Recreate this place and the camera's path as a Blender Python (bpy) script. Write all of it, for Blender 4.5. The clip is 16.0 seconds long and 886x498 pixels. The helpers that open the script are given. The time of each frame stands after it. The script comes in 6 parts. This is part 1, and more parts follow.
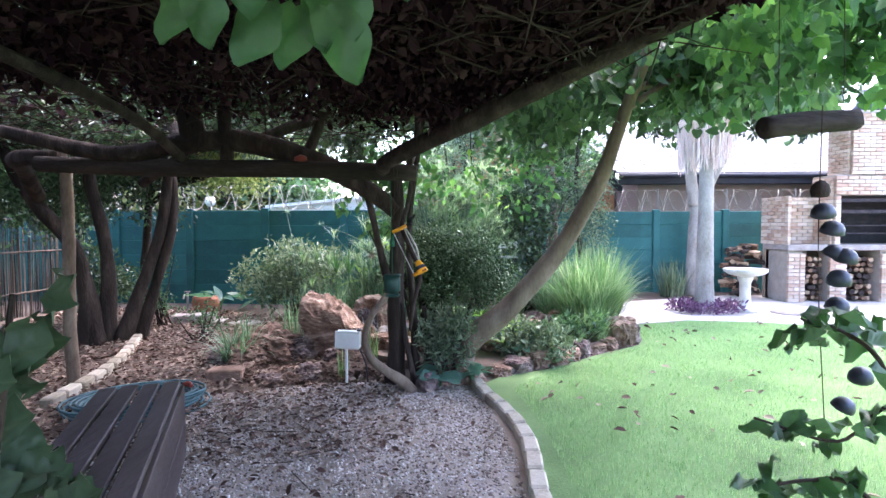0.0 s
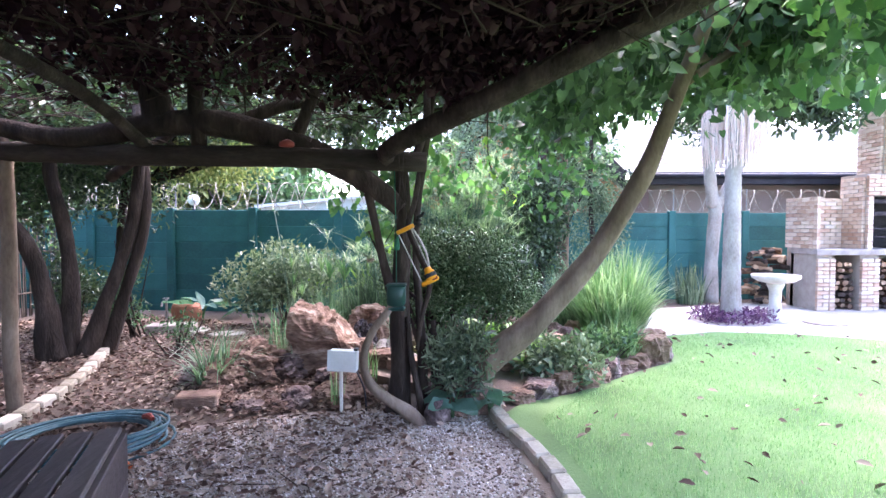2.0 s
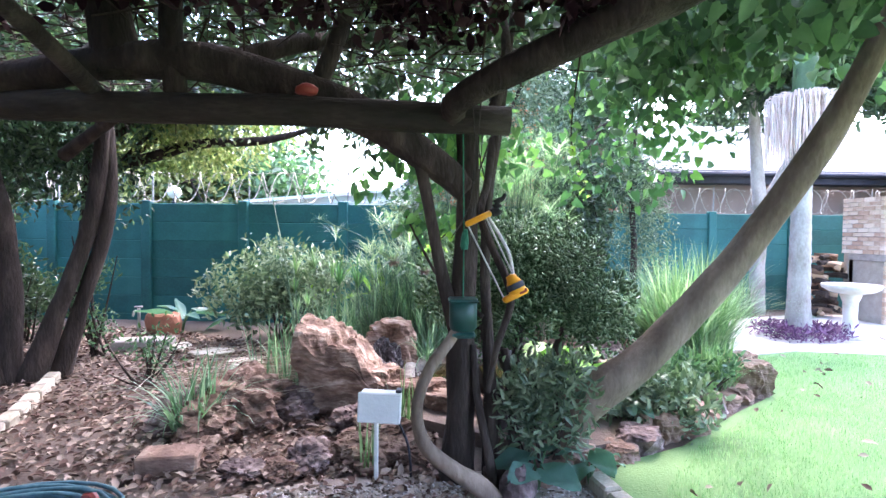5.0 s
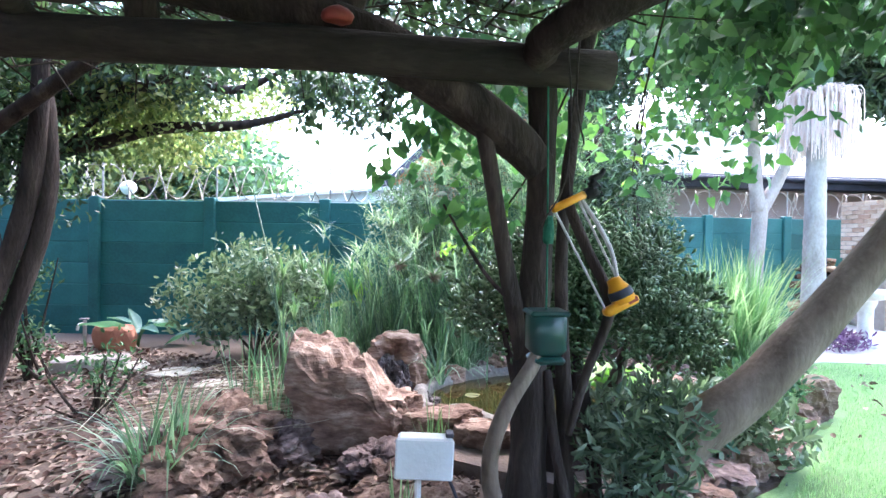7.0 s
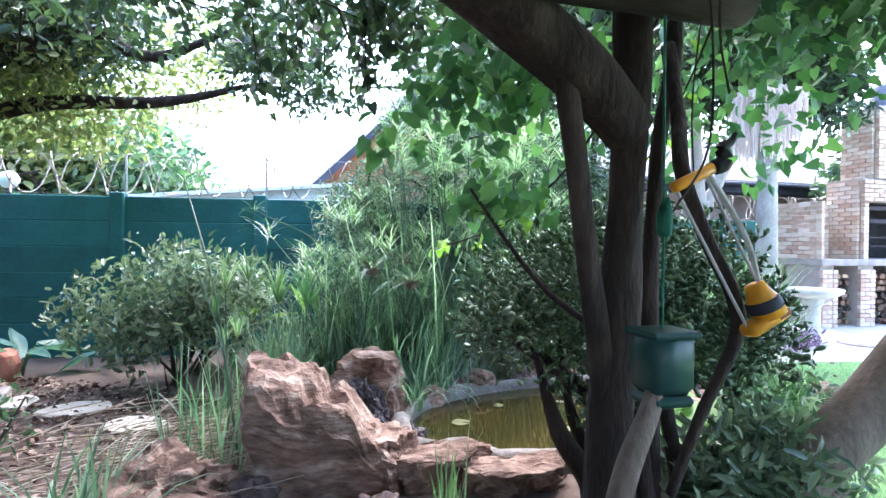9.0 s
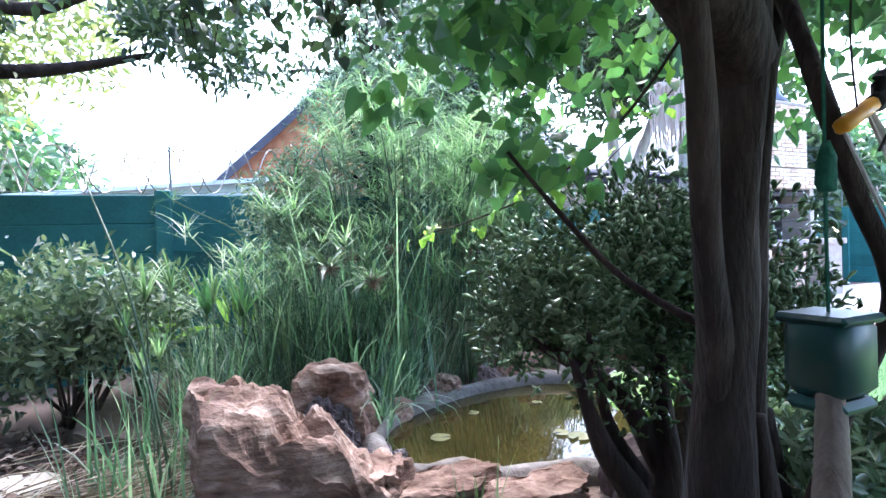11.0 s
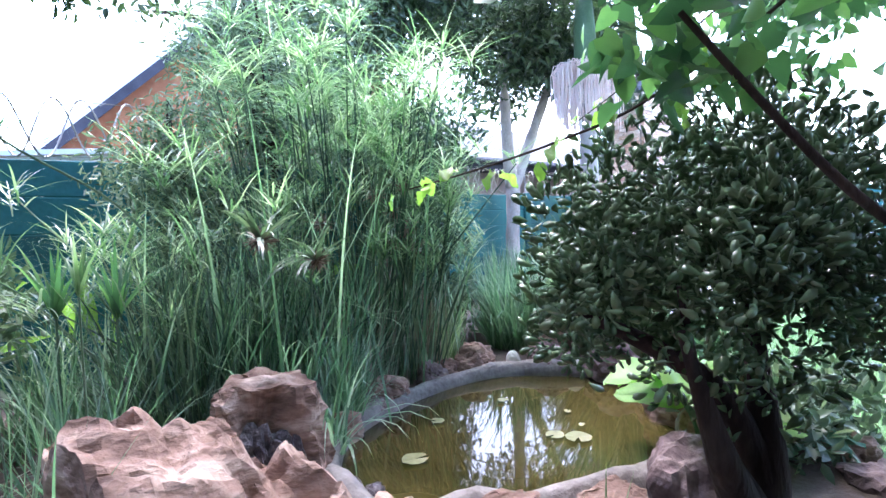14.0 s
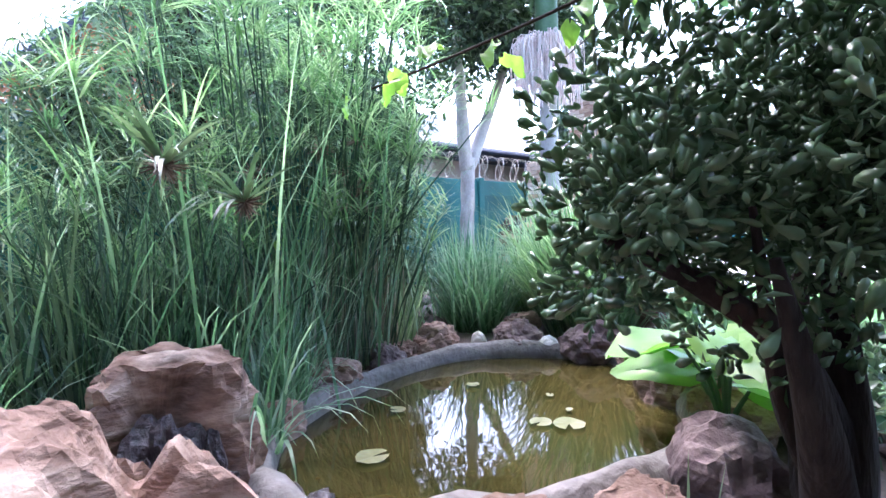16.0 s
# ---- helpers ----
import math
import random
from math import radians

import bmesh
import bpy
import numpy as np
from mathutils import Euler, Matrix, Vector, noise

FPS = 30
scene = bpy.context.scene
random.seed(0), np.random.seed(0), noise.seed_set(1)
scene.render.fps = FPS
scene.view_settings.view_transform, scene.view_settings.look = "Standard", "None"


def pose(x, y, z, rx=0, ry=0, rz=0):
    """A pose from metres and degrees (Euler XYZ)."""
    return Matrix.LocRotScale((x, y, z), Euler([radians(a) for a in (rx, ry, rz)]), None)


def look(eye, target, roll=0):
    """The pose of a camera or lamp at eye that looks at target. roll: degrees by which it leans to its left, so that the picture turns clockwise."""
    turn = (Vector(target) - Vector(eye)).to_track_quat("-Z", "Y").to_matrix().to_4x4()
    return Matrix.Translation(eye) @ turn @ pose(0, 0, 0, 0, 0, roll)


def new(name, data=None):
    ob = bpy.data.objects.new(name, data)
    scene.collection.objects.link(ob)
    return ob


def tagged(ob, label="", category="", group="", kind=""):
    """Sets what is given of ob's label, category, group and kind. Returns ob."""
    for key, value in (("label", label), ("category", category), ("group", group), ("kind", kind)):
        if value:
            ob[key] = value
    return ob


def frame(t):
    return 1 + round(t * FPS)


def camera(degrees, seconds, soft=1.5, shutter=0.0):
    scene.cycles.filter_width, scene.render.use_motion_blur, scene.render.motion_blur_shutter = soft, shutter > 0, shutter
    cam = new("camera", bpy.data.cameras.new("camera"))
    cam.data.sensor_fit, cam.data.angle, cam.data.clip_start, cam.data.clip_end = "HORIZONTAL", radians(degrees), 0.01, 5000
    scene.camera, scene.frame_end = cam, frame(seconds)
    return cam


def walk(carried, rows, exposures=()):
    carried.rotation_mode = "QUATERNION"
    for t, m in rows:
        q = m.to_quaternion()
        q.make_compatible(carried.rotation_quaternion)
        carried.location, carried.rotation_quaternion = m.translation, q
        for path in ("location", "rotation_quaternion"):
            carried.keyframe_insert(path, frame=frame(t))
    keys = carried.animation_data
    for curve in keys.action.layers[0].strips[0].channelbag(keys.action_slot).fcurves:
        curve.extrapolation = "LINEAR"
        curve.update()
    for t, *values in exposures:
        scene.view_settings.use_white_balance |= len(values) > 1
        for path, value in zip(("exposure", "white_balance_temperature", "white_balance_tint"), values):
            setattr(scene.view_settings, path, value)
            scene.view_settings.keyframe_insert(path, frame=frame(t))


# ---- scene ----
cam = camera(80.3, 16.0)
PATH = [
    (0, (0.073, -0.003, 1.522), (0.056, 1.995, 1.436), -0.2),
    (0.5, (0.034, 0.189, 1.524), (0.027, 2.187, 1.438), -0.1),
    (1, (0.01, 0.39, 1.52), (0.008, 2.389, 1.436), -0.0),
    (1.5, (-0.031, 0.563, 1.5), (-0.03, 2.562, 1.42), -0.0),
    (2, (-0.082, 0.779, 1.501), (-0.079, 2.778, 1.425), -0.0),
    (2.5, (-0.137, 0.953, 1.498), (-0.129, 2.951, 1.424), 0.0),
    (3, (-0.218, 1.169, 1.485), (-0.204, 3.168, 1.413), 0.1),
    (3.5, (-0.299, 1.375, 1.481), (-0.281, 3.374, 1.411), 0.1),
    (4, (-0.388, 1.596, 1.457), (-0.364, 3.594, 1.386), 0.2),
    (6.5, (-0.939, 2.602, 1.379), (-0.79, 4.596, 1.342), 0.9),
    (7, (-1.026, 2.789, 1.348), (-0.828, 4.779, 1.315), 0.8),
    (7.5, (-1.122, 3.006, 1.339), (-0.868, 4.989, 1.311), 0.7),
    (8, (-1.194, 3.158, 1.336), (-0.878, 5.133, 1.31), 0.6),
    (8.5, (-1.28, 3.353, 1.334), (-0.885, 5.313, 1.311), 0.4),
    (9, (-1.366, 3.511, 1.311), (-0.871, 5.449, 1.297), 0.5),
    (11.5, (-1.668, 4.244, 1.245), (-0.746, 6.02, 1.214), -2.2),
    (12, (-1.7, 4.397, 1.23), (-0.705, 6.132, 1.187), -2.3),
    (12.5, (-1.72, 4.539, 1.207), (-0.659, 6.235, 1.165), -2.4),
    (13, (-1.736, 4.706, 1.184), (-0.598, 6.35, 1.14), -2.5),
    (13.5, (-1.746, 4.861, 1.168), (-0.532, 6.451, 1.117), -2.5),
    (14, (-1.76, 4.995, 1.132), (-0.472, 6.524, 1.076), -2.5),
    (14.5, (-1.731, 5.116, 1.088), (-0.387, 6.596, 1.026), -2.4),
    (15, (-1.645, 5.236, 1.025), (-0.263, 6.68, 0.957), -2.3),
    (15.5, (-1.562, 5.336, 0.969), (-0.151, 6.752, 0.896), -2.1),
    (16, (-1.506, 5.419, 0.925), (-0.071, 6.81, 0.848), -1.9),
]
EXPOSURES = [(0, 3.62, 6450, 24), (2, 3.85, 6450, 29), (4, 4.07, 6350, 26), (7, 4.03, 6150, 18), (9, 3.82, 6000, 16), (12, 3.66, 5900, 20), (16, 3.74, 5800, 24)]
walk(cam, [(t, look(eye, target, roll)) for t, eye, target, roll in PATH], EXPOSURES)

# ---- light ----
SUN_EL, SUN_AZ = 58.0, 35.0
world = bpy.data.worlds.new("overcast_sky")
scene.world = world
world.use_nodes = True
wn = world.node_tree.nodes
sky = wn.new("ShaderNodeTexSky")
sky.sky_type, sky.sun_disc = "NISHITA", False
sky.sun_elevation, sky.sun_rotation = radians(SUN_EL), radians(SUN_AZ)
sky.air_density, sky.dust_density, sky.ozone_density = 1.0, 2.0, 1.0
wn["Background"].inputs["Strength"].default_value = 0.15
world.node_tree.links.new(sky.outputs["Color"], wn["Background"].inputs["Color"])
sun_data = bpy.data.lights.new("sun", "SUN")
sun_data.energy, sun_data.angle, sun_data.color = 0.8, radians(50), (1.0, 0.98, 0.96)
sun = new("sun", sun_data)
_el, _az = radians(SUN_EL), radians(SUN_AZ)
_d = Vector((math.sin(_az) * math.cos(_el), math.cos(_az) * math.cos(_el), math.sin(_el)))
sun.matrix_world = look(_d * 30, (0, 0, 0))

rng = np.random.default_rng(7)

# ---- materials ----


def surface(name, colours, scale=8.0, rough=0.85, bump=0.3, fine=60.0, metal=0.0, island=0.0, each=0.0, stretch=(1, 1, 1), stain=0.35, spec=0.4):
    """A two-scale procedural surface: a colour ramp over broad noise, broken up by fine noise, with relief."""
    m = bpy.data.materials.new(name)
    m.use_nodes = True
    nt = m.node_tree
    n, ln = nt.nodes, nt.links
    bsdf = n["Principled BSDF"]
    bsdf.inputs["Roughness"].default_value = rough
    bsdf.inputs["Metallic"].default_value = metal
    bsdf.inputs["Specular IOR Level"].default_value = spec
    co = n.new("ShaderNodeTexCoord")
    mp = n.new("ShaderNodeMapping")
    mp.inputs["Scale"].default_value = stretch
    ln.new(co.outputs["Object"], mp.inputs["Vector"])
    a, b = n.new("ShaderNodeTexNoise"), n.new("ShaderNodeTexNoise")
    a.inputs["Scale"].default_value, a.inputs["Detail"].default_value = scale, 6
    b.inputs["Scale"].default_value, b.inputs["Detail"].default_value = fine, 5
    for t in (a, b):
        ln.new(mp.outputs["Vector"], t.inputs["Vector"])
    mix = n.new("ShaderNodeMath")
    mix.operation = "MULTIPLY_ADD"
    ln.new(b.outputs["Fac"], mix.inputs[0])
    mix.inputs[1].default_value = stain
    ln.new(a.outputs["Fac"], mix.inputs[2])
    fac = mix.outputs[0]
    shift = -0.5 * stain
    if island or each:
        src = n.new("ShaderNodeNewGeometry").outputs["Random Per Island"] if island else n.new("ShaderNodeObjectInfo").outputs["Random"]
        k = island or each
        add = n.new("ShaderNodeMath")
        add.operation = "MULTIPLY_ADD"
        ln.new(src, add.inputs[0])
        add.inputs[1].default_value = k
        ln.new(fac, add.inputs[2])
        fac = add.outputs[0]
        shift -= 0.5 * k
    off = n.new("ShaderNodeMath")
    off.operation = "ADD"
    ln.new(fac, off.inputs[0])
    off.inputs[1].default_value = shift
    ramp = n.new("ShaderNodeValToRGB")
    el = ramp.color_ramp.elements
    for i, c in enumerate(colours):
        p = 0.25 + 0.5 * i / max(1, len(colours) - 1)
        e = el[i] if i < 2 else el.new(p)
        e.position, e.color = p, (*c, 1)
    ln.new(off.outputs[0], ramp.inputs["Fac"])
    ln.new(ramp.outputs["Color"], bsdf.inputs["Base Color"])
    if bump:
        bp = n.new("ShaderNodeBump")
        bp.inputs["Strength"].default_value = bump
        bp.inputs["Distance"].default_value = 0.035
        ln.new(mix.outputs[0], bp.inputs["Height"])
        ln.new(bp.outputs["Normal"], bsdf.inputs["Normal"])
    return m


def foliage(name, colours, rough=0.45, through_light=0.3, vein=30.0):
    """Leaf: each leaf takes its own tint; some light passes through it."""
    colours = [(c[0] * 1.08 + 0.004, c[1] * 0.92, c[2] * 1.5 + 0.006) for c in colours]
    m = surface(name, colours, scale=1.5, rough=rough, bump=0.12, fine=vein, island=0.75, stain=0.25, spec=0.5)
    n, ln = m.node_tree.nodes, m.node_tree.links
    n["Principled BSDF"].inputs["Specular IOR Level"].default_value = 0.05 if rough > 0.9 else 0.45
    bsdf, out = n["Principled BSDF"], n["Material Output"]
    tr = n.new("ShaderNodeBsdfTranslucent")
    ramp = [x for x in n if x.bl_idname == "ShaderNodeValToRGB"][0]
    bright = n.new("ShaderNodeMixRGB")
    bright.blend_type = "MULTIPLY"
    bright.inputs["Fac"].default_value = 1
    bright.inputs["Color2"].default_value = (1.7, 2.1, 1.2, 1)
    ln.new(ramp.outputs["Color"], bright.inputs["Color1"])
    ln.new(bright.outputs["Color"], tr.inputs["Color"])
    mx = n.new("ShaderNodeMixShader")
    mx.inputs["Fac"].default_value = through_light
    ln.new(bsdf.outputs["BSDF"], mx.inputs[1])
    ln.new(tr.outputs["BSDF"], mx.inputs[2])
    ln.new(mx.outputs["Shader"], out.inputs["Surface"])
    return m


M_SOIL = surface("soil", [(0.07, 0.05, 0.04), (0.13, 0.095, 0.077), (0.2, 0.155, 0.13)], 1.2, 0.95, 0.7, 45)
M_GRAVELBED = surface("gravel_bed", [(0.24, 0.185, 0.155), (0.41, 0.34, 0.3), (0.54, 0.48, 0.44)], 2.0, 0.95, 0.8, 70)
M_PEBBLE = surface("gravel_pebble", [(0.24, 0.185, 0.155), (0.46, 0.41, 0.38), (0.72, 0.68, 0.65)], 6, 0.85, 0.2, 90, island=0.9)
M_TURF = surface("turf", [(0.08, 0.14, 0.055), (0.14, 0.24, 0.09), (0.2, 0.32, 0.13)], 1.1, 0.95, 0.5, 60)
M_GRASS = foliage("lawn_grass", [(0.11, 0.27, 0.07), (0.19, 0.4, 0.12), (0.3, 0.5, 0.17)], 0.6, 0.35)
M_PAVING = surface("pale_paving", [(0.38, 0.33, 0.29), (0.5, 0.45, 0.41), (0.58, 0.54, 0.5)], 1.5, 0.9, 0.25, 40)
M_CURB = surface("curb_stone", [(0.3, 0.26, 0.2), (0.5, 0.45, 0.37), (0.6, 0.56, 0.48)], 5, 0.9, 0.4, 50, each=0.35)
M_GREENPAINT = surface("green_painted_concrete", [(0.011, 0.09, 0.09), (0.018, 0.14, 0.138), (0.03, 0.18, 0.175)], 1.6, 0.6, 0.2, 35, each=0.25)
M_BARK = surface("dark_bark", [(0.016, 0.011, 0.009), (0.042, 0.029, 0.024), (0.088, 0.063, 0.052)], 9, 0.95, 0.9, 60, stretch=(1, 1, 0.25))
M_BARK_PALE = surface("smooth_brown_bark", [(0.11, 0.075, 0.055), (0.2, 0.145, 0.11), (0.3, 0.23, 0.18)], 6, 0.85, 0.5, 50, stretch=(1, 1, 0.4))
M_BARK_GREY = surface("pale_grey_bark", [(0.24, 0.2, 0.17), (0.38, 0.34, 0.31), (0.5, 0.46, 0.42)], 5, 0.85, 0.4, 40, stretch=(1, 1, 0.5))
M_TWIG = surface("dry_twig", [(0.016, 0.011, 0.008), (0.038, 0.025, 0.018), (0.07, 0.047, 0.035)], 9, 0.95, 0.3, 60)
M_LOG = surface("weathered_log", [(0.013, 0.01, 0.008), (0.036, 0.027, 0.022), (0.075, 0.058, 0.047)], 7, 0.9, 0.7, 60, stretch=(0.25, 1, 1))
M_ROCK = surface("red_brown_rock", [(0.13, 0.075, 0.055), (0.27, 0.17, 0.13), (0.45, 0.33, 0.26)], 5, 0.9, 0.9, 30, stretch=(1, 1, 2.2))
M_ROCK_PALE = surface("sandstone_rock", [(0.085, 0.047, 0.034), (0.26, 0.165, 0.125), (0.55, 0.42, 0.34)], 6, 0.9, 1.0, 22, stretch=(1, 1, 2.5))
M_ROCK_DARK = surface("purple_grey_rock", [(0.045, 0.03, 0.03), (0.15, 0.105, 0.1), (0.4, 0.31, 0.285)], 6, 0.9, 1.0, 26)
M_CEMENT = surface("wet_cement", [(0.06, 0.05, 0.045), (0.16, 0.14, 0.125), (0.28, 0.255, 0.235)], 5, 0.7, 0.9, 30)
M_BRICK = surface("face_brick", [(0.5, 0.33, 0.24), (0.64, 0.5, 0.39), (0.74, 0.63, 0.53)], 5, 0.9, 0.4, 60, each=0.6)
M_BRICK_I = surface("face_brick_far", [(0.3, 0.11, 0.06), (0.42, 0.17, 0.09), (0.5, 0.23, 0.13)], 5, 0.9, 0.4, 60, island=0.5)
M_MORTAR = surface("mortar", [(0.34, 0.29, 0.25), (0.46, 0.41, 0.36)], 9, 0.95, 0.4, 80)
M_SLAB = surface("concrete_slab", [(0.22, 0.19, 0.17), (0.34, 0.3, 0.28), (0.42, 0.38, 0.35)], 6, 0.9, 0.4, 60)
M_BATH = surface("white_cast_stone", [(0.5, 0.47, 0.42), (0.68, 0.65, 0.6), (0.76, 0.73, 0.69)], 6, 0.8, 0.3, 60)
M_STEEL = surface("galvanised_steel", [(0.25, 0.25, 0.26), (0.42, 0.42, 0.43)], 20, 0.45, 0.1, 90, metal=0.7)
M_WIRE = surface("dull_razor_wire", [(0.34, 0.3, 0.26), (0.55, 0.5, 0.44)], 12, 0.5, 0.1, 80, metal=0.15)
M_BLACK = surface("sooty_black", [(0.008, 0.007, 0.007), (0.02, 0.018, 0.017)], 8, 0.8, 0.3, 60)
M_SLATE = surface("dark_blue_metal", [(0.06, 0.07, 0.09), (0.11, 0.12, 0.15)], 8, 0.45, 0.1, 60, metal=0.5)
M_ROOFTILE = surface("pale_roof_tile", [(0.15, 0.145, 0.15), (0.22, 0.215, 0.22), (0.29, 0.285, 0.285)], 4, 0.95, 0.3, 40, island=0.3, spec=0.05)
M_PLASTER = surface("pinkish_plaster", [(0.3, 0.22, 0.19), (0.38, 0.29, 0.26)], 2, 0.9, 0.2, 50)
M_WHITE = surface("white_paint", [(0.7, 0.7, 0.69), (0.82, 0.82, 0.81)], 4, 0.6, 0.1, 50)
M_BOX = surface("white_plastic_box", [(0.74, 0.74, 0.72), (0.84, 0.84, 0.82)], 7, 0.45, 0.1, 50)
M_FASCIA = surface("dark_fascia", [(0.02, 0.02, 0.03), (0.045, 0.045, 0.06)], 4, 0.6, 0.1, 40)
M_BENCH = surface("dark_stained_plank", [(0.04, 0.026, 0.026), (0.075, 0.052, 0.05), (0.115, 0.085, 0.08)], 5, 0.6, 0.4, 60, stretch=(1, 0.15, 1), each=0.25)
M_HOSE = surface("teal_hose", [(0.03, 0.09, 0.11), (0.06, 0.15, 0.18), (0.13, 0.22, 0.24)], 12, 0.5, 0.15, 80)
M_ORANGE = surface("orange_plastic", [(0.75, 0.12, 0.03), (0.85, 0.2, 0.05)], 12, 0.4, 0.05, 60)
M_YELLOW = surface("yellow_orange_plastic", [(0.75, 0.27, 0.01), (0.9, 0.4, 0.02)], 9, 0.4, 0.08, 60)
M_RED = surface("faded_red_plastic", [(0.2, 0.03, 0.02), (0.32, 0.055, 0.04)], 9, 0.5, 0.1, 60)
M_CORD = surface("pale_cord", [(0.45, 0.43, 0.4), (0.62, 0.6, 0.57)], 40, 0.8, 0.2, 160)
M_GREENCORD = surface("green_cord", [(0.01, 0.1, 0.06), (0.02, 0.18, 0.1)], 40, 0.7, 0.2, 160)
M_CLAY = surface("fired_clay", [(0.3, 0.12, 0.08), (0.42, 0.19, 0.13)], 7, 0.85, 0.3, 60)
M_BAMBOO = surface("dry_reed", [(0.02, 0.016, 0.014), (0.05, 0.04, 0.033), (0.12, 0.1, 0.08)], 6, 0.8, 0.3, 60, island=0.8, stretch=(1, 1, 0.2))
M_STRAW = surface("dry_straw", [(0.2, 0.16, 0.1), (0.36, 0.3, 0.22), (0.48, 0.43, 0.35)], 6, 0.85, 0.2, 60, island=0.7)
M_LITTER = surface("leaf_litter", [(0.085, 0.046, 0.035), (0.18, 0.115, 0.088), (0.37, 0.285, 0.23)], 3, 0.85, 0.2, 60, island=0.9)
M_PINKSTALK = surface("pale_pink_stalk", [(0.86, 0.66, 0.6), (0.92, 0.8, 0.75)], 6, 0.8, 0.1, 60, island=0.5)
M_PURPLE = foliage("purple_leaf", [(0.07, 0.03, 0.06), (0.14, 0.065, 0.1), (0.22, 0.13, 0.15)], 0.5, 0.2)
# Dry brown leaf, coloured near black for the shade under the canopy.
M_SHADECANOPY = foliage("shade_dark_dry_leaf", [(0.016, 0.01, 0.006), (0.031, 0.02, 0.012), (0.06, 0.04, 0.024)], 0.95, 0.03)
M_LEAF_DARK = foliage("dark_tree_leaf", [(0.022, 0.055, 0.018), (0.042, 0.095, 0.028), (0.08, 0.15, 0.045)], 0.4, 0.2)
M_LEAF_MID = foliage("mid_green_leaf", [(0.035, 0.09, 0.03), (0.06, 0.15, 0.045), (0.11, 0.23, 0.07)], 0.45, 0.3)
M_LEAF_BRIGHT = foliage("heart_leaf_green", [(0.05, 0.15, 0.045), (0.075, 0.21, 0.055), (0.14, 0.32, 0.07)], 0.4, 0.38)
M_LEAF_YELLOW = foliage("yellow_green_leaf", [(0.11, 0.17, 0.04), (0.19, 0.26, 0.06), (0.3, 0.34, 0.1)], 0.5, 0.4)
M_LEAF_SILVER = foliage("grey_green_leaf", [(0.06, 0.12, 0.045), (0.12, 0.205, 0.075), (0.23, 0.33, 0.14)], 0.4, 0.2)
M_JADE = foliage("glossy_jade_leaf", [(0.056, 0.13, 0.036), (0.1, 0.21, 0.058), (0.19, 0.33, 0.11)], 0.16, 0.12)
M_SEDGE = foliage("sedge_blade", [(0.062, 0.145, 0.06), (0.118, 0.24, 0.1), (0.27, 0.4, 0.21)], 0.3, 0.45)
M_SEDGE_BRIGHT = foliage("bright_sedge_blade", [(0.085, 0.185, 0.06), (0.145, 0.27, 0.085), (0.3, 0.41, 0.19)], 0.28, 0.45)
M_PAPSTEM = foliage("papyrus_stem", [(0.025, 0.08, 0.03), (0.06, 0.14, 0.05), (0.14, 0.24, 0.09)], 0.3, 0.1)
M_SEED = surface("brown_seed_head", [(0.14, 0.09, 0.075), (0.26, 0.18, 0.145), (0.4, 0.3, 0.25)], 9, 0.9, 0.1, 60, island=0.8)
M_LILYPAD = foliage("lily_pad", [(0.1, 0.15, 0.04), (0.2, 0.25, 0.07), (0.36, 0.38, 0.14)], 0.4, 0.2)
M_BIGLEAF = foliage("broad_leaf", [(0.05, 0.15, 0.07), (0.09, 0.23, 0.11), (0.16, 0.33, 0.15)], 0.35, 0.3, vein=12)
M_LOBED = foliage("lobed_leaf", [(0.09, 0.24, 0.03), (0.14, 0.33, 0.04), (0.22, 0.43, 0.07)], 0.45, 0.35, vein=12)
M_LIMELEAF = foliage("lime_leaf", [(0.14, 0.32, 0.03), (0.22, 0.44, 0.05), (0.34, 0.55, 0.1)], 0.4, 0.4, vein=12)


def water_material():
    m = bpy.data.materials.new("murky_pond_water")
    m.use_nodes = True
    n, ln = m.node_tree.nodes, m.node_tree.links
    b = n["Principled BSDF"]
    b.inputs["Base Color"].default_value = (0.075, 0.065, 0.014, 1)
    b.inputs["Roughness"].default_value = 0.03
    b.inputs["IOR"].default_value = 1.33
    b.inputs["Specular IOR Level"].default_value = 0.6
    co = n.new("ShaderNodeTexCoord")
    w = n.new("ShaderNodeTexNoise")
    w.inputs["Scale"].default_value, w.inputs["Detail"].default_value = 5, 2
    ln.new(co.outputs["Object"], w.inputs["Vector"])
    bp = n.new("ShaderNodeBump")
    bp.inputs["Strength"].default_value, bp.inputs["Distance"].default_value = 0.06, 0.02
    ln.new(w.outputs["Fac"], bp.inputs["Height"])
    ln.new(bp.outputs["Normal"], b.inputs["Normal"])
    mud = n.new("ShaderNodeTexNoise")
    mud.inputs["Scale"].default_value = 2.2
    ln.new(co.outputs["Object"], mud.inputs["Vector"])
    r = n.new("ShaderNodeValToRGB")
    r.color_ramp.elements[0].position, r.color_ramp.elements[0].color = 0.3, (0.025, 0.022, 0.006, 1)
    r.color_ramp.elements[1].position, r.color_ramp.elements[1].color = 0.7, (0.065, 0.05, 0.014, 1)
    ln.new(mud.outputs["Fac"], r.inputs["Fac"])
    ln.new(r.outputs["Color"], b.inputs["Base Color"])
    return m


def glassy_green():
    m = bpy.data.materials.new("green_mesh_plastic")
    m.use_nodes = True
    b = m.node_tree.nodes["Principled BSDF"]
    b.inputs["Base Color"].default_value = (0.012, 0.08, 0.068, 1)
    b.inputs["Roughness"].default_value = 0.35
    b.inputs["Transmission Weight"].default_value = 0.35
    return m


M_WATER, M_GREENMESH = water_material(), glassy_green()

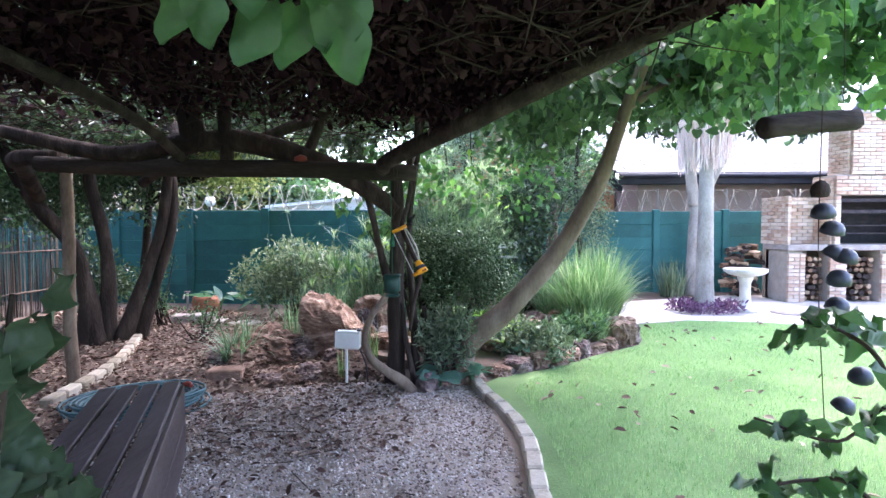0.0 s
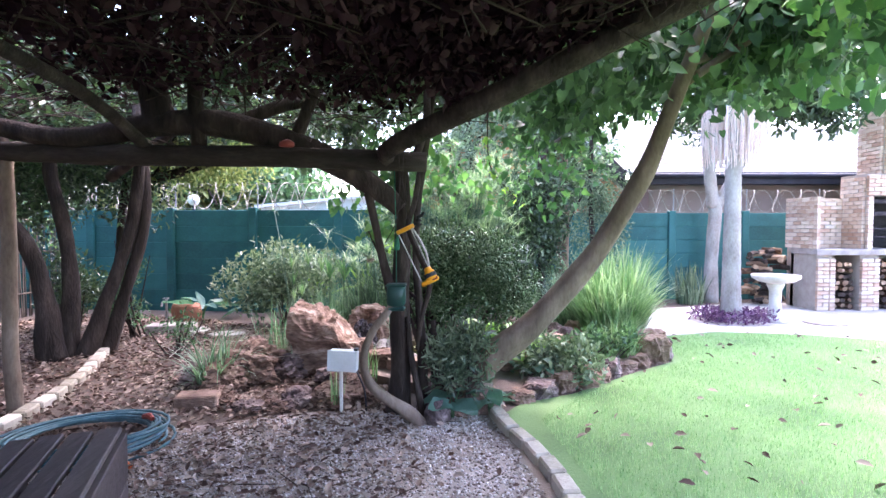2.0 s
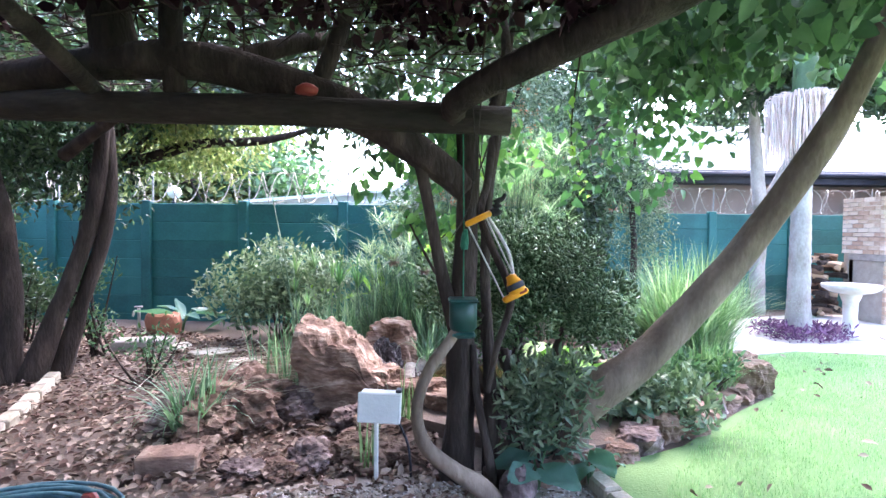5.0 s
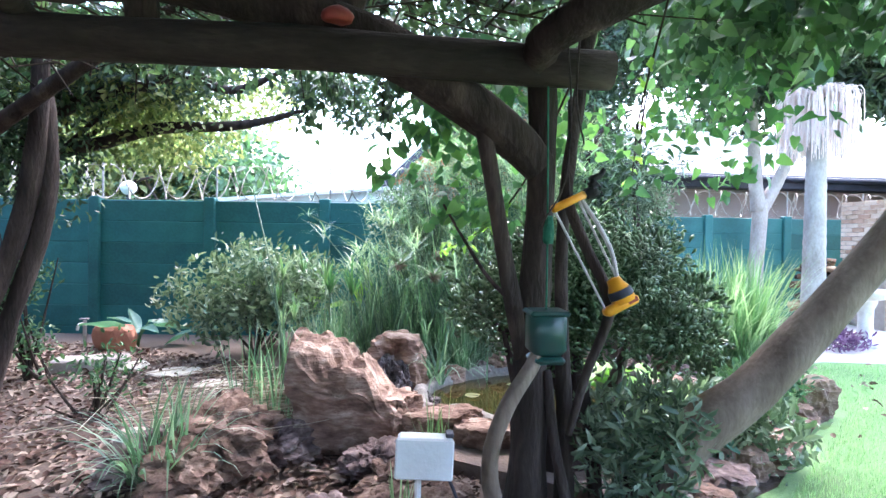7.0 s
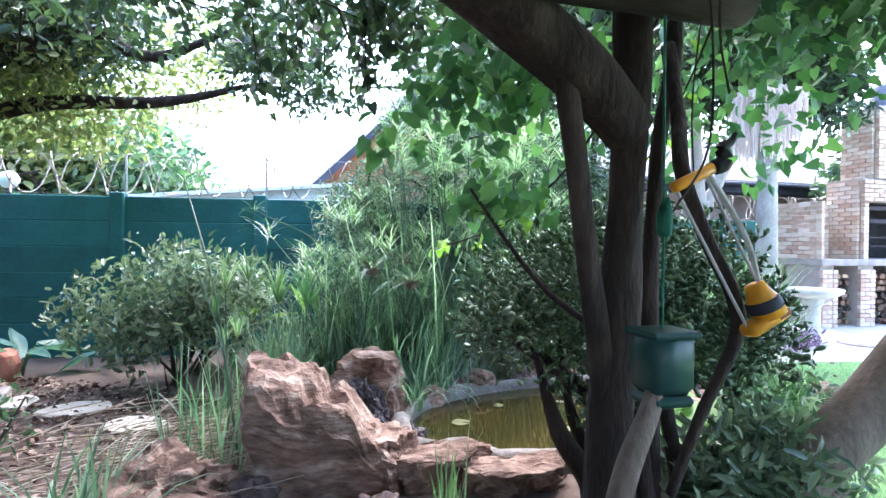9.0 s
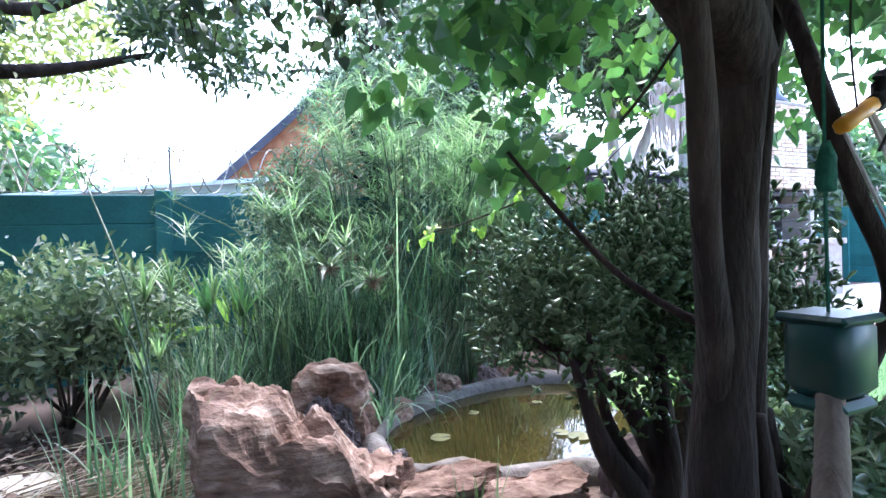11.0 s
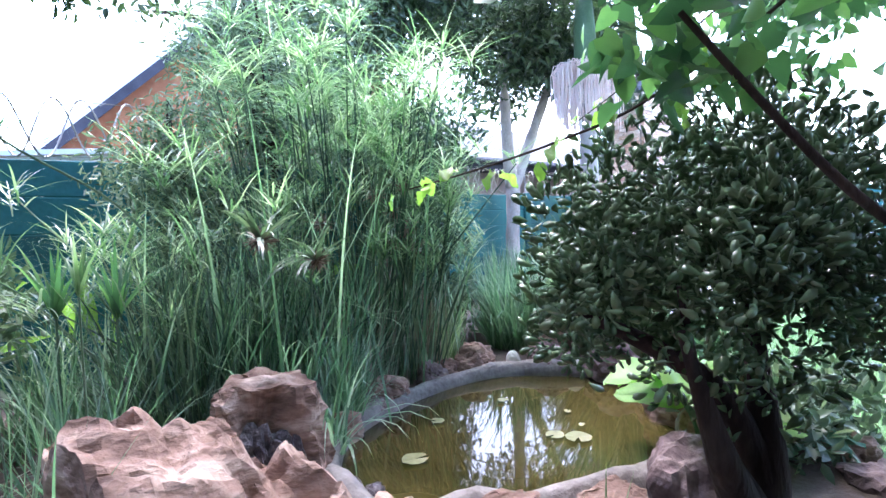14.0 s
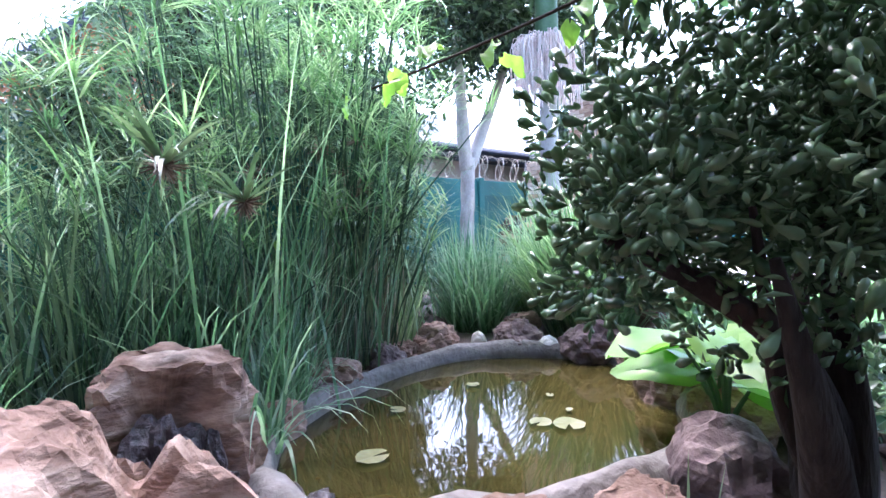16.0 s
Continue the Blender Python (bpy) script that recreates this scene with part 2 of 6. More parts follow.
# ---- mesh helpers ----
ORIGIN = {}


def mesh_of(name, V, F, material, smooth=False):
    V = np.asarray(V, np.float32)
    me = bpy.data.meshes.new(name)
    if isinstance(F, np.ndarray) and len(F):
        k = F.shape[1]
        me.vertices.add(len(V))
        me.vertices.foreach_set("co", V.ravel())
        me.loops.add(F.size)
        me.loops.foreach_set("vertex_index", F.astype(np.int32).ravel())
        me.polygons.add(len(F))
        me.polygons.foreach_set("loop_start", np.arange(0, F.size, k, dtype=np.int32))
        me.update(calc_edges=True)
    else:
        me.from_pydata([tuple(map(float, v)) for v in V], [], [tuple(int(i) for i in f) for f in F])
    me.materials.append(material)
    if smooth:
        me.polygons.foreach_set("use_smooth", np.ones(len(me.polygons), dtype=bool))
    return me


def thing(name, at, label, category, group="", kind=""):
    ob = new(name)
    ob.location = at
    ob.empty_display_size = 0.1
    ORIGIN[ob] = np.array(at, float)
    return tagged(ob, label, category, group, kind)


def part(name, geo, material, parent, label="", smooth=False, kind=""):
    """One mesh under a thing or a part; geo = (vertices in the world, faces)."""
    V = np.asarray(geo[0], float) - ORIGIN[parent]
    ob = new(name, mesh_of(name, V, geo[1], material, smooth))
    ob.parent = parent
    ORIGIN[ob] = ORIGIN[parent]
    return tagged(ob, label, kind=kind)


def single(name, geo, material, at, label, category="", group="", kind="", smooth=False):
    ob = new(name, mesh_of(name, np.asarray(geo[0], float) - np.array(at, float), geo[1], material, smooth))
    ob.location = at
    ORIGIN[ob] = np.array(at, float)
    return tagged(ob, label, category, group, kind)


def piece(name, mesh, m, parent):
    """A piece that shares its mesh with others like it."""
    ob = new(name, mesh)
    ob.parent = parent
    ob.matrix_local = Matrix.Translation(-Vector(ORIGIN[parent])) @ m
    return ob


def join(*geos):
    V, F, k = [], [], 0
    for v, f in geos:
        V.append(np.asarray(v, float))
        F.extend([tuple(int(i) + k for i in q) for q in f])
        k += len(v)
    return np.concatenate(V), F


def box(x0, x1, y0, y1, z0, z1, bevel=0.0):
    bm = bmesh.new()
    bmesh.ops.create_cube(bm, size=1)
    for v in bm.verts:
        v.co = ((x0 + x1) / 2 + v.co.x * (x1 - x0), (y0 + y1) / 2 + v.co.y * (y1 - y0), (z0 + z1) / 2 + v.co.z * (z1 - z0))
    if bevel:
        bmesh.ops.bevel(bm, geom=bm.edges[:], offset=bevel, segments=1, affect="EDGES")
    return from_bm(bm)


def from_bm(bm):
    bm.verts.index_update()
    g = np.array([v.co[:] for v in bm.verts]), [tuple(v.index for v in f.verts) for f in bm.faces]
    bm.free()
    return g


def moved(geo, m):
    V = np.asarray(geo[0], float)
    A = np.array(m)
    return V @ A[:3, :3].T + A[:3, 3], geo[1]


def curve(points, n=8):
    """Catmull-Rom points through the given ones."""
    P = np.array(points, float)
    P = np.vstack([2 * P[0] - P[1], P, 2 * P[-1] - P[-2]])
    out = []
    for i in range(1, len(P) - 2):
        for t in np.linspace(0, 1, n, endpoint=False):
            a, b, c, d = P[i - 1:i + 3]
            out.append(0.5 * (2 * b + (c - a) * t + (2 * a - 5 * b + 4 * c - d) * t * t + (3 * b - a - 3 * c + d) * t ** 3))
    out.append(P[-2])
    return np.array(out)


def tube(points, radii, sides=10, n=6, rough=0.06, closed=False):
    """A bent, uneven round limb through points."""
    C = curve(points, n) if len(points) > 1 else np.array(points)
    R = np.interp(np.linspace(0, 1, len(C)), np.linspace(0, 1, len(radii)), radii)
    T = np.gradient(C, axis=0)
    T /= np.linalg.norm(T, axis=1)[:, None] + 1e-9
    ref = np.array([0.31, 0.87, 0.1]) if abs(T[0][2]) > 0.8 else np.array([0, 0, 1.0])
    V = []
    for c, t, r in zip(C, T, R):
        u = np.cross(ref, t)
        u /= np.linalg.norm(u)
        w = np.cross(t, u)
        for k in range(sides):
            a = 2 * math.pi * k / sides
            s = r * (1 + rough * (noise.noise(Vector((*(c * 3), )) + Vector((math.cos(a) * 1.3, math.sin(a) * 1.3, 0))) * 2))
            V.append(c + s * (math.cos(a) * u + math.sin(a) * w))
    F = []
    m = len(C)
    for i in range(m - 1):
        for k in range(sides):
            F.append((i * sides + k, i * sides + (k + 1) % sides, (i + 1) * sides + (k + 1) % sides, (i + 1) * sides + k))
    F.append(tuple(range(sides))[::-1])
    F.append(tuple((m - 1) * sides + k for k in range(sides)))
    return np.array(V), F


def unit(v):
    return v / (np.linalg.norm(v, axis=-1, keepdims=True) + 1e-9)


def leaf_cloud(pos, axis, nrm, length, width=0.5, fold=0.12, heart=False):
    """Many leaves with a folded midrib: pos (n,3), the way each leaf points, its upper side, its length."""
    n = len(pos)
    axis = unit(axis)
    side = unit(np.cross(axis, nrm))
    up = np.cross(side, axis)
    L = (np.ones(n) * length)[:, None]
    ys = (-0.12, 0.12, 0.6, 1.0) if heart else (0.0, 0.3, 0.68, 1.0)
    xs = (0.34, 0.52, 0.33) if heart else (0.0, 0.46, 0.4)
    b = pos
    p1 = pos + L * (axis * ys[1] + side * xs[1] * width * 1.0 + up * fold * xs[1])
    p2 = pos + L * (axis * ys[2] + side * xs[2] * width + up * fold * xs[2])
    t = pos + L * (axis - up * 0.12)
    m2 = pos + L * (axis * ys[2] - side * xs[2] * width + up * fold * xs[2])
    m1 = pos + L * (axis * ys[1] - side * xs[1] * width + up * fold * xs[1])
    if heart:
        h1 = pos + L * (axis * ys[0] + side * xs[0] * width)
        h2 = pos + L * (axis * ys[0] - side * xs[0] * width)
        V = np.stack([b, h1, p1, p2, t, m2, m1, h2], 1).reshape(-1, 3)
        i = np.arange(n)[:, None] * 8
        F = np.concatenate([i + [0, 1, 2, 3], i + [0, 5, 6, 7]], 0)
        F2 = np.concatenate([i + [0, 3, 4], i + [0, 4, 5]], 0)
        F = np.concatenate([F[:, [0, 1, 2]], F[:, [0, 2, 3]], F2], 0)
        return V, F
    V = np.stack([b, p1, p2, t, m2, m1], 1).reshape(-1, 3)
    i = np.arange(n)[:, None] * 6
    F = np.concatenate([i + [0, 1, 2, 3], i + [0, 3, 4, 5]], 0)
    return V, F


def oval_leaves(pos, axis, nrm, length, width=0.5):
    """Thick rounded leaves, widest towards the tip, bulging on the upper side."""
    n = len(pos)
    axis = unit(axis)
    side = unit(np.cross(axis, nrm))
    up = np.cross(side, axis)
    L = (np.ones(n) * length)[:, None]
    outline = ((0.0, 0.06), (0.3, 0.3), (0.62, 0.5), (0.86, 0.4), (1.0, 0.0), (0.86, -0.4), (0.62, -0.5), (0.3, -0.3))
    rows = [pos + L * (axis * a + side * b * width + up * 0.06 * math.sin(3 * a)) for a, b in outline]
    rows += [pos + L * (axis * 0.58 + up * 0.16), pos + L * (axis * 0.58 - up * 0.02)]
    V = np.stack(rows, 1).reshape(-1, 3)
    i = np.arange(n)[:, None] * 10
    F = [i + [k, (k + 1) % 8, 8] for k in range(8)] + [i + [(k + 1) % 8, k, 9] for k in range(0, 8)]
    return V, np.concatenate(F, 0)


def rand_dirs(n, up=0.0):
    d = rng.normal(size=(n, 3))
    d[:, 2] += up
    return unit(d)


def clumps(n, centres, radii, shell=0.55):
    """Points in uneven clumps: thick near each clump's outside, thin in the middle."""
    C, R = np.asarray(centres, float), np.asarray(radii, float)
    if R.ndim == 1:
        R = np.repeat(R[:, None], 3, 1)
    w = R.prod(1) ** (2 / 3)
    k = rng.choice(len(C), n, p=w / w.sum())
    d = rand_dirs(n)
    r = shell + (1 - shell) * rng.random(n) ** 0.6
    r *= 0.8 + 0.35 * rng.random(n)
    return C[k] + d * R[k] * r[:, None], d


def scatter_clumps(count, centre, radii, size, seed):
    """Centres and sizes of the clumps of one crown."""
    g = np.random.default_rng(seed)
    d = unit(g.normal(size=(count, 3)))
    c = np.array(centre) + d * np.array(radii) * (g.random(count) ** 0.5)[:, None]
    return c, size * (0.6 + 0.8 * g.random(count))


def twigs(a, b, r):
    """Many thin three-sided sticks from a to b."""
    a, b = np.asarray(a), np.asarray(b)
    t = unit(b - a)
    u = unit(np.cross(t, np.array([0.3, 0.5, 0.81])))
    w = np.cross(t, u)
    r = (np.ones(len(a)) * r)[:, None]
    ring = [math.cos(k) * u + math.sin(k) * w for k in (0, 2.094, 4.189)]
    V = np.stack([a + r * q for q in ring] + [b + 0.6 * r * q for q in ring], 1).reshape(-1, 3)
    i = np.arange(len(a))[:, None] * 6
    F = np.concatenate([i + [0, 1, 4, 3], i + [1, 2, 5, 4], i + [2, 0, 3, 5]], 0)
    return V, F


def blades(root, heading, length, lean, width, steps=5, curl=1.0):
    """Long bent blades: root (n,3), heading in radians, length, lean from upright in radians."""
    n = len(root)
    h = np.stack([np.cos(heading), np.sin(heading), np.zeros(n)], 1)
    s = np.stack([-np.sin(heading), np.cos(heading), np.zeros(n)], 1)
    L, P = (np.ones(n) * length), root.copy()
    W = np.ones(n) * width
    rows = []
    ang = np.ones(n) * lean * 0.4
    for i in range(steps + 1):
        f = i / steps
        wd = (W * (1 - f ** 2.2) * (0.55 + 0.9 * min(f * 3, 0.5)))[:, None] * 0.5
        rows += [P - s * wd, P + s * wd]
        ang = lean * (0.4 + curl * 1.2 * f * f)
        P = P + (L / steps)[:, None] * (h * np.sin(ang)[:, None] + np.array([0, 0, 1.0]) * np.cos(ang)[:, None])
    V = np.stack(rows, 1).reshape(-1, 3)
    k = 2 * (steps + 1)
    i = np.arange(n)[:, None] * k
    F = np.concatenate([i + [2 * j, 2 * j + 1, 2 * j + 3, 2 * j + 2] for j in range(steps)], 0)
    return V, F


def rock(centre, size, seed, detail=3, craggy=0.35, flat=0.0, layers=0.0, hollow=None):
    """An angular, pitted boulder that sits on its underside."""
    bm = bmesh.new()
    bmesh.ops.create_icosphere(bm, subdivisions=detail, radius=1)
    o = Vector((seed * 3.7, seed * 1.9, seed * 5.3))
    for v in bm.verts:
        p = v.co.copy()
        cell = noise.voronoi(p * 1.3 + o)[0]
        q = p * (1 + craggy * (noise.noise(p * 1.1 + o) * 0.9 + (cell[1] - cell[0]) * 0.5 - 0.2 + 0.35 * noise.noise(p * 3.1 + o)) + 0.12 * craggy * noise.noise(p * 8 + o))
        if layers:
            u = p.z * 2.6 + 1.3 * noise.noise(p * 1.6 + o) + 0.3 * noise.noise(p * 5 + o)
            saw = u - math.floor(u)
            ledge = saw ** 1.6 if saw < 0.86 else (1 - saw) / 0.14 * 0.785
            q.x *= 1 + layers * 1.3 * (ledge - 0.4)
            q.y *= 1 + layers * 1.3 * (ledge - 0.4)
        if detail > 3:
            pit = noise.noise(p * 3.6 + o * 1.7)
            k = min(1.0, craggy / 0.55) * 0.85
            q *= 1 - k * 0.3 * min(0.5, max(0.0, pit - 0.1)) / 0.5 + k * 0.07 * (0.25 - abs(noise.noise(p * 7 + o))) + k * 0.04 * (0.25 - abs(noise.noise(p * 15 + o)))
            edge = noise.voronoi(p * 2.6 + o)[0]
            q *= 1 - k * 0.08 * max(0.0, 1 - (edge[1] - edge[0]) / 0.14)
        if hollow is not None:
            q *= 1 - 0.75 * min(1.0, max(0.0, (p.dot(Vector(hollow)) - 0.64 + 0.12 * noise.noise(p * 3 + o)) / 0.16))
        q.z = max(q.z, -0.55)
        if flat:
            q.z = min(q.z, flat + 0.1 * noise.noise(p * 2.5 + o))
        v.co = q
    V, F = from_bm(bm)
    z0 = V[:, 2].min()
    a = seed * 1.3
    V = V * np.array(size) * [0.5, 0.5, 1 / (V[:, 2].max() - z0)]
    V[:, 2] -= V[:, 2].min()
    c, s = math.cos(a), math.sin(a)
    V = np.stack([V[:, 0] * c - V[:, 1] * s, V[:, 0] * s + V[:, 1] * c, V[:, 2]], 1)
    return V + np.array(centre), F


def inside(px, py, poly):
    r = np.zeros(len(px), bool)
    j = len(poly) - 1
    for i in range(len(poly)):
        (xi, yi), (xj, yj) = poly[i], poly[j]
        r ^= ((yi > py) != (yj > py)) & (px < (xj - xi) * (py - yi) / (yj - yi + 1e-12) + xi)
        j = i
    return r


def sheet(poly, z, thick, step=0.0):
    """A flat slab over a closed outline."""
    bm = bmesh.new()
    vs = [bm.verts.new((x, y, z)) for x, y in poly]
    f = bm.faces.new(vs)
    ext = bmesh.ops.extrude_face_region(bm, geom=[f])
    for v in ext["geom"]:
        if isinstance(v, bmesh.types.BMVert):
            v.co.z -= thick
    bmesh.ops.recalc_face_normals(bm, faces=bm.faces[:])
    bmesh.ops.triangulate(bm, faces=[g for g in bm.faces if len(g.verts) > 4])
    return from_bm(bm)


def lathe(profile, centre, seg=28):
    V, F = [], []
    for r, z in profile:
        for k in range(seg):
            a = 2 * math.pi * k / seg
            V.append((centre[0] + r * math.cos(a), centre[1] + r * math.sin(a), centre[2] + z))
    for i in range(len(profile) - 1):
        for k in range(seg):
            F.append((i * seg + k, i * seg + (k + 1) % seg, (i + 1) * seg + (k + 1) % seg, (i + 1) * seg + k))
    F.append(tuple(range(seg))[::-1])
    F.append(tuple((len(profile) - 1) * seg + k for k in range(seg)))
    return np.array(V), F

# ---- ground ----
LAWN = [(0.42, 4.95), (0.52, 4.42), (0.64, 3.95), (0.68, 3.5), (0.66, 3.1), (0.64, 2.6), (0.75, 1.6), (1.0, 0.4), (1.2, -3.0), (10.0, -3.0),
        (10.0, 4.0), (8.0, 6.6), (6.0, 7.62), (5.0, 8.1), (3.9, 8.3), (3.0, 8.0), (2.65, 7.3), (2.5, 6.6), (1.85, 6.1), (1.1, 5.45), (0.6, 5.2)]
PAVING = [(2.75, 7.3), (3.0, 8.05), (3.9, 8.34), (5.0, 8.14), (6.0, 7.66), (8.0, 6.64), (10.0, 4.04), (14.0, 4.0), (14.0, 11.2), (6.0, 11.3), (3.6, 10.4), (2.6, 9.0)]
POND = [(-0.74, 6.58), (-0.7, 7.0), (-0.42, 7.36), (0.2, 7.62), (0.86, 7.62), (1.22, 7.28), (1.36, 6.85), (1.0, 6.4), (0.35, 6.08), (-0.3, 6.3)]
WATER_Z = 0.1
ground = single("ground", sheet([(-900, -900), (900, -900), (900, 900), (-900, 900)], 0.0, 0.5), M_SOIL, (0, 0, 0), "bare brown garden soil under trees", kind="structure")
gravel_area = [(-2.9, -3.0), (1.15, -3.0), (0.95, 0.4), (0.7, 1.6), (0.58, 2.6), (0.6, 3.5), (0.5, 4.3), (0.36, 4.9), (-0.3, 5.1), (-1.2, 5.0), (-2.2, 4.6), (-2.9, 3.4)]
single("ground_gravel", sheet(gravel_area, 0.012, 0.05), M_GRAVELBED, (0, 0, 0), "grey gravel ground strewn with dead leaves", kind="structure")
single("ground_lawn", sheet(LAWN, 0.02, 0.06), M_TURF, (0, 0, 0), "short green lawn beside the stone curb", kind="structure")
single("pavement", sheet(PAVING, 0.016, 0.06), M_PAVING, (0, 0, 0), "pale sandy paving behind the lawn", kind="structure")


def bed_ground():
    poly = [(-0.9, 5.9), (0.2, 5.15), (0.9, 5.45), (1.75, 6.2), (2.35, 6.7), (2.55, 7.4), (2.5, 8.9), (3.4, 10.5), (3.4, 11.8), (1.4, 11.7), (1.2, 9.75), (-2.6, 10.0), (-2.4, 8.2), (-1.6, 7.5)]
    inner = [(x * 1.08 + 0.32 * -0.08, y * 1.08 - 7.0 * 0.08) for x, y in POND]
    bm = bmesh.new()
    o = [bm.verts.new((x, y, 0.10)) for x, y in poly]
    i = [bm.verts.new((x, y, 0.10)) for x, y in inner]
    e = [bm.edges.new((r[k], r[(k + 1) % len(r)])) for r in (o, i) for k in range(len(r))]
    bmesh.ops.triangle_fill(bm, edges=e, use_beauty=True)
    skirt = [bm.verts.new((x, y, -0.05)) for x, y in poly]
    for k in range(len(o)):
        j = (k + 1) % len(o)
        bm.faces.new((o[k], o[j], skirt[j], skirt[k]))
    bmesh.ops.recalc_face_normals(bm, faces=bm.faces[:])
    return from_bm(bm)


single("ground_bed", bed_ground(), M_SOIL, (0, 0, 0), "raised planting bed soil round the pond", kind="structure")

# ---- pond ----
pond = thing("pond", (0.3, 6.9, 0.0), "small raised garden pond with murky green-brown water and cement rim", "pond")


def ring_of(poly, z, grow, n=6):
    c = np.mean(poly, 0)
    P = curve([(*p, 0) for p in poly] + [(*poly[0], 0)], n)[:-1, :2]
    return np.column_stack([c + (P - c) * grow, np.full(len(P), z)])


def pond_rim():
    rings = [ring_of(POND, z, g) for z, g in ((-0.3, 0.97), (WATER_Z, 0.985), (0.17, 1.0), (0.19, 1.04), (0.18, 1.09), (0.1, 1.14), (-0.02, 1.16))]
    rings = [r + np.array([[0, 0, 0.05 * noise.noise(Vector(p) * 4)] for p in r]) for r in rings]
    m = len(rings[0])
    V = np.concatenate(rings)
    F = [(i * m + k, i * m + (k + 1) % m, (i + 1) * m + (k + 1) % m, (i + 1) * m + k) for i in range(len(rings) - 1) for k in range(m)]
    return V, F


part("rim", pond_rim(), M_CEMENT, pond, "grey cement rim", smooth=True)
wr = ring_of(POND, WATER_Z, 1.0)
part("water", (wr, [tuple(range(len(wr)))]), M_WATER, pond, "still murky water")

for k, (x, y, r) in enumerate([(0.355, 6.54, 0.085), (0.3, 6.64, 0.06), (-0.36, 6.92, 0.08), (0.02, 7.22, 0.05), (0.52, 7.2, 0.045), (0.5, 6.62, 0.025), (0.62, 6.8, 0.025)]):
    a0 = rng.random() * 6
    ang = a0 + np.linspace(0.25, 6.05, 14)
    r *= 0.78
    V = [(x, y, WATER_Z + 0.012)] + [(x + r * math.cos(a) * (0.9 + 0.2 * rng.random()), y + r * math.sin(a), WATER_Z + 0.012 + 0.006 * rng.random()) for a in ang]
    single("lily_pad", (np.array(V), [(0, i, i + 1) for i in range(1, 14)]), M_LILYPAD, (x, y, WATER_Z), "pale green lily pad floating on the pond", "lily pad", "lily pads")


def put_rock(at, size, seed, material, label, detail=3, craggy=0.35, flat=0.0, layers=0.0, group="rocks round the pond", hollow=None):
    return single("rock", rock(at, size, seed, detail + 1 if detail == 3 else detail, craggy, flat, layers, hollow), material, at, label, "rock", group)


M_WETROCK = surface("wet_black_stone", [(0.02, 0.015, 0.017), (0.06, 0.046, 0.05), (0.16, 0.13, 0.135)], 22, 0.3, 1.0, 60, spec=0.6)
RED, PALE, DARK = "rough red-brown rock at the pond edge", "layered pale sandstone boulder beside the pond", "dark purple-grey craggy rock on the soil"
M_ROCK_BROWN = surface("brown_ironstone", [(0.06, 0.034, 0.025), (0.17, 0.105, 0.078), (0.4, 0.29, 0.23)], 7, 0.92, 1.0, 24, stretch=(1, 1, 2.2))


def cascade_boulder():
    """Big weathered boulder: a pitted sloping top over an undercut brown face."""
    bm = bmesh.new()
    bmesh.ops.create_icosphere(bm, subdivisions=6, radius=1)
    o = Vector((4.1, 9.7, 2.3))
    for v in bm.verts:
        p = v.co.copy()
        m = max(abs(p.x), abs(p.y), abs(p.z))
        b = p.lerp(p / m, 0.55)
        out = 1 + 0.16 * noise.noise(p * 1.3 + o) + 0.08 * noise.noise(p * 3 + o)
        x, y = 0.42 * b.x * out, 0.45 * b.y * out
        top = 0.62 - 0.4 * x - 0.7 * max(0.0, x - 0.12) - 0.12 * max(0.0, -y - 0.2) - 0.45 * max(0.0, x + y - 0.22)
        q = Vector((x * 6, y * 6, b.z * 2))
        ridge = abs(noise.noise(q * 0.75 + o))
        pit = max(0.0, noise.noise(q * 1.25 + o * 1.3) - 0.12)
        relief = 0.13 * (0.3 - ridge) - 0.3 * pit + 0.03 * noise.noise(q * 2.6 + o) + 0.016 * (0.3 - abs(noise.noise(q * 5.5 + o)))
        f = (b.z + 1) / 2
        z = f * top
        if b.z > 0.35:
            z += relief * min(1.0, (b.z - 0.35) / 0.35)
        side = 1 - 0.17 * math.exp(-((f - 0.38) / 0.22) ** 2) + 0.05 * noise.noise(Vector((p.x * 2, p.y * 2, f * 7)) + o)
        if f > 0.5:
            lay = f * 9 + 1.5 * noise.noise(p * 2 + o)
            side += 0.07 * (abs(lay - math.floor(lay) - 0.5) - 0.25) * min(1.0, (f - 0.5) / 0.15)
        v.co = Vector((x * side, y * side, z - 0.02))
    V, F = from_bm(bm)
    return V + np.array([-1.3, 6.4, 0.0]), F


single("boulder", cascade_boulder(), M_ROCK_PALE, (-1.3, 6.42, 0.0), "large pitted sandstone boulder with an undercut brown face", "boulder", "rocks round the pond")
put_rock((-0.98, 6.2, 0.0), (0.34, 0.4, 0.36), 9, M_ROCK_PALE, "pale angular rock against the boulder", 5, 0.5, 0.45, 0.12)
put_rock((-0.7, 6.14, 0.0), (0.6, 0.3, 0.27), 21.75, M_ROCK_BROWN, "dark brown rock walling the pond, pale flat top", 5, 0.35, 0.35, 0.1)
put_rock((-0.36, 5.98, 0.0), (0.6, 0.28, 0.23), 24.166, M_ROCK_BROWN, "dark brown rock walling the pond, pale flat top", 5, 0.35, 0.35, 0.1)
hollow_rock = join(rock((-1.0, 7.14, 0.0), (0.52, 0.46, 0.58), 14.5, 5, 0.35, 0.62, 0.06, unit(np.array((-0.12, -0.9, 0.42)))), rock((-1.2, 7.0, 0.0), (0.18, 0.2, 0.4), 12.083, 4, 0.4))
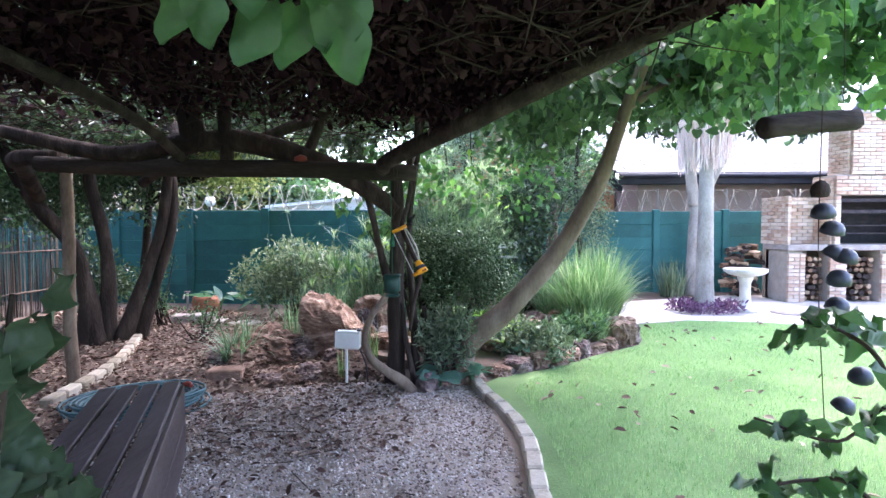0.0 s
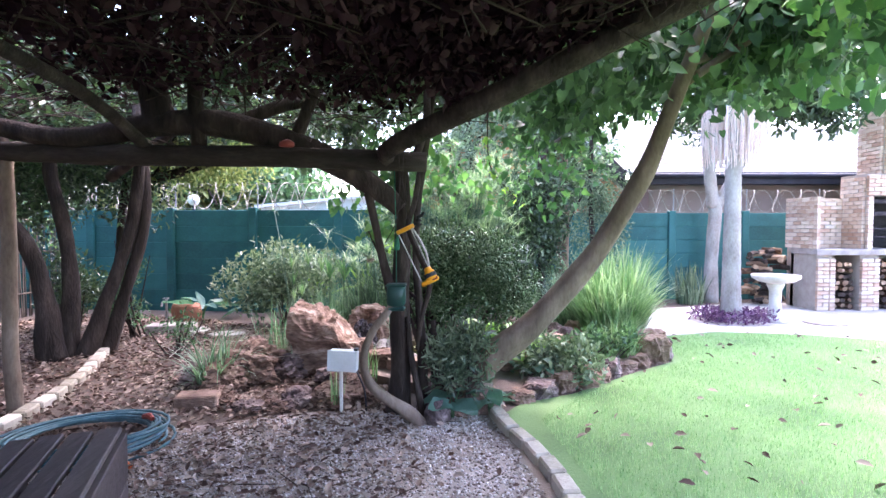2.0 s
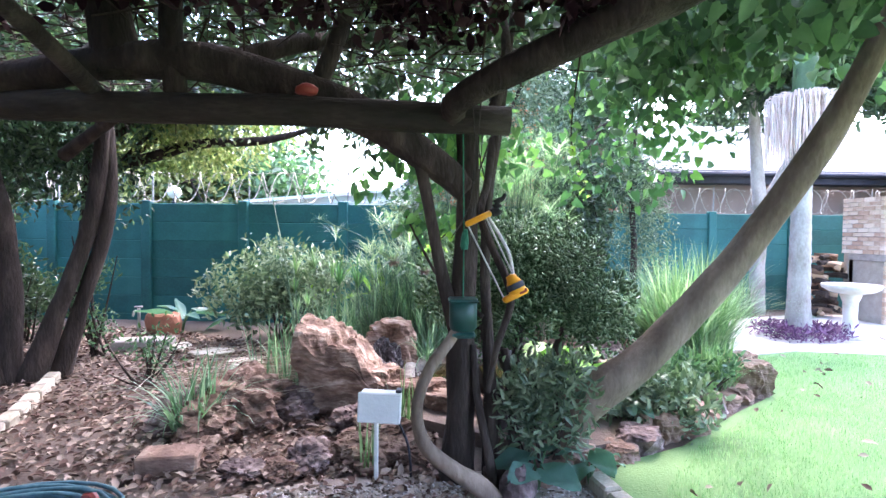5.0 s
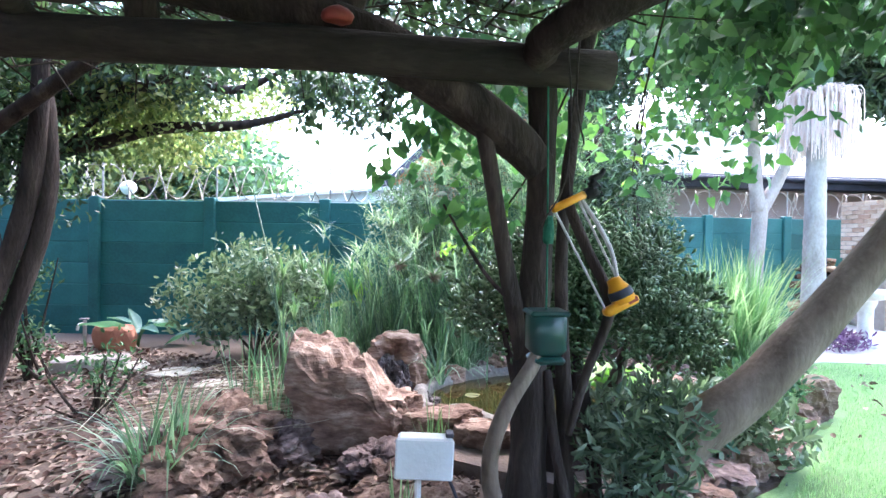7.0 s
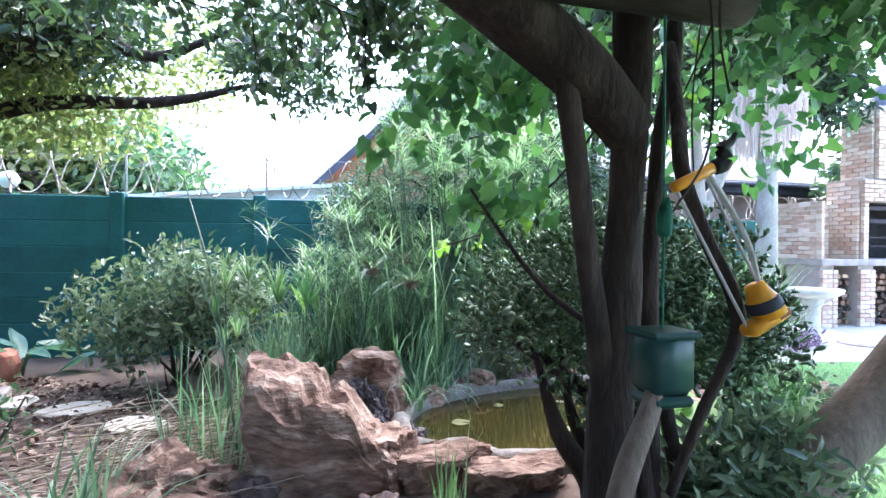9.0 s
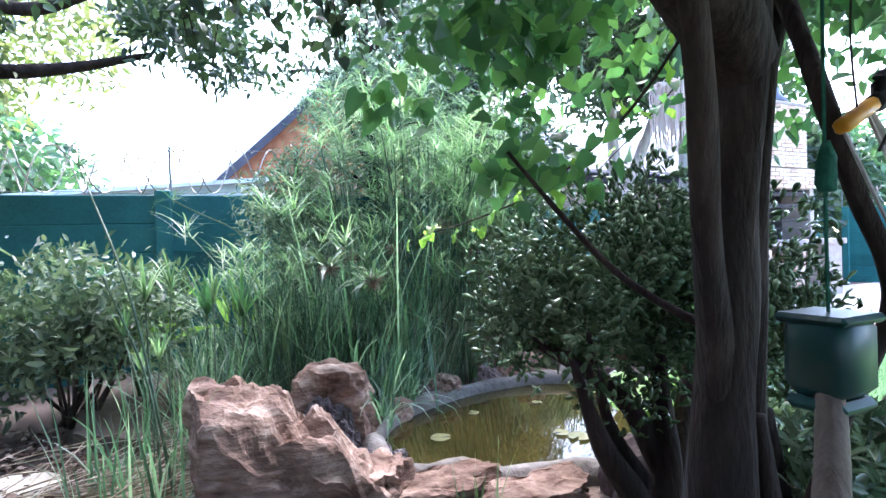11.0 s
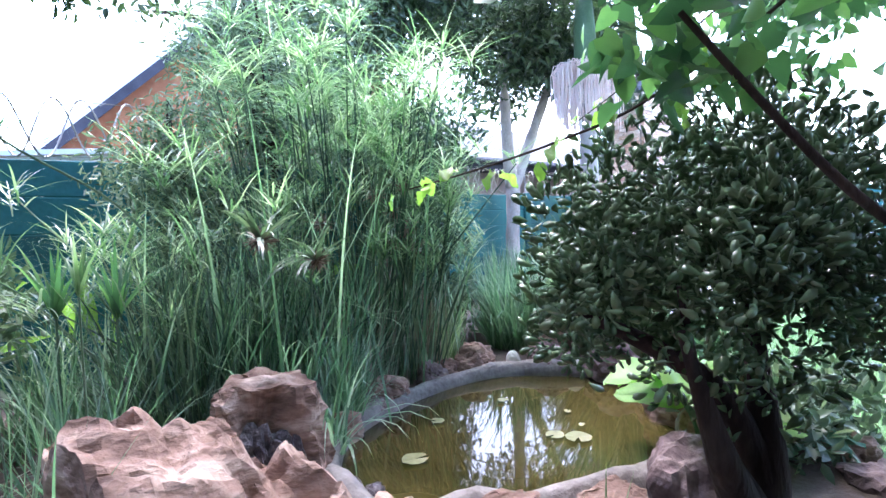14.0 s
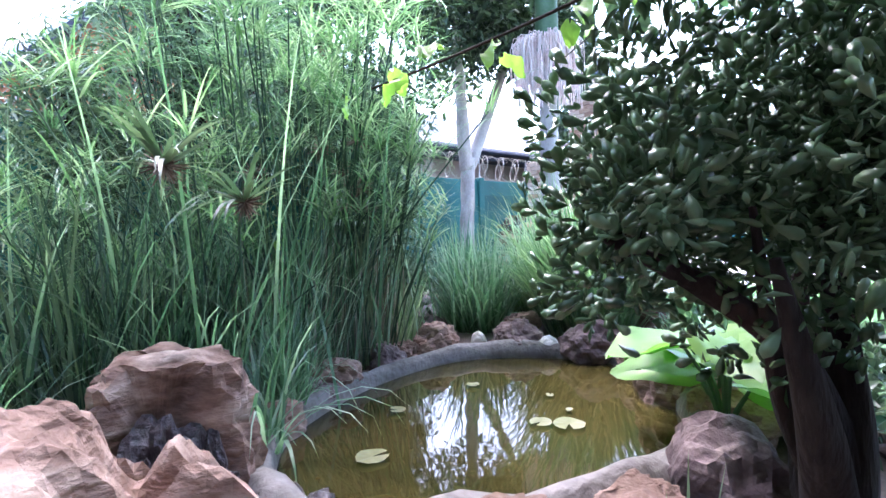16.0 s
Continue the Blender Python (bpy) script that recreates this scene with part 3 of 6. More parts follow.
single("rock", hollow_rock, M_ROCK_PALE, (-1.0, 7.1, 0.0), "hollowed red-brown rock standing on end", "rock", "rocks round the pond")
put_rock((0.16, 5.9, 0.0), (0.38, 0.36, 0.35), 25, M_ROCK_DARK, "smooth purple-grey rock by the pond", 4, 0.25)
# The last three stand inside the hollow, added to make it dark.
for k, (x, y, w, h) in enumerate([(-0.95, 6.93, 0.24, 0.27), (-0.82, 6.86, 0.24, 0.22), (-1.05, 7.05, 0.24, 0.3), (-0.9, 7.1, 0.24, 0.26), (-1.02, 6.8, 0.22, 0.28), (-0.72, 6.78, 0.2, 0.19), (-0.88, 6.72, 0.2, 0.22), (-1.02, 7.02, 0.26, 0.42), (-0.9, 6.98, 0.22, 0.36), (-1.1, 6.95, 0.2, 0.36)]):
    put_rock((x, y, 0.0), (w, w, h), 27 + 1.3 * k, M_WETROCK, "black wet stone at the hollow rock, some added to darken its inside", 4, 0.7)
# x, y, width, height, kind: 0 red-brown, 1 purple, 2 whitish, 3 pale
RIM_ROCKS = [(0.03, 7.72, 0.36, 0.2, 0), (0.47, 7.83, 0.27, 0.17, 1), (0.9, 7.83, 0.36, 0.24, 0), (1.2, 7.73, 0.12, 0.13, 2), (1.32, 7.5, 0.4, 0.22, 1), (1.32, 7.26, 0.15, 0.14, 2), (1.38, 7.0, 0.38, 0.26, 1),
             (1.26, 6.62, 0.32, 0.24, 3), (-0.48, 7.41, 0.28, 0.16, 0), (-0.19, 7.61, 0.26, 0.15, 1), (1.02, 6.28, 0.34, 0.2, 0), (0.64, 6.0, 0.4, 0.24, 0), (1.7, 7.72, 0.3, 0.2, 0), (0.68, 7.91, 0.22, 0.14, 0)]
RIM_KIND = [(M_ROCK, RED), (M_ROCK_DARK, "purple-grey rock on the pond rim"), (M_BATH, "small whitish stone on the pond rim"), (M_ROCK_PALE, "pale flat-topped rock on the pond rim")]
for k, (x, y, w, h, kind) in enumerate(RIM_ROCKS):
    put_rock((x, y, 0.09), (w, w * 0.8, h), 30 + k * 1.7, RIM_KIND[kind][0], RIM_KIND[kind][1], 3, 0.12 if kind == 2 else 0.36)
PILE = [(-2.02, 5.26, 0.34, 0.2), (-1.7, 5.1, 0.24, 0.12), (-2.12, 5.62, 0.45, 0.36), (-1.32, 5.22, 0.32, 0.2), (-1.98, 5.98, 0.5, 0.46), (-1.08, 5.72, 0.3, 0.26),
        (-1.02, 5.28, 0.3, 0.2), (-1.68, 6.04, 0.34, 0.28), (-0.98, 5.55, 0.3, 0.24), (-2.25, 6.15, 0.3, 0.2), (-0.78, 5.3, 0.26, 0.16), (-2.3, 5.85, 0.36, 0.3), (-1.45, 5.1, 0.24, 0.12)]
for k, (x, y, s, h) in enumerate(PILE):
    grow = 1.25 if y > 5.7 or x > -1.1 else 1.0
    put_rock((x, y, -0.01), (s * 1.22 * grow, s * grow, h * 0.82 * (0.5 + 0.5 * grow)), 50 + 2.3 * k, M_ROCK_DARK if k % 2 else M_ROCK_BROWN, DARK if k % 2 else "rough red-brown rock in the rock pile", 5, 0.5, 0.0, 0.2, group="rock pile")
single("paver", moved(box(-0.17, 0.17, -0.1, 0.1, 0, 0.13, 0.012), pose(-2.12, 5.12, 0.0, 0, 0, 8)), M_ROCK, (-2.12, 5.12, 0), "weathered reddish paving brick lying by the rocks", "brick")
BORDER = [(-0.15, 5.0), (0.05, 5.03), (0.24, 5.1), (0.62, 5.32), (0.8, 5.42), (1.02, 5.62), (1.22, 5.74), (1.42, 5.95), (1.62, 6.1), (1.82, 6.28), (2.05, 6.45), (2.28, 6.62), (2.42, 6.85), (2.5, 7.1), (2.35, 6.95)]
for k, (x, y) in enumerate(BORDER):
    s = 0.3 + 0.14 * ((k * 7) % 5) / 5
    h = 0.13 + 0.04 * (k % 3) + (0.14 if k > 10 else 0)
    put_rock((x, y, -0.02), (s, s * 0.8, h), 80 + 1.9 * k, M_ROCK if k % 4 else M_ROCK_DARK, "red-brown stone edging the lawn", 3, 0.35, 0.5, 0.15, group="stones edging the lawn")
put_rock((1.0, 6.35, 0.08), (0.5, 0.4, 0.3), 131, M_ROCK_PALE, "flat pale rock in the planting bed", 4, 0.35, 0.4, 0.12)

# ---- curbs ----
curb = thing("curb", (0.45, 4.0, 0.0), "pale cement blocks curving between gravel and lawn", "curb", kind="structure")
block = mesh_of("curb_block", *box(-0.108, 0.108, -0.055, 0.055, -0.05, 0.085, 0.014), M_CURB)


def lay_curb(points, parent, gap=0.24):
    C = curve([(*p, 0) for p in points], 30)
    s = np.concatenate([[0], np.cumsum(np.linalg.norm(np.diff(C, axis=0), axis=1))])
    for d in np.arange(gap / 2, s[-1], gap):
        p = [np.interp(d, s, C[:, i]) for i in (0, 1)]
        q = [np.interp(d + 0.05, s, C[:, i]) for i in (0, 1)]
        a = math.degrees(math.atan2(q[1] - p[1], q[0] - p[0]))
        piece("curb_block", block, pose(p[0], p[1], 0.006 * rng.random(), rng.uniform(-2, 2), rng.uniform(-1, 1), a + rng.uniform(-4, 4)), parent)


lay_curb([(0.34, 4.96), (0.4, 4.62), (0.48, 4.35), (0.58, 3.95), (0.62, 3.5), (0.6, 3.1), (0.58, 2.6), (0.7, 1.6), (0.95, 0.3), (1.1, -1.5)], curb)
curb2 = thing("curb", (-3.7, 6.0, 0.0), "pale brick edging along the tree bed", "curb", kind="structure")
lay_curb([(-3.3, 4.3), (-3.42, 5.1), (-3.6, 5.75), (-3.85, 6.4), (-4.1, 6.95), (-4.35, 7.5)], curb2)
for x, y, w in ((-3.1, 8.1, 0.5), (-2.55, 7.6, 0.45), (-3.6, 8.35, 0.4), (-4.75, 5.7, 0.42), (-2.7, 6.4, 0.34)):
    single("stepping_stone", moved(rock((0, 0, 0), (w, w * 0.7, 0.05), x * 3, 3, 0.2, 0.2), pose(x, y, 0)), M_CURB, (x, y, 0), "flat pale stepping stone on the leafy path", "stone", "stepping stones")

# ---- boundary walls ----
PANEL_H, BAY, TOP = 0.29, 1.567, 1.84
panel_mesh = mesh_of("panel", *box(-BAY / 2 + 0.05, BAY / 2 - 0.05, -0.022, 0.022, 0.0, PANEL_H, 0.009), M_GREENPAINT)
post_mesh = mesh_of("post", *box(-0.075, 0.075, -0.075, 0.06, -0.1, TOP + 0.05, 0.012), M_GREENPAINT)
steel_post = mesh_of("wire_post", *tube([(0, 0, TOP), (0, 0, TOP + 0.25), (0, 0, TOP + 0.52)], [0.014, 0.014], 6, 1, 0), M_STEEL)


def helix(x0, x1, radius, pitch, phase, hand):
    n = int((x1 - x0) / pitch * 16)
    t = np.linspace(0, 1, n)
    a = hand * 2 * math.pi * (x1 - x0) / pitch * t + phase
    return np.stack([x0 + (x1 - x0) * t, 0.16 * np.cos(a), TOP + 0.26 + radius * np.sin(a)], 1)


def wire_tube(C, r=0.011):
    return twigs(C[:-1], C[1:], r)


def precast_wall(number, first, turn, bays):
    """Posts and slotted panels along local x, razor wire on top."""
    w = thing("wall_" + str(number), (first[0], first[1], 0), "dark green painted precast concrete garden wall", "wall", kind="structure")
    w.rotation_euler = (0, 0, radians(turn))
    ORIGIN[w] = np.zeros(3)
    for b in range(bays + 1):
        piece("post", post_mesh, pose(b * BAY, 0, 0.0), w)
        if b < bays:
            for k in range(7):
                piece("panel", panel_mesh, pose((b + 0.5) * BAY, 0.0, TOP - PANEL_H * (k + 1) + 0.004, rng.uniform(-0.3, 0.3)), w)
    r = thing("razor_wire", (first[0], first[1], 0), "coiled galvanised razor wire on top of the green wall", "razor wire")
    r.rotation_euler = (0, 0, radians(turn))
    ORIGIN[r] = np.zeros(3)
    L = bays * BAY
    for j, hand in enumerate((1, -1)):
        part("coil", wire_tube(helix(0, L, 0.235, 0.5, j * 1.1, hand)), M_WIRE, r)
        H = helix(0.1, L, 0.238, 0.5, j * 1.1, hand)[::3]
        part("barb_strip", twigs(H - [0.022, 0, 0.012], H + [0.022, 0, 0.012], 0.006), M_WIRE, r, kind="stuff")
    for z in (0.03, 0.47):
        part("strand", wire_tube(np.stack([np.linspace(0, L, 40), np.full(40, 0.0), TOP + z + 0.012 * np.sin(np.linspace(0, 40, 40))], 1), 0.005), M_WIRE, r)
    for b in range(bays + 1):
        piece("wire_post", steel_post, pose(b * BAY + 0.06, 0.04, 0), r)
    return w


DX, DY = math.cos(radians(-5.3)), math.sin(radians(-5.3))
precast_wall(1, (-3.49 - 5 * BAY * DX, 10.3 - 5 * BAY * DY), -5.3, 8)
precast_wall(2, (4.82 - 3 * BAY, 12.03), 0.0, 8)
precast_wall(3, (1.25, 9.87), 110.0, 2)

# ---- house behind, right ----
house = thing("house", (8.5, 16.0, 0.0), "neighbour's house with pale tiled roof and dark eave", "house")
part("wall", join(box(5.3, 14, 14.5, 14.7, -0.1, 2.75), box(5.3, 5.5, 14.7, 20, -0.1, 2.75)), M_PLASTER, house, "dull pinkish plastered wall")
part("fascia", box(4.6, 14.4, 13.92, 14.0, 2.62, 2.9, 0.01), M_FASCIA, house, "dark painted fascia board")
part("gutter", tube([(4.6, 13.86, 2.83), (9, 13.86, 2.83), (14.4, 13.86, 2.82)], [0.06, 0.06], 8, 2, 0), M_FASCIA, house)
part("soffit", box(4.7, 14.3, 14.0, 14.5, 2.64, 2.67), M_FASCIA, house)
TILE = 0.33
tile_geo = (np.array([(0, -0.03, 0), (TILE - 0.012, -0.03, 0), (TILE - 0.012, 0.36, 0.158), (0, 0.36, 0.158), (0, -0.03, -0.035), (TILE - 0.012, -0.03, -0.035), (TILE - 0.012, 0.36, 0.123), (0, 0.36, 0.123)]),
            [(0, 1, 2, 3), (4, 5, 1, 0), (5, 6, 2, 1), (4, 0, 3, 7), (4, 7, 6, 5)])
tile_mesh = mesh_of("tile", *tile_geo, M_ROOFTILE)
upper = []
for r in range(13):
    y0, z0 = 13.9 + r * 0.33, 2.92 + r * 0.145
    for k in range(30):
        m = pose(4.5 + k * TILE, y0, z0 + 0.006 * rng.random(), rng.uniform(-0.4, 0.4))
        if r < 10:
            piece("tile", tile_mesh, m, house)
        else:
            upper.append(moved(tile_geo, m))
part("upper_roof", join(*upper), M_ROOFTILE, house, "rows of pale grey concrete tiles", kind="stuff")
part("roof_back", box(4.5, 14.4, 18.15, 21.0, 4.6, 4.72), M_ROOFTILE, house)
part("barge_board", moved(box(-0.03, 0.03, 0, 4.7, -0.2, 0.06), pose(4.47, 13.88, 2.92, 23.7)), M_FASCIA, house)

# ---- gabled brick house behind, left ----
ghouse = thing("gabled_house", (2.0, 18.0, 0.0), "orange face-brick house with gable and white roof edge", "house")
gab = [(-1.2, 0), (5.2, 0), (5.2, 2.6), (2.0, 5.7), (-1.2, 2.6)]
V = [(x, 16.2, z) for x, z in gab] + [(x, 20.0, z) for x, z in gab]
part("wall", (np.array(V), [(0, 1, 2, 3, 4), (9, 8, 7, 6, 5), (0, 4, 9, 5), (1, 6, 7, 2)]), M_BRICK_I, ghouse, "orange brick gable wall")
for s in (-1, 1):
    x0, x1 = (-1.75, 2.0) if s < 0 else (2.0, 5.75)
    z0, z1 = (2.25, 5.88) if s < 0 else (5.88, 2.25)
    part("roof", (np.array([(x0, 15.8, z0), (x1, 15.8, z1), (x1, 20.2, z1), (x0, 20.2, z0), (x0, 15.8, z0 + 0.12), (x1, 15.8, z1 + 0.12), (x1, 20.2, z1 + 0.12), (x0, 20.2, z0 + 0.12)]),
                  [(0, 3, 2, 1), (4, 5, 6, 7), (0, 1, 5, 4), (2, 3, 7, 6), (0, 4, 7, 3), (1, 2, 6, 5)]), M_WHITE, ghouse, "white sheet roof")
    part("barge_board", (np.array([(x0, 15.76, z0 - 0.22), (x1, 15.76, z1 - 0.22), (x1, 15.76, z1), (x0, 15.76, z0), (x0, 15.84, z0 - 0.22), (x1, 15.84, z1 - 0.22), (x1, 15.84, z1), (x0, 15.84, z0)]),
                         [(0, 1, 2, 3), (5, 4, 7, 6), (0, 4, 5, 1), (3, 2, 6, 7)]), M_FASCIA, ghouse, "dark barge board")
carport = thing("carport", (-2.5, 14.0, 0), "low white sheet-roofed carport beyond the wall", "carport")
part("roof", (np.array([(-4.3, 12.6, 1.98), (-0.6, 12.6, 2.32), (-0.6, 15.6, 2.5), (-4.3, 15.6, 2.1), (-4.3, 12.6, 2.04), (-0.6, 12.6, 2.38), (-0.6, 15.6, 2.56), (-4.3, 15.6, 2.16)]),
              [(0, 3, 2, 1), (4, 5, 6, 7), (0, 1, 5, 4), (2, 3, 7, 6), (0, 4, 7, 3), (1, 2, 6, 5)]), M_WHITE, carport)
part("wall", (np.array([(-4.2, 12.75, 0), (-0.65, 12.75, 0), (-0.65, 12.75, 2.31), (-4.2, 12.75, 1.98), (-4.2, 12.9, 0), (-0.65, 12.9, 0), (-0.65, 12.9, 2.31), (-4.2, 12.9, 1.98)]),
              [(0, 1, 2, 3), (5, 4, 7, 6), (0, 3, 7, 4), (1, 5, 6, 2)]), M_WHITE, carport, "white rendered end wall")
for x in (-4.1, -0.8):
    part("pole", tube([(x, 12.8, 0), (x, 12.8, 1), (x, 12.8, 2.0 if x < -2 else 2.3)], [0.05, 0.05], 8, 1, 0), M_STEEL, carport)
globe = thing("garden_lamp", (-4.9, 11.0, 0), "white globe lamp on a pole behind the wall", "lamp")
part("globe", lathe([(0.01, -0.11), (0.07, -0.085), (0.105, -0.03), (0.11, 0.02), (0.08, 0.08), (0.01, 0.11)], (-4.9, 11.0, 2.06), 16), M_WHITE, globe, "white globe", smooth=True)
part("pole", tube([(-4.9, 11, 0), (-4.9, 11, 1), (-4.9, 11, 1.96)], [0.03, 0.03], 8, 1, 0), M_FASCIA, globe)

# ---- brick barbecue ----
braai = thing("brick_barbecue", (8.0, 10.7, 0.0), "built-in face-brick barbecue with chimney and wood stores", "barbecue")
BX = 6.69
M_GRATE = surface("dark_iron", [(0.03, 0.025, 0.028), (0.07, 0.06, 0.065)], 12, 0.6, 0.2, 60, metal=0.6)
core = [("core", box(BX + 0.02, BX + 0.3, 10.28, 10.98, 0, 1.03)), ("core", box(7.5, 7.84, 10.28, 10.98, 0, 1.03)), ("core", box(8.5, 8.84, 10.28, 10.98, 0, 1.03)), ("core", box(9.6, 10.1, 10.28, 10.98, 0, 1.03)),
        ("back", box(BX + 0.02, 10.1, 10.9, 11.1, 0, 2.08)), ("firebox_side", box(7.62, 7.74, 10.32, 10.95, 1.14, 2.1)), ("firebox_side", box(9.16, 9.28, 10.32, 10.95, 1.14, 2.1)),
        ("firebox_top", box(7.62, 9.28, 10.32, 10.95, 2.1, 2.5)), ("chimney", box(7.92, 8.98, 10.32, 10.9, 2.5, 3.66))]
for nm, g in core:
    part(nm, g, M_MORTAR, braai)
part("counter", box(BX - 0.03, 10.15, 10.2, 10.98, 1.03, 1.14, 0.01), M_SLAB, braai, "rough grey concrete counter slab")
part("chimney_cap", box(7.86, 9.04, 10.24, 10.98, 3.66, 3.72, 0.01), M_SLAB, braai)
part("cowl", lathe([(0.3, 0), (0.32, 0.05), (0.2, 0.2), (0.17, 0.42), (0.05, 0.55)], (8.42, 10.6, 3.72), 18), M_SLATE, braai, "blue-grey metal cowl", smooth=True)
part("fire_chamber", join(box(7.75, 9.15, 10.86, 10.89, 1.15, 2.09), box(7.745, 7.75, 10.36, 10.88, 1.15, 2.09), box(7.75, 9.15, 10.36, 10.88, 2.07, 2.09)), M_BLACK, braai, "soot-black inside")
for z in (1.35, 1.5, 1.75, 1.97):
    part("grille", box(7.75, 9.15, 10.35, 10.37, z, z + (0.02 if z < 1.7 else 0.07)), M_GRATE, braai)
BRICK_L, BRICK_H = 0.222, 0.073
brick_mesh = mesh_of("brick", *box(-BRICK_L / 2 + 0.006, BRICK_L / 2 - 0.006, -0.03, 0.03, 0.005, BRICK_H - 0.005, 0.004), M_BRICK)
brick_half = mesh_of("brick_half", *box(-BRICK_L / 4 + 0.006, BRICK_L / 4 - 0.006, -0.03, 0.03, 0.005, BRICK_H - 0.005, 0.004), M_BRICK)


def lay_bricks(parent, a, b, z0, z1):
    """Courses of bricks on the face from a to b."""
    L = math.hypot(b[0] - a[0], b[1] - a[1])
    ang = math.degrees(math.atan2(b[1] - a[1], b[0] - a[0]))
    course, z = 0, z0
    while z + BRICK_H <= z1 + 0.01:
        s = 0.0
        while s < L - 0.06:
            half = (s == 0 and course % 2 == 1) or (L - s < BRICK_L * 0.9)
            w = BRICK_L / 2 if half else BRICK_L
            if s + w > L + 0.04:
                break
            f = (s + w / 2) / L
            piece("brick", brick_half if half else brick_mesh, pose(a[0] + (b[0] - a[0]) * f, a[1] + (b[1] - a[1]) * f, z, 0, 0, ang + rng.uniform(-0.5, 0.5)), parent)
            s += w
        z += BRICK_H
        course += 1


def woodpile(x0, x1, seed):
    g = np.random.default_rng(seed)
    w = thing("firewood", ((x0 + x1) / 2, 10.6, 0.02), "split firewood stacked under the barbecue counter", "firewood", "firewood stacks")
    for row in range(8):
        for k in range(int((x1 - x0) / 0.11)):
            r = 0.035 + 0.022 * g.random()
            x, z = x0 + 0.06 + k * 0.11 + 0.03 * g.random(), 0.07 + row * 0.11 + 0.02 * g.random()
            y = 10.32 + 0.12 * g.random()
            part("log", tube([(x, y, z), (x + 0.02, y + 0.2, z + 0.01), (x + 0.03 * g.random(), y + 0.42, z)], [r, r * 0.9], 5, 1, 0.3), M_LOGEND if g.random() < 0.6 else M_BARK, w)
    return w


M_LOGEND = surface("split_wood", [(0.12, 0.07, 0.045), (0.3, 0.19, 0.12), (0.5, 0.35, 0.24)], 8, 0.9, 0.5, 60, each=0.8)
woodpile(7.0, 7.48, 5)
woodpile(7.86, 8.48, 6)
wp = thing("firewood", (6.4, 11.1, 0), "loose heap of firewood against the green wall", "firewood")
for k in range(46):
    x, y = 6.05 + 0.55 * rng.random(), 11.0 + 0.35 * rng.random()
    z = 0.05 + 1.05 * (k / 46)
    a = rng.random() * 3
    part("log", tube([(x - 0.2 * math.cos(a), y - 0.15 * math.sin(a), z), (x, y, z + 0.02), (x + 0.2 * math.cos(a), y + 0.15 * math.sin(a), z + 0.01)], [0.05, 0.045], 6, 1, 0.3), M_LOGEND if k % 2 else M_BARK, wp)

# ---- bird bath ----
bath = thing("bird_bath", (5.26, 9.16, 0.016), "white cast-stone bird bath on a pedestal", "bird bath")
part("pedestal", lathe([(0.2, 0), (0.2, 0.05), (0.15, 0.08), (0.1, 0.14), (0.085, 0.3), (0.09, 0.5), (0.13, 0.6), (0.12, 0.62)], (5.26, 9.16, 0.016)), M_BATH, bath, smooth=True)
part("bowl", lathe([(0.1, 0.61), (0.26, 0.65), (0.34, 0.7), (0.35, 0.75), (0.33, 0.755), (0.3, 0.72), (0.1, 0.69), (0.01, 0.69)], (5.26, 9.16, 0.016)), M_BATH, bath, "shallow round bowl", smooth=True)
single("manhole_cover", lathe([(0.3, 0), (0.3, 0.02), (0.27, 0.035), (0.01, 0.04)], (5.95, 9.0, 0.016), 24), M_SLAB, (5.95, 9.0, 0.016), "round dark concrete cover on the paving", "cover")

# ---- log pergola and old tree ----
pergola = thing("log_pergola", (-2.0, 4.8, 0), "rustic pergola of weathered round logs", "pergola")
part("beam", tube([(-3.75, 4.9, 2.12), (-2.6, 4.84, 2.07), (-1.4, 4.78, 2.05), (-0.2, 4.73, 2.0)], [0.075, 0.08, 0.08, 0.075], 14, 8, 0.05), M_LOG, pergola, "dark round log beam", smooth=True)
part("post", tube([(-3.55, 5.0, -0.05), (-3.56, 4.98, 0.7), (-3.52, 4.95, 1.4), (-3.5, 4.92, 2.05)], [0.06, 0.055, 0.055, 0.05], 12, 6, 0.1), M_BARK_PALE, pergola, "slim crooked post", smooth=True)
part("cross_log", tube([(-2.35, 4.95, 2.1), (-2.3, 4.0, 2.35), (-2.2, 2.6, 2.42)], [0.045, 0.04], 10, 6, 0.08), M_LOG, pergola, smooth=True)
part("clamp", rock((-1.22, 4.65, 2.1), (0.12, 0.08, 0.06), 5, 2, 0.15), M_RED, pergola, "faded red plastic fitting", smooth=True)


def limbs(parent, rows, material=None, label=""):
    for pts, radii in rows:
        part("limb", tube(pts, radii, 12, 7, 0.1), material or M_BARK, parent, label, smooth=True)


old_tree = thing("old_shade_tree", (-0.45, 4.95, 0), "old multi-stemmed shade tree with dark bark and dense canopy", "tree")
part("trunk", tube([(-0.44, 5.02, -0.05), (-0.42, 5.02, 0.4), (-0.42, 5.0, 0.95), (-0.4, 4.97, 1.45), (-0.4, 4.95, 1.8), (-0.41, 4.93, 2.05)], [0.105, 0.082, 0.072, 0.058, 0.06, 0.06], 14, 7, 0.14), M_BARK, old_tree, "dark trunk", smooth=True)
part("trunk", tube([(-0.24, 5.06, -0.05), (-0.25, 5.05, 0.6), (-0.29, 5.0, 1.2), (-0.28, 4.97, 1.65), (-0.24, 4.96, 1.95), (-0.12, 5.1, 2.8)], [0.05, 0.036, 0.028, 0.026, 0.026, 0.02], 12, 7, 0.14), M_BARK, old_tree, smooth=True)
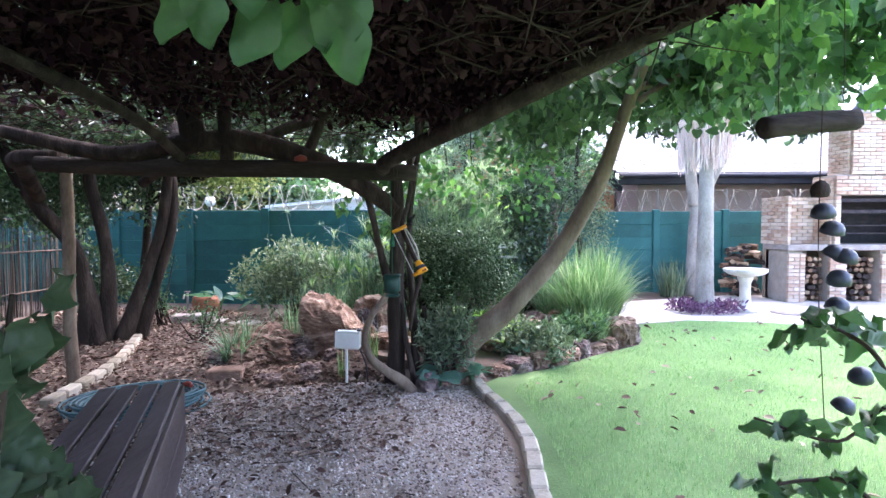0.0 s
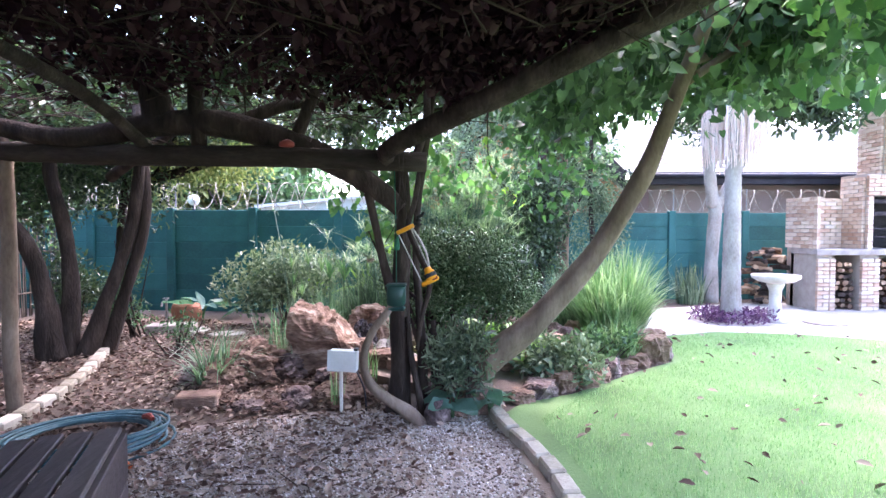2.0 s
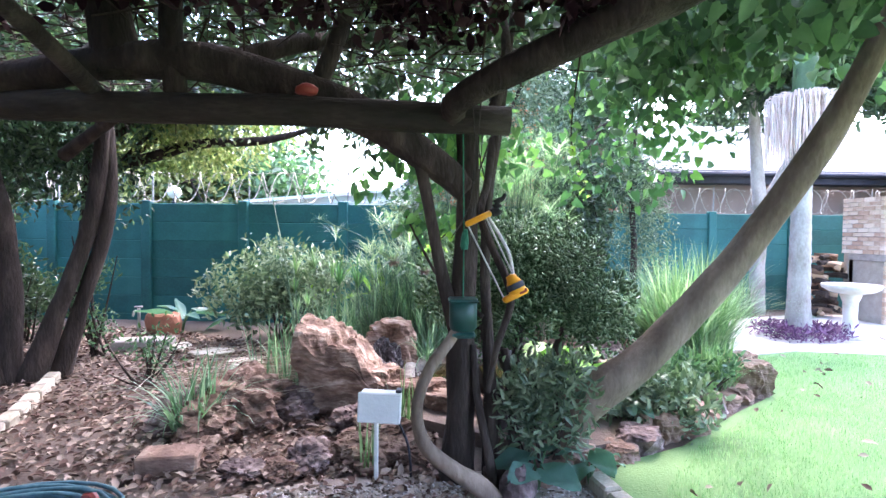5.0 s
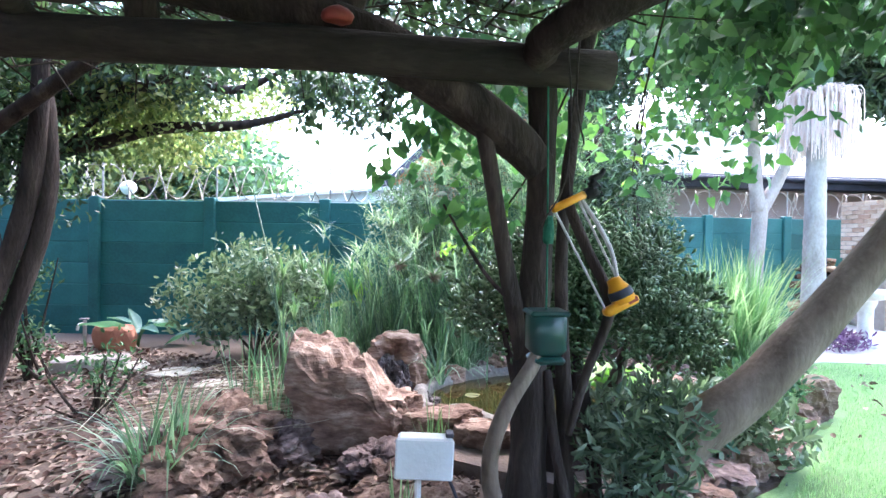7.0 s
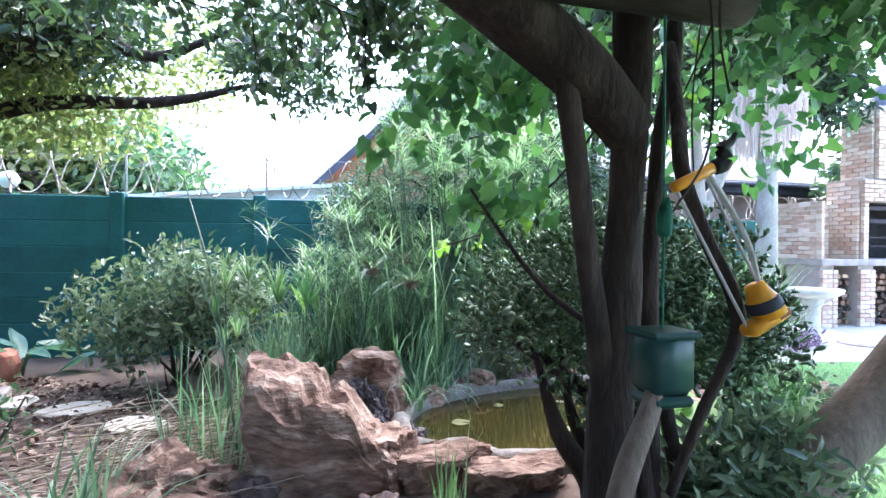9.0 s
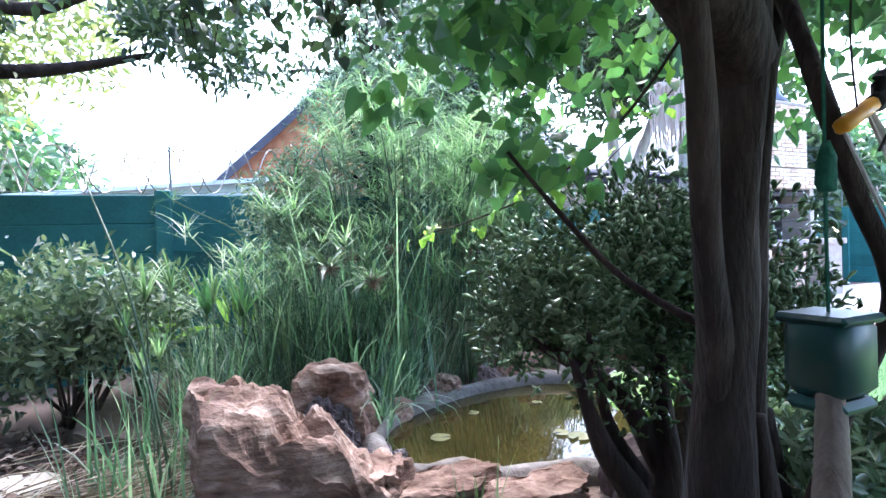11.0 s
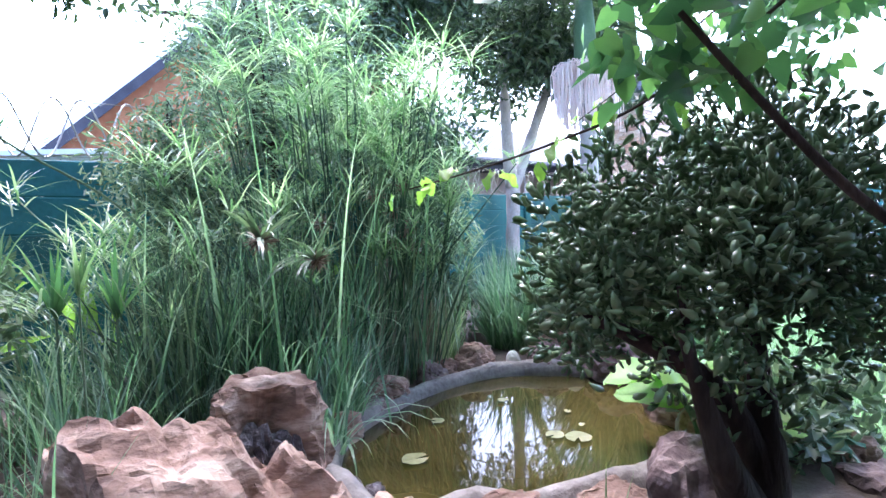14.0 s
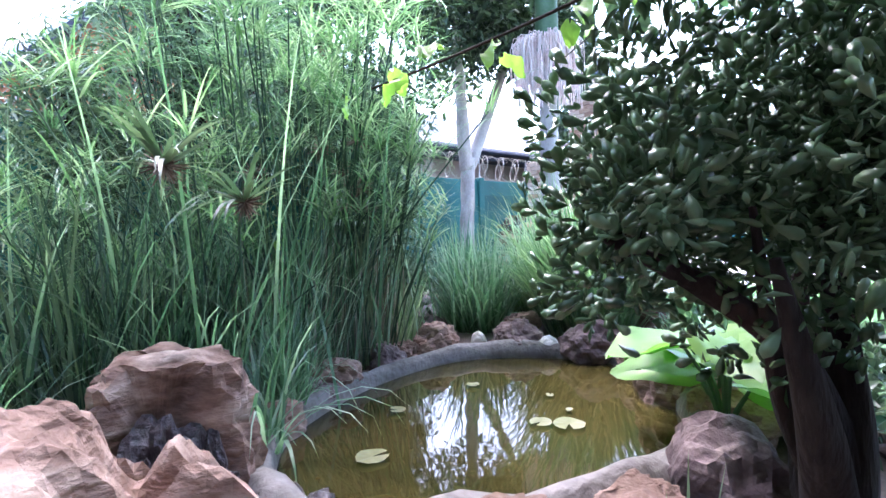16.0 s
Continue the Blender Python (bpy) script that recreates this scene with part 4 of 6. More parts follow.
part("stem", tube([(-0.45, 5.0, 0.85), (-0.5, 4.97, 1.05), (-0.55, 4.94, 1.25), (-0.61, 4.9, 1.55), (-0.66, 4.88, 1.8), (-0.68, 4.87, 1.95)], [0.045, 0.04, 0.034, 0.031, 0.031, 0.03], 10, 7, 0.14), M_BARK, old_tree, smooth=True)
part("stem", tube([(-0.36, 4.96, 0.8), (-0.33, 4.93, 0.5), (-0.28, 4.9, 0.25), (-0.22, 4.88, -0.04)], [0.02, 0.022, 0.024, 0.03], 10, 6, 0.12), M_BARK, old_tree, smooth=True)
part("stem", tube([(-0.16, 5.08, 0.75), (-0.12, 5.04, 0.4), (-0.1, 5.0, -0.04)], [0.026, 0.03, 0.035], 10, 6, 0.12), M_BARK, old_tree, smooth=True)
limbs(old_tree, [
    ([(-0.26, 4.96, 1.95), (-0.3, 4.86, 1.7), (-0.34, 4.79, 1.52), (-0.27, 4.77, 1.33), (-0.2, 4.75, 1.18), (-0.18, 4.76, 1.05), (-0.24, 4.82, 0.82), (-0.28, 4.9, 0.55)], [0.024, 0.022, 0.022, 0.021, 0.021, 0.02, 0.018, 0.015]),
    ([(-0.3, 4.8, 1.98), (-0.2, 4.9, 2.4), (-0.25, 5.1, 2.9)], [0.035, 0.03, 0.02]),
    ([(-0.41, 4.94, 1.66), (-0.52, 4.92, 1.76), (-0.75, 4.88, 1.92), (-1.15, 4.86, 2.13), (-1.75, 4.85, 2.3), (-2.3, 4.85, 2.3), (-3.0, 4.8, 2.2), (-4.2, 4.7, 2.45)], [0.075, 0.085, 0.092, 0.1, 0.1, 0.09, 0.075, 0.05]),
    ([(-0.5, 4.72, 2.02), (-0.42, 4.53, 2.09), (0.23, 4.13, 2.33), (0.88, 3.73, 2.57), (1.53, 3.32, 2.81), (2.5, 2.72, 3.17)], [0.06, 0.07, 0.078, 0.075, 0.065, 0.05]),
    ([(-1.25, 4.85, 2.1), (-1.1, 4.9, 2.5), (-0.95, 5.0, 3.0)], [0.05, 0.045, 0.03]),
    ([(-2.25, 4.88, 2.25), (-2.3, 4.85, 2.6), (-2.28, 4.7, 3.1)], [0.12, 0.11, 0.09]),
    ([(-1.95, 4.85, 2.12), (-1.95, 4.8, 2.5), (-1.9, 4.7, 3.0)], [0.06, 0.058, 0.05]),
    ([(-1.75, 4.85, 2.28), (-1.3, 5.2, 2.55), (-0.6, 5.9, 2.8), (0.3, 6.6, 3.0)], [0.06, 0.05, 0.04, 0.025]),
    ([(-2.4, 4.85, 2.3), (-2.9, 5.7, 2.65), (-3.4, 6.6, 2.9)], [0.06, 0.05, 0.03]),
    ([(0.23, 4.13, 2.33), (0.4, 4.9, 2.6), (0.9, 5.6, 2.9)], [0.045, 0.035, 0.02]),
    ([(-2.28, 4.7, 3.0), (-1.6, 3.2, 2.9), (-0.6, 1.6, 2.85), (0.4, 0.2, 2.9)], [0.08, 0.07, 0.06, 0.04]),
    ([(-2.3, 4.7, 2.8), (-3.2, 3.0, 2.85), (-3.6, 1.0, 2.9)], [0.08, 0.06, 0.04])])


def canopy(n, rect, z0, z1, size, slope=0.0):
    """Leaves in an uneven layer over a stretch of ground, thicker in patches."""
    x = rng.uniform(rect[0], rect[1], n * 2)
    y = rng.uniform(rect[2], rect[3], n * 2)
    keep = np.array([noise.noise(Vector((a * 1.1, b * 1.1, 3))) > -0.75 for a, b in zip(x, y)])
    x, y = x[keep][:n], y[keep][:n]
    k = len(x)
    bumpy = np.array([0.22 * noise.noise(Vector((a * 0.9, b * 0.9, 0))) for a, b in zip(x, y)])
    z = z0 + bumpy + (z1 - z0) * rng.random(k) ** 1.3 + slope * np.abs(x)
    return np.stack([x, y, z], 1)


# Stretched unseen to the left and behind the start to block light.
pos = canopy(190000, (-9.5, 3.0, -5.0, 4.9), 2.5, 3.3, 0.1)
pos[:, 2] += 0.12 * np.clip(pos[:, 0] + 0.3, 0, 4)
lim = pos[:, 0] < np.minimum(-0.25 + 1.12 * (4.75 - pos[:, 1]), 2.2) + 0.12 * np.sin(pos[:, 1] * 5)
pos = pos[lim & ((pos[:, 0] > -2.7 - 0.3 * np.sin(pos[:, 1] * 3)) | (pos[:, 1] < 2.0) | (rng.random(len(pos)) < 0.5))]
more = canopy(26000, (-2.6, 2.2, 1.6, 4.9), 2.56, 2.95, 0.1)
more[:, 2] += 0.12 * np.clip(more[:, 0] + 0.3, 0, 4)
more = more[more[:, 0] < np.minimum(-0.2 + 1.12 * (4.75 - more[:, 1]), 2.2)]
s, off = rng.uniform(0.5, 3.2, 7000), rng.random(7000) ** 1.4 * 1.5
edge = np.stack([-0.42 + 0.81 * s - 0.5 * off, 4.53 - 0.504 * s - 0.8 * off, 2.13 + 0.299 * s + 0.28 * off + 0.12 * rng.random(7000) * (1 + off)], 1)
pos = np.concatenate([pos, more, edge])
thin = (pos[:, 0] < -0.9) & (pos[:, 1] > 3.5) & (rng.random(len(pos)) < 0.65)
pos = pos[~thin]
part("crown_underside", leaf_cloud(pos, rand_dirs(len(pos)), rand_dirs(len(pos), 1.0), rng.uniform(0.05, 0.11, len(pos)), 0.6), M_SHADECANOPY, old_tree, "dense dry brown underside of the canopy, shade put into its colour", kind="stuff")
pos = canopy(46000, (-9.0, 0.9, 4.4, 7.8), 2.6, 3.6, 0.1)
pos = pos[(pos[:, 0] > -2.6) | (rng.random(len(pos)) < 0.32)]
pos = pos[(pos[:, 0] < 0.9 - 0.35 * (pos[:, 1] - 4.4)) & (rng.random(len(pos)) < np.clip(1.4 - 0.3 * (pos[:, 1] - 4.4), 0.2, 1))]
part("crown", leaf_cloud(pos, rand_dirs(len(pos), -0.3), rand_dirs(len(pos), 1.5), rng.uniform(0.06, 0.11, len(pos)), 0.5), M_LEAF_DARK, old_tree, "dark green leaves", kind="stuff")
# Upper leaf layer added to keep sky light off the underside.
pos = canopy(26000, (-10.0, 2.6, -7.0, 4.8), 3.35, 3.8, 0.1)
pos = pos[(pos[:, 0] > -2.9) | (pos[:, 1] < 1.8) | (rng.random(len(pos)) < 0.2)]
pos = pos[pos[:, 0] < np.minimum(-0.2 + 1.12 * (4.75 - pos[:, 1]), 2.3)]
part("crown", leaf_cloud(pos, rand_dirs(len(pos)) * [1, 1, 0.4], rand_dirs(len(pos), 2.5), rng.uniform(0.14, 0.24, len(pos)), 0.65), M_LEAF_DARK, old_tree, "dark green leaves on top, added to block sky light", kind="stuff")
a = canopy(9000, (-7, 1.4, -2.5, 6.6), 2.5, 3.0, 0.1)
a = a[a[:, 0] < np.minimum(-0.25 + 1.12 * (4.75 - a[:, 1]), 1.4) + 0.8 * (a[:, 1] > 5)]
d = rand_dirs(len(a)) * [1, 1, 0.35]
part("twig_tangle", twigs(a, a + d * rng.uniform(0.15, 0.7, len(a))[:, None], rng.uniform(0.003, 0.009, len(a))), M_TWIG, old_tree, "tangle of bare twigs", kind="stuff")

vine = thing("vine_stem", (-0.6, 4.75, 0), "bare looping vine stem at the foot of the trunks", "vine")
part("stem", tube([(-0.42, 4.78, 1.02), (-0.48, 4.72, 0.9), (-0.6, 4.66, 0.74), (-0.66, 4.64, 0.55), (-0.62, 4.64, 0.36), (-0.47, 4.66, 0.22), (-0.34, 4.7, 0.12), (-0.22, 4.76, -0.03)], [0.022, 0.028, 0.03, 0.03, 0.035, 0.04, 0.05, 0.055], 10, 7, 0.12), M_BARK_PALE, vine, smooth=True)
put_rock((-0.12, 4.8, -0.02), (0.24, 0.2, 0.2), 141, M_ROCK_DARK, "rounded grey stone at the foot of the tree", 3, 0.2, group="stones at the tree")

# ---- leaning tree with heart-shaped leaves ----
lean = thing("leaning_tree", (0.45, 5.45, 0), "leaning tree with smooth brown trunk and heart-shaped leaves", "tree")
part("trunk", tube([(0.26, 5.12, -0.05), (0.22, 5.08, 0.28), (0.34, 5.03, 0.48), (0.62, 5.0, 0.7), (0.9, 4.97, 1.01), (1.18, 4.9, 1.4), (1.42, 4.72, 1.9), (1.56, 4.5, 2.43), (1.8, 4.2, 3.3)], [0.12, 0.118, 0.112, 0.105, 0.094, 0.082, 0.07, 0.058, 0.04], 16, 7, 0.08), M_BARK_PALE, lean, "smooth brown leaning trunk", smooth=True)
limbs(lean, [([(1.58, 4.47, 2.5), (2.3, 4.4, 2.95), (2.9, 3.9, 3.1)], [0.03, 0.024, 0.015]), ([(1.62, 4.42, 2.65), (2.8, 5.6, 3.2), (3.8, 5.8, 3.4)], [0.04, 0.03, 0.02])], M_BARK_PALE)


def hearts(n, centre, radii, count, size, seed, length=(0.07, 0.12)):
    c, r = scatter_clumps(count, centre, radii, size, seed)
    p, d = clumps(n, c, r, 0.3)
    keep = (p[:, 0] > -0.05 + 1.12 * (4.75 - p[:, 1])) | (p[:, 1] > 4.9)
    p, d = p[keep], d[keep]
    n = len(p)
    ax = rand_dirs(n, -1.1) + 0.3 * d
    return leaf_cloud(p, ax, d + rand_dirs(n, 0.6), rng.uniform(*length, n), 0.75, 0.1, heart=True)


part("crown", hearts(5200, (1.9, 4.7, 3.05), (1.5, 1.4, 0.5), 34, 0.42, 11), M_LEAF_MID, lean, "heart-shaped leaves", kind="stuff")
part("crown", hearts(3200, (2.7, 3.2, 3.0), (1.3, 1.3, 0.55), 26, 0.4, 12), M_LEAF_BRIGHT, lean, kind="stuff")
part("crown", hearts(1500, (0.75, 5.6, 2.8), (0.9, 0.8, 0.35), 20, 0.33, 13), M_LEAF_MID, lean, kind="stuff")
part("crown", hearts(280, (0.6, 5.7, 2.05), (0.85, 0.6, 0.3), 26, 0.24, 15, (0.055, 0.09)), M_LEAF_BRIGHT, lean, kind="stuff")
part("crown", hearts(230, (-0.8, 5.65, 1.97), (0.42, 0.3, 0.3), 40, 0.14, 16, (0.06, 0.1)), M_LEAF_BRIGHT, lean, kind="stuff")
part("crown", hearts(150, (-0.35, 5.75, 2.15), (0.5, 0.4, 0.25), 30, 0.18, 17, (0.07, 0.11)), M_LEAF_BRIGHT, lean, kind="stuff")
limbs(lean, [([(-0.3, 5.0, 0.95), (-0.45, 5.14, 1.06), (-0.56, 5.24, 1.17), (-0.66, 5.35, 1.34), (-0.76, 5.46, 1.53)], [0.014, 0.012, 0.01, 0.008, 0.006])])
part("crown", hearts(90, (-0.62, 5.5, 1.5), (0.28, 0.22, 0.1), 14, 0.09, 18, (0.06, 0.09)), M_LEAF_BRIGHT, lean, kind="stuff")
part("crown", hearts(3600, (3.2, 6.0, 3.6), (1.7, 1.6, 0.8), 26, 0.5, 14), M_LEAF_MID, lean, kind="stuff")

# ---- trees at the back, right ----
pale_tree = thing("pale_trunk_tree", (5.5, 11.55, 0), "forked tree with pale grey trunk against the wall", "tree")
part("trunk", tube([(5.45, 11.55, -0.05), (5.45, 11.55, 0.8), (5.5, 11.55, 1.6), (5.52, 11.55, 2.15)], [0.15, 0.13, 0.125, 0.125], 14, 6, 0.08), M_BARK_GREY, pale_tree, "pale grey trunk", smooth=True)
limbs(pale_tree, [([(5.48, 11.55, 1.95), (5.36, 11.5, 2.6), (5.22, 11.4, 3.5), (4.9, 11.2, 4.8)], [0.12, 0.11, 0.09, 0.05]), ([(5.53, 11.55, 1.95), (5.86, 11.5, 2.6), (6.25, 11.4, 3.5), (6.7, 11.2, 4.6)], [0.11, 0.1, 0.09, 0.05])], M_BARK_GREY)


def crown(parent, n, centre, radii, count, size, seed, material, length=(0.08, 0.14), width=0.45, name="crown", label="", droop=-0.3):
    c, r = scatter_clumps(count, centre, radii, size, seed)
    p, d = clumps(n, c, r, 0.35)
    part(name, leaf_cloud(p, rand_dirs(n, droop) + 0.6 * d, d + rand_dirs(n, 0.5), rng.uniform(*length, n), width), material, parent, label, kind="stuff")


crown(pale_tree, 9000, (5.7, 11.2, 4.6), (1.7, 1.2, 1.0), 30, 0.55, 21, M_LEAF_DARK, (0.12, 0.2), 0.35, label="dark drooping leaves")
crown(pale_tree, 3200, (7.0, 10.6, 4.0), (0.7, 0.5, 0.6), 12, 0.36, 22, M_LEAF_DARK, (0.12, 0.2), 0.35)
palm = thing("palm", (4.63, 9.31, 0), "slim grey ringed palm with hanging pink flower stalks", "palm")
prof = []
for k in range(60):
    z = k * 0.075
    prof.append((0.145 - 0.012 * z + (0.006 if k % 2 else 0) + 0.08 * math.exp(-z * 5), z))
part("trunk", lathe(prof, (4.63, 9.31, -0.03), 18), M_BARK_GREY, palm, "grey ringed trunk", smooth=True)
part("crownshaft", lathe([(0.13, 3.25), (0.16, 3.4), (0.15, 3.9), (0.09, 4.6)], (4.63, 9.31, 0.0), 16), M_LEAF_MID, palm, "green crownshaft", smooth=True)
st = []
for k in range(360):
    a = rng.random() * 6.283
    r1 = rng.uniform(0.14, 0.46)
    p = np.array([4.63 + 0.14 * math.cos(a), 9.31 + 0.14 * math.sin(a), 3.28 + 0.1 * rng.random()])
    q = np.array([4.63 + r1 * math.cos(a), 9.31 + r1 * math.sin(a), 3.42 - 0.25 * r1 + 0.1 * rng.random()])
    e = q + [0.05 * rng.normal(), 0.05 * rng.normal(), -rng.uniform(0.5, 0.95)]
    C = curve([p, q, (q * 0.5 + e * 0.5) + [0.02 * math.cos(a), 0.02 * math.sin(a), 0.06], e], 3)
    st.append((C[:-1], C[1:]))
part("flower_skirt", twigs(np.concatenate([s[0] for s in st]), np.concatenate([s[1] for s in st]), 0.008), M_PINKSTALK, palm, "hanging skirt of pale pink flower stalks", kind="stuff")
for k in range(11):
    a = k * 2.4
    reach = 1.7 + 0.4 * rng.random()
    C = curve([(4.63, 9.31, 4.3), (4.63 + 0.4 * reach * math.cos(a), 9.31 + 0.4 * reach * math.sin(a), 5.2), (4.63 + reach * math.cos(a), 9.31 + reach * math.sin(a), 4.9), (4.63 + 1.25 * reach * math.cos(a), 9.31 + 1.25 * reach * math.sin(a), 4.2)], 16)
    fr = part("frond", tube(C, [0.025, 0.006], 5, 1, 0), M_LEAF_MID, palm)
    pr = np.repeat(C[6:], 2, 0)
    sgn = np.tile([1, -1], len(C) - 6)[:, None]
    side = np.array([-math.sin(a), math.cos(a), 0])
    part("leaflet_fringe", leaf_cloud(pr, side * sgn + [0, 0, -0.5] + 0.4 * np.array([math.cos(a), math.sin(a), 0]), np.tile([0, 0, 1.0], (len(pr), 1)), 0.5, 0.1), M_LEAF_DARK, fr, kind="stuff")
gc_n = 900
ang, rad = rng.random(gc_n) * 6.283, 0.18 + 0.45 * rng.random(gc_n) ** 0.8
p = np.stack([4.6 + rad * np.cos(ang), 9.2 + 0.8 * rad * np.sin(ang), 0.03 + 0.16 * rng.random(gc_n)], 1)
single("groundcover", leaf_cloud(p, rand_dirs(gc_n, 0.6), rand_dirs(gc_n, 1), rng.uniform(0.06, 0.12, gc_n), 0.3), M_PURPLE, (4.6, 9.2, 0), "purple-leaved groundcover round the palm's foot", "plant", kind="stuff")

# ---- trees and bushes at the back ----


def tree(at, height, r, label, centre, radii, n, count, size, seed, material, length=(0.07, 0.12), width=0.45, lean_by=(0, 0), bark=None, name="tree", cat="tree"):
    t = thing(name, at, label, cat)
    g = np.random.default_rng(seed)
    x, y, z = at
    top = (x + lean_by[0], y + lean_by[1], z + height)
    part("trunk", tube([(x, y, z - 0.05), (x + 0.3 * lean_by[0] + 0.05, y + 0.3 * lean_by[1], z + 0.35 * height), (x + 0.7 * lean_by[0], y + 0.7 * lean_by[1] + 0.05, z + 0.7 * height), top], [r, r * 0.85, r * 0.7, r * 0.4], 10, 6, 0.12), bark or M_BARK, t, smooth=True)
    for k in range(5):
        d = g.normal(size=3) * np.array(radii) * 0.7
        e = np.array(centre) + d
        s = np.array(at) + (np.array(top) - np.array(at)) * g.uniform(0.45, 0.95)
        part("limb", tube([s, (s + e) / 2 + [0, 0, 0.12], e], [r * 0.45, r * 0.3, r * 0.1], 7, 5, 0.1), bark or M_BARK, t, smooth=True)
    crown(t, n, centre, radii, count, size, seed, material, length, width)
    return t


tree((1.5, 9.35, 0.1), 2.6, 0.07, "climber-covered tree with dark glossy leaves", (1.45, 9.35, 1.75), (0.6, 0.45, 1.0), 6500, 30, 0.33, 31, M_LEAF_DARK, (0.07, 0.11))
tree((2.6, 10.3, 0.1), 3.0, 0.06, "slender grey-green shrub by the wall", (2.75, 10.4, 2.0), (0.45, 0.4, 1.3), 4200, 22, 0.3, 32, M_LEAF_SILVER, (0.06, 0.1), 0.25)
tree((0.4, 10.6, 0.0), 4.5, 0.1, "tall airy tree beyond the pond", (0.75, 10.6, 3.7), (1.2, 0.9, 1.5), 9000, 46, 0.5, 33, M_LEAF_SILVER, (0.06, 0.11), 0.35)
tree((2.2, 10.9, 0.0), 5.2, 0.13, "tall dark tree at the back wall", (2.6, 10.9, 4.6), (1.8, 0.9, 1.5), 12000, 50, 0.55, 34, M_LEAF_DARK, (0.09, 0.15), 0.35, bark=M_BARK_PALE)
tree((2.9, 13.4, 0.0), 3.6, 0.12, "leafy street tree beyond the wall", (2.9, 13.4, 3.2), (1.1, 0.9, 1.1), 5000, 26, 0.5, 35, M_LEAF_MID, (0.1, 0.16))
for k, (x, y, h, rad) in enumerate([(-6.6, 19, 4.6, 2.4), (-8.5, 17.5, 5.5, 2.6), (-11, 16.5, 6, 3.0), (-15, 15, 7, 3.2), (-10.5, 21, 8, 3.6), (-18, 10, 7, 3.2)]):
    tree((x, y, 0), h * 0.8, 0.2, "leafy tree beyond the garden wall", (x, y, h * 0.55), (rad, rad * 0.8, h * 0.38), 7000, 40, 0.95, 40 + k, M_LEAF_YELLOW if k % 2 else M_LEAF_MID, (0.22, 0.36), 0.5)
for k, (x, y, h, rad) in enumerate([(11, 22, 7, 2.5), (14.5, 12.5, 4.2, 1.2), (11.2, 12.2, 4.4, 0.9), (18, 4, 7, 3), (15, -6, 7, 3), (-9, -5, 6, 3), (4, -9, 6, 3)]):
    tree((x, y, 0), h * 0.8, 0.2, "leafy garden tree beside the house", (x, y, h * 0.6), (rad, rad * 0.8, h * 0.36), 5000, 30, 0.8, 60 + k, M_LEAF_MID if k % 2 else M_LEAF_DARK, (0.18, 0.3), 0.5)
row_tree = tree((-5.2, 8.9, 0), 3.4, 0.08, "yellow-green tree arching in front of the wall", (-3.9, 8.9, 3.05), (1.8, 1.2, 0.7), 12000, 55, 0.42, 71, M_LEAF_YELLOW, (0.06, 0.1), 0.4, (0.3, 0.0))
limbs(row_tree, [([(-5.0, 8.9, 2.2), (-4.3, 8.8, 2.3), (-3.5, 8.7, 2.5), (-2.6, 8.6, 2.55), (-1.9, 8.6, 2.75)], [0.075, 0.07, 0.06, 0.05, 0.02])])
crown(row_tree, 2500, (-1.6, 8.5, 3.0), (0.7, 0.6, 0.45), 16, 0.25, 72, M_LEAF_DARK, (0.06, 0.1), 0.4)

left_tree = thing("multi_stemmed_tree", (-4.4, 6.9, 0), "multi-stemmed tree with dark twisting trunks", "tree")
for pts, radii in [
        ([(-4.55, 6.75, -0.05), (-4.62, 6.75, 0.7), (-4.75, 6.7, 1.3), (-5.1, 6.5, 1.9), (-5.5, 6.3, 2.9)], [0.17, 0.1, 0.09, 0.085, 0.06]),
        ([(-4.5, 6.9, -0.05), (-4.45, 6.95, 0.8), (-4.55, 7.0, 1.5), (-4.7, 7.0, 2.2), (-4.6, 6.9, 3.2)], [0.14, 0.085, 0.075, 0.07, 0.05]),
        ([(-4.3, 6.95, -0.05), (-4.1, 7.0, 0.6), (-3.85, 7.05, 1.3), (-3.7, 7.05, 2.0), (-3.55, 6.9, 3.1)], [0.13, 0.08, 0.072, 0.068, 0.05]),
        ([(-4.15, 7.1, -0.05), (-3.95, 7.15, 0.7), (-3.7, 7.15, 1.5), (-3.65, 7.1, 2.3), (-3.8, 7.0, 3.2)], [0.1, 0.07, 0.062, 0.058, 0.045])]:
    part("trunk", tube(pts, radii, 12, 7, 0.12), M_BARK, left_tree, "dark twisting trunk", smooth=True)
limbs(left_tree, [([(-5.0, 6.5, 1.9), (-4.7, 5.9, 2.2), (-4.2, 5.2, 2.2), (-3.6, 5.0, 2.2)], [0.09, 0.085, 0.08, 0.07]), ([(-4.0, 7.0, 2.1), (-3.0, 6.6, 2.6), (-2.0, 6.2, 3.0)], [0.06, 0.05, 0.03]), ([(-4.7, 7, 2.3), (-5.5, 7.6, 2.8), (-6.5, 8.2, 3.2)], [0.06, 0.05, 0.03])])
crown(left_tree, 12000, (-5.2, 7.2, 3.3), (2.2, 1.7, 0.7), 50, 0.5, 73, M_LEAF_MID, (0.06, 0.1), 0.45)
crown(left_tree, 5000, (-6.5, 7.5, 2.2), (1.2, 2.0, 0.8), 26, 0.45, 74, M_LEAF_MID, (0.06, 0.1), 0.45)
crown(left_tree, 9000, (-5.6, 8.3, 2.4), (1.6, 0.8, 0.8), 36, 0.42, 75, M_LEAF_DARK, (0.06, 0.1), 0.45)
# Extra dense leaves added to shade the left side.
crown(left_tree, 6500, (-5.8, 6.6, 3.5), (2.4, 1.6, 0.5), 50, 0.5, 76, M_LEAF_DARK, (0.09, 0.15), 0.5)
strands = []
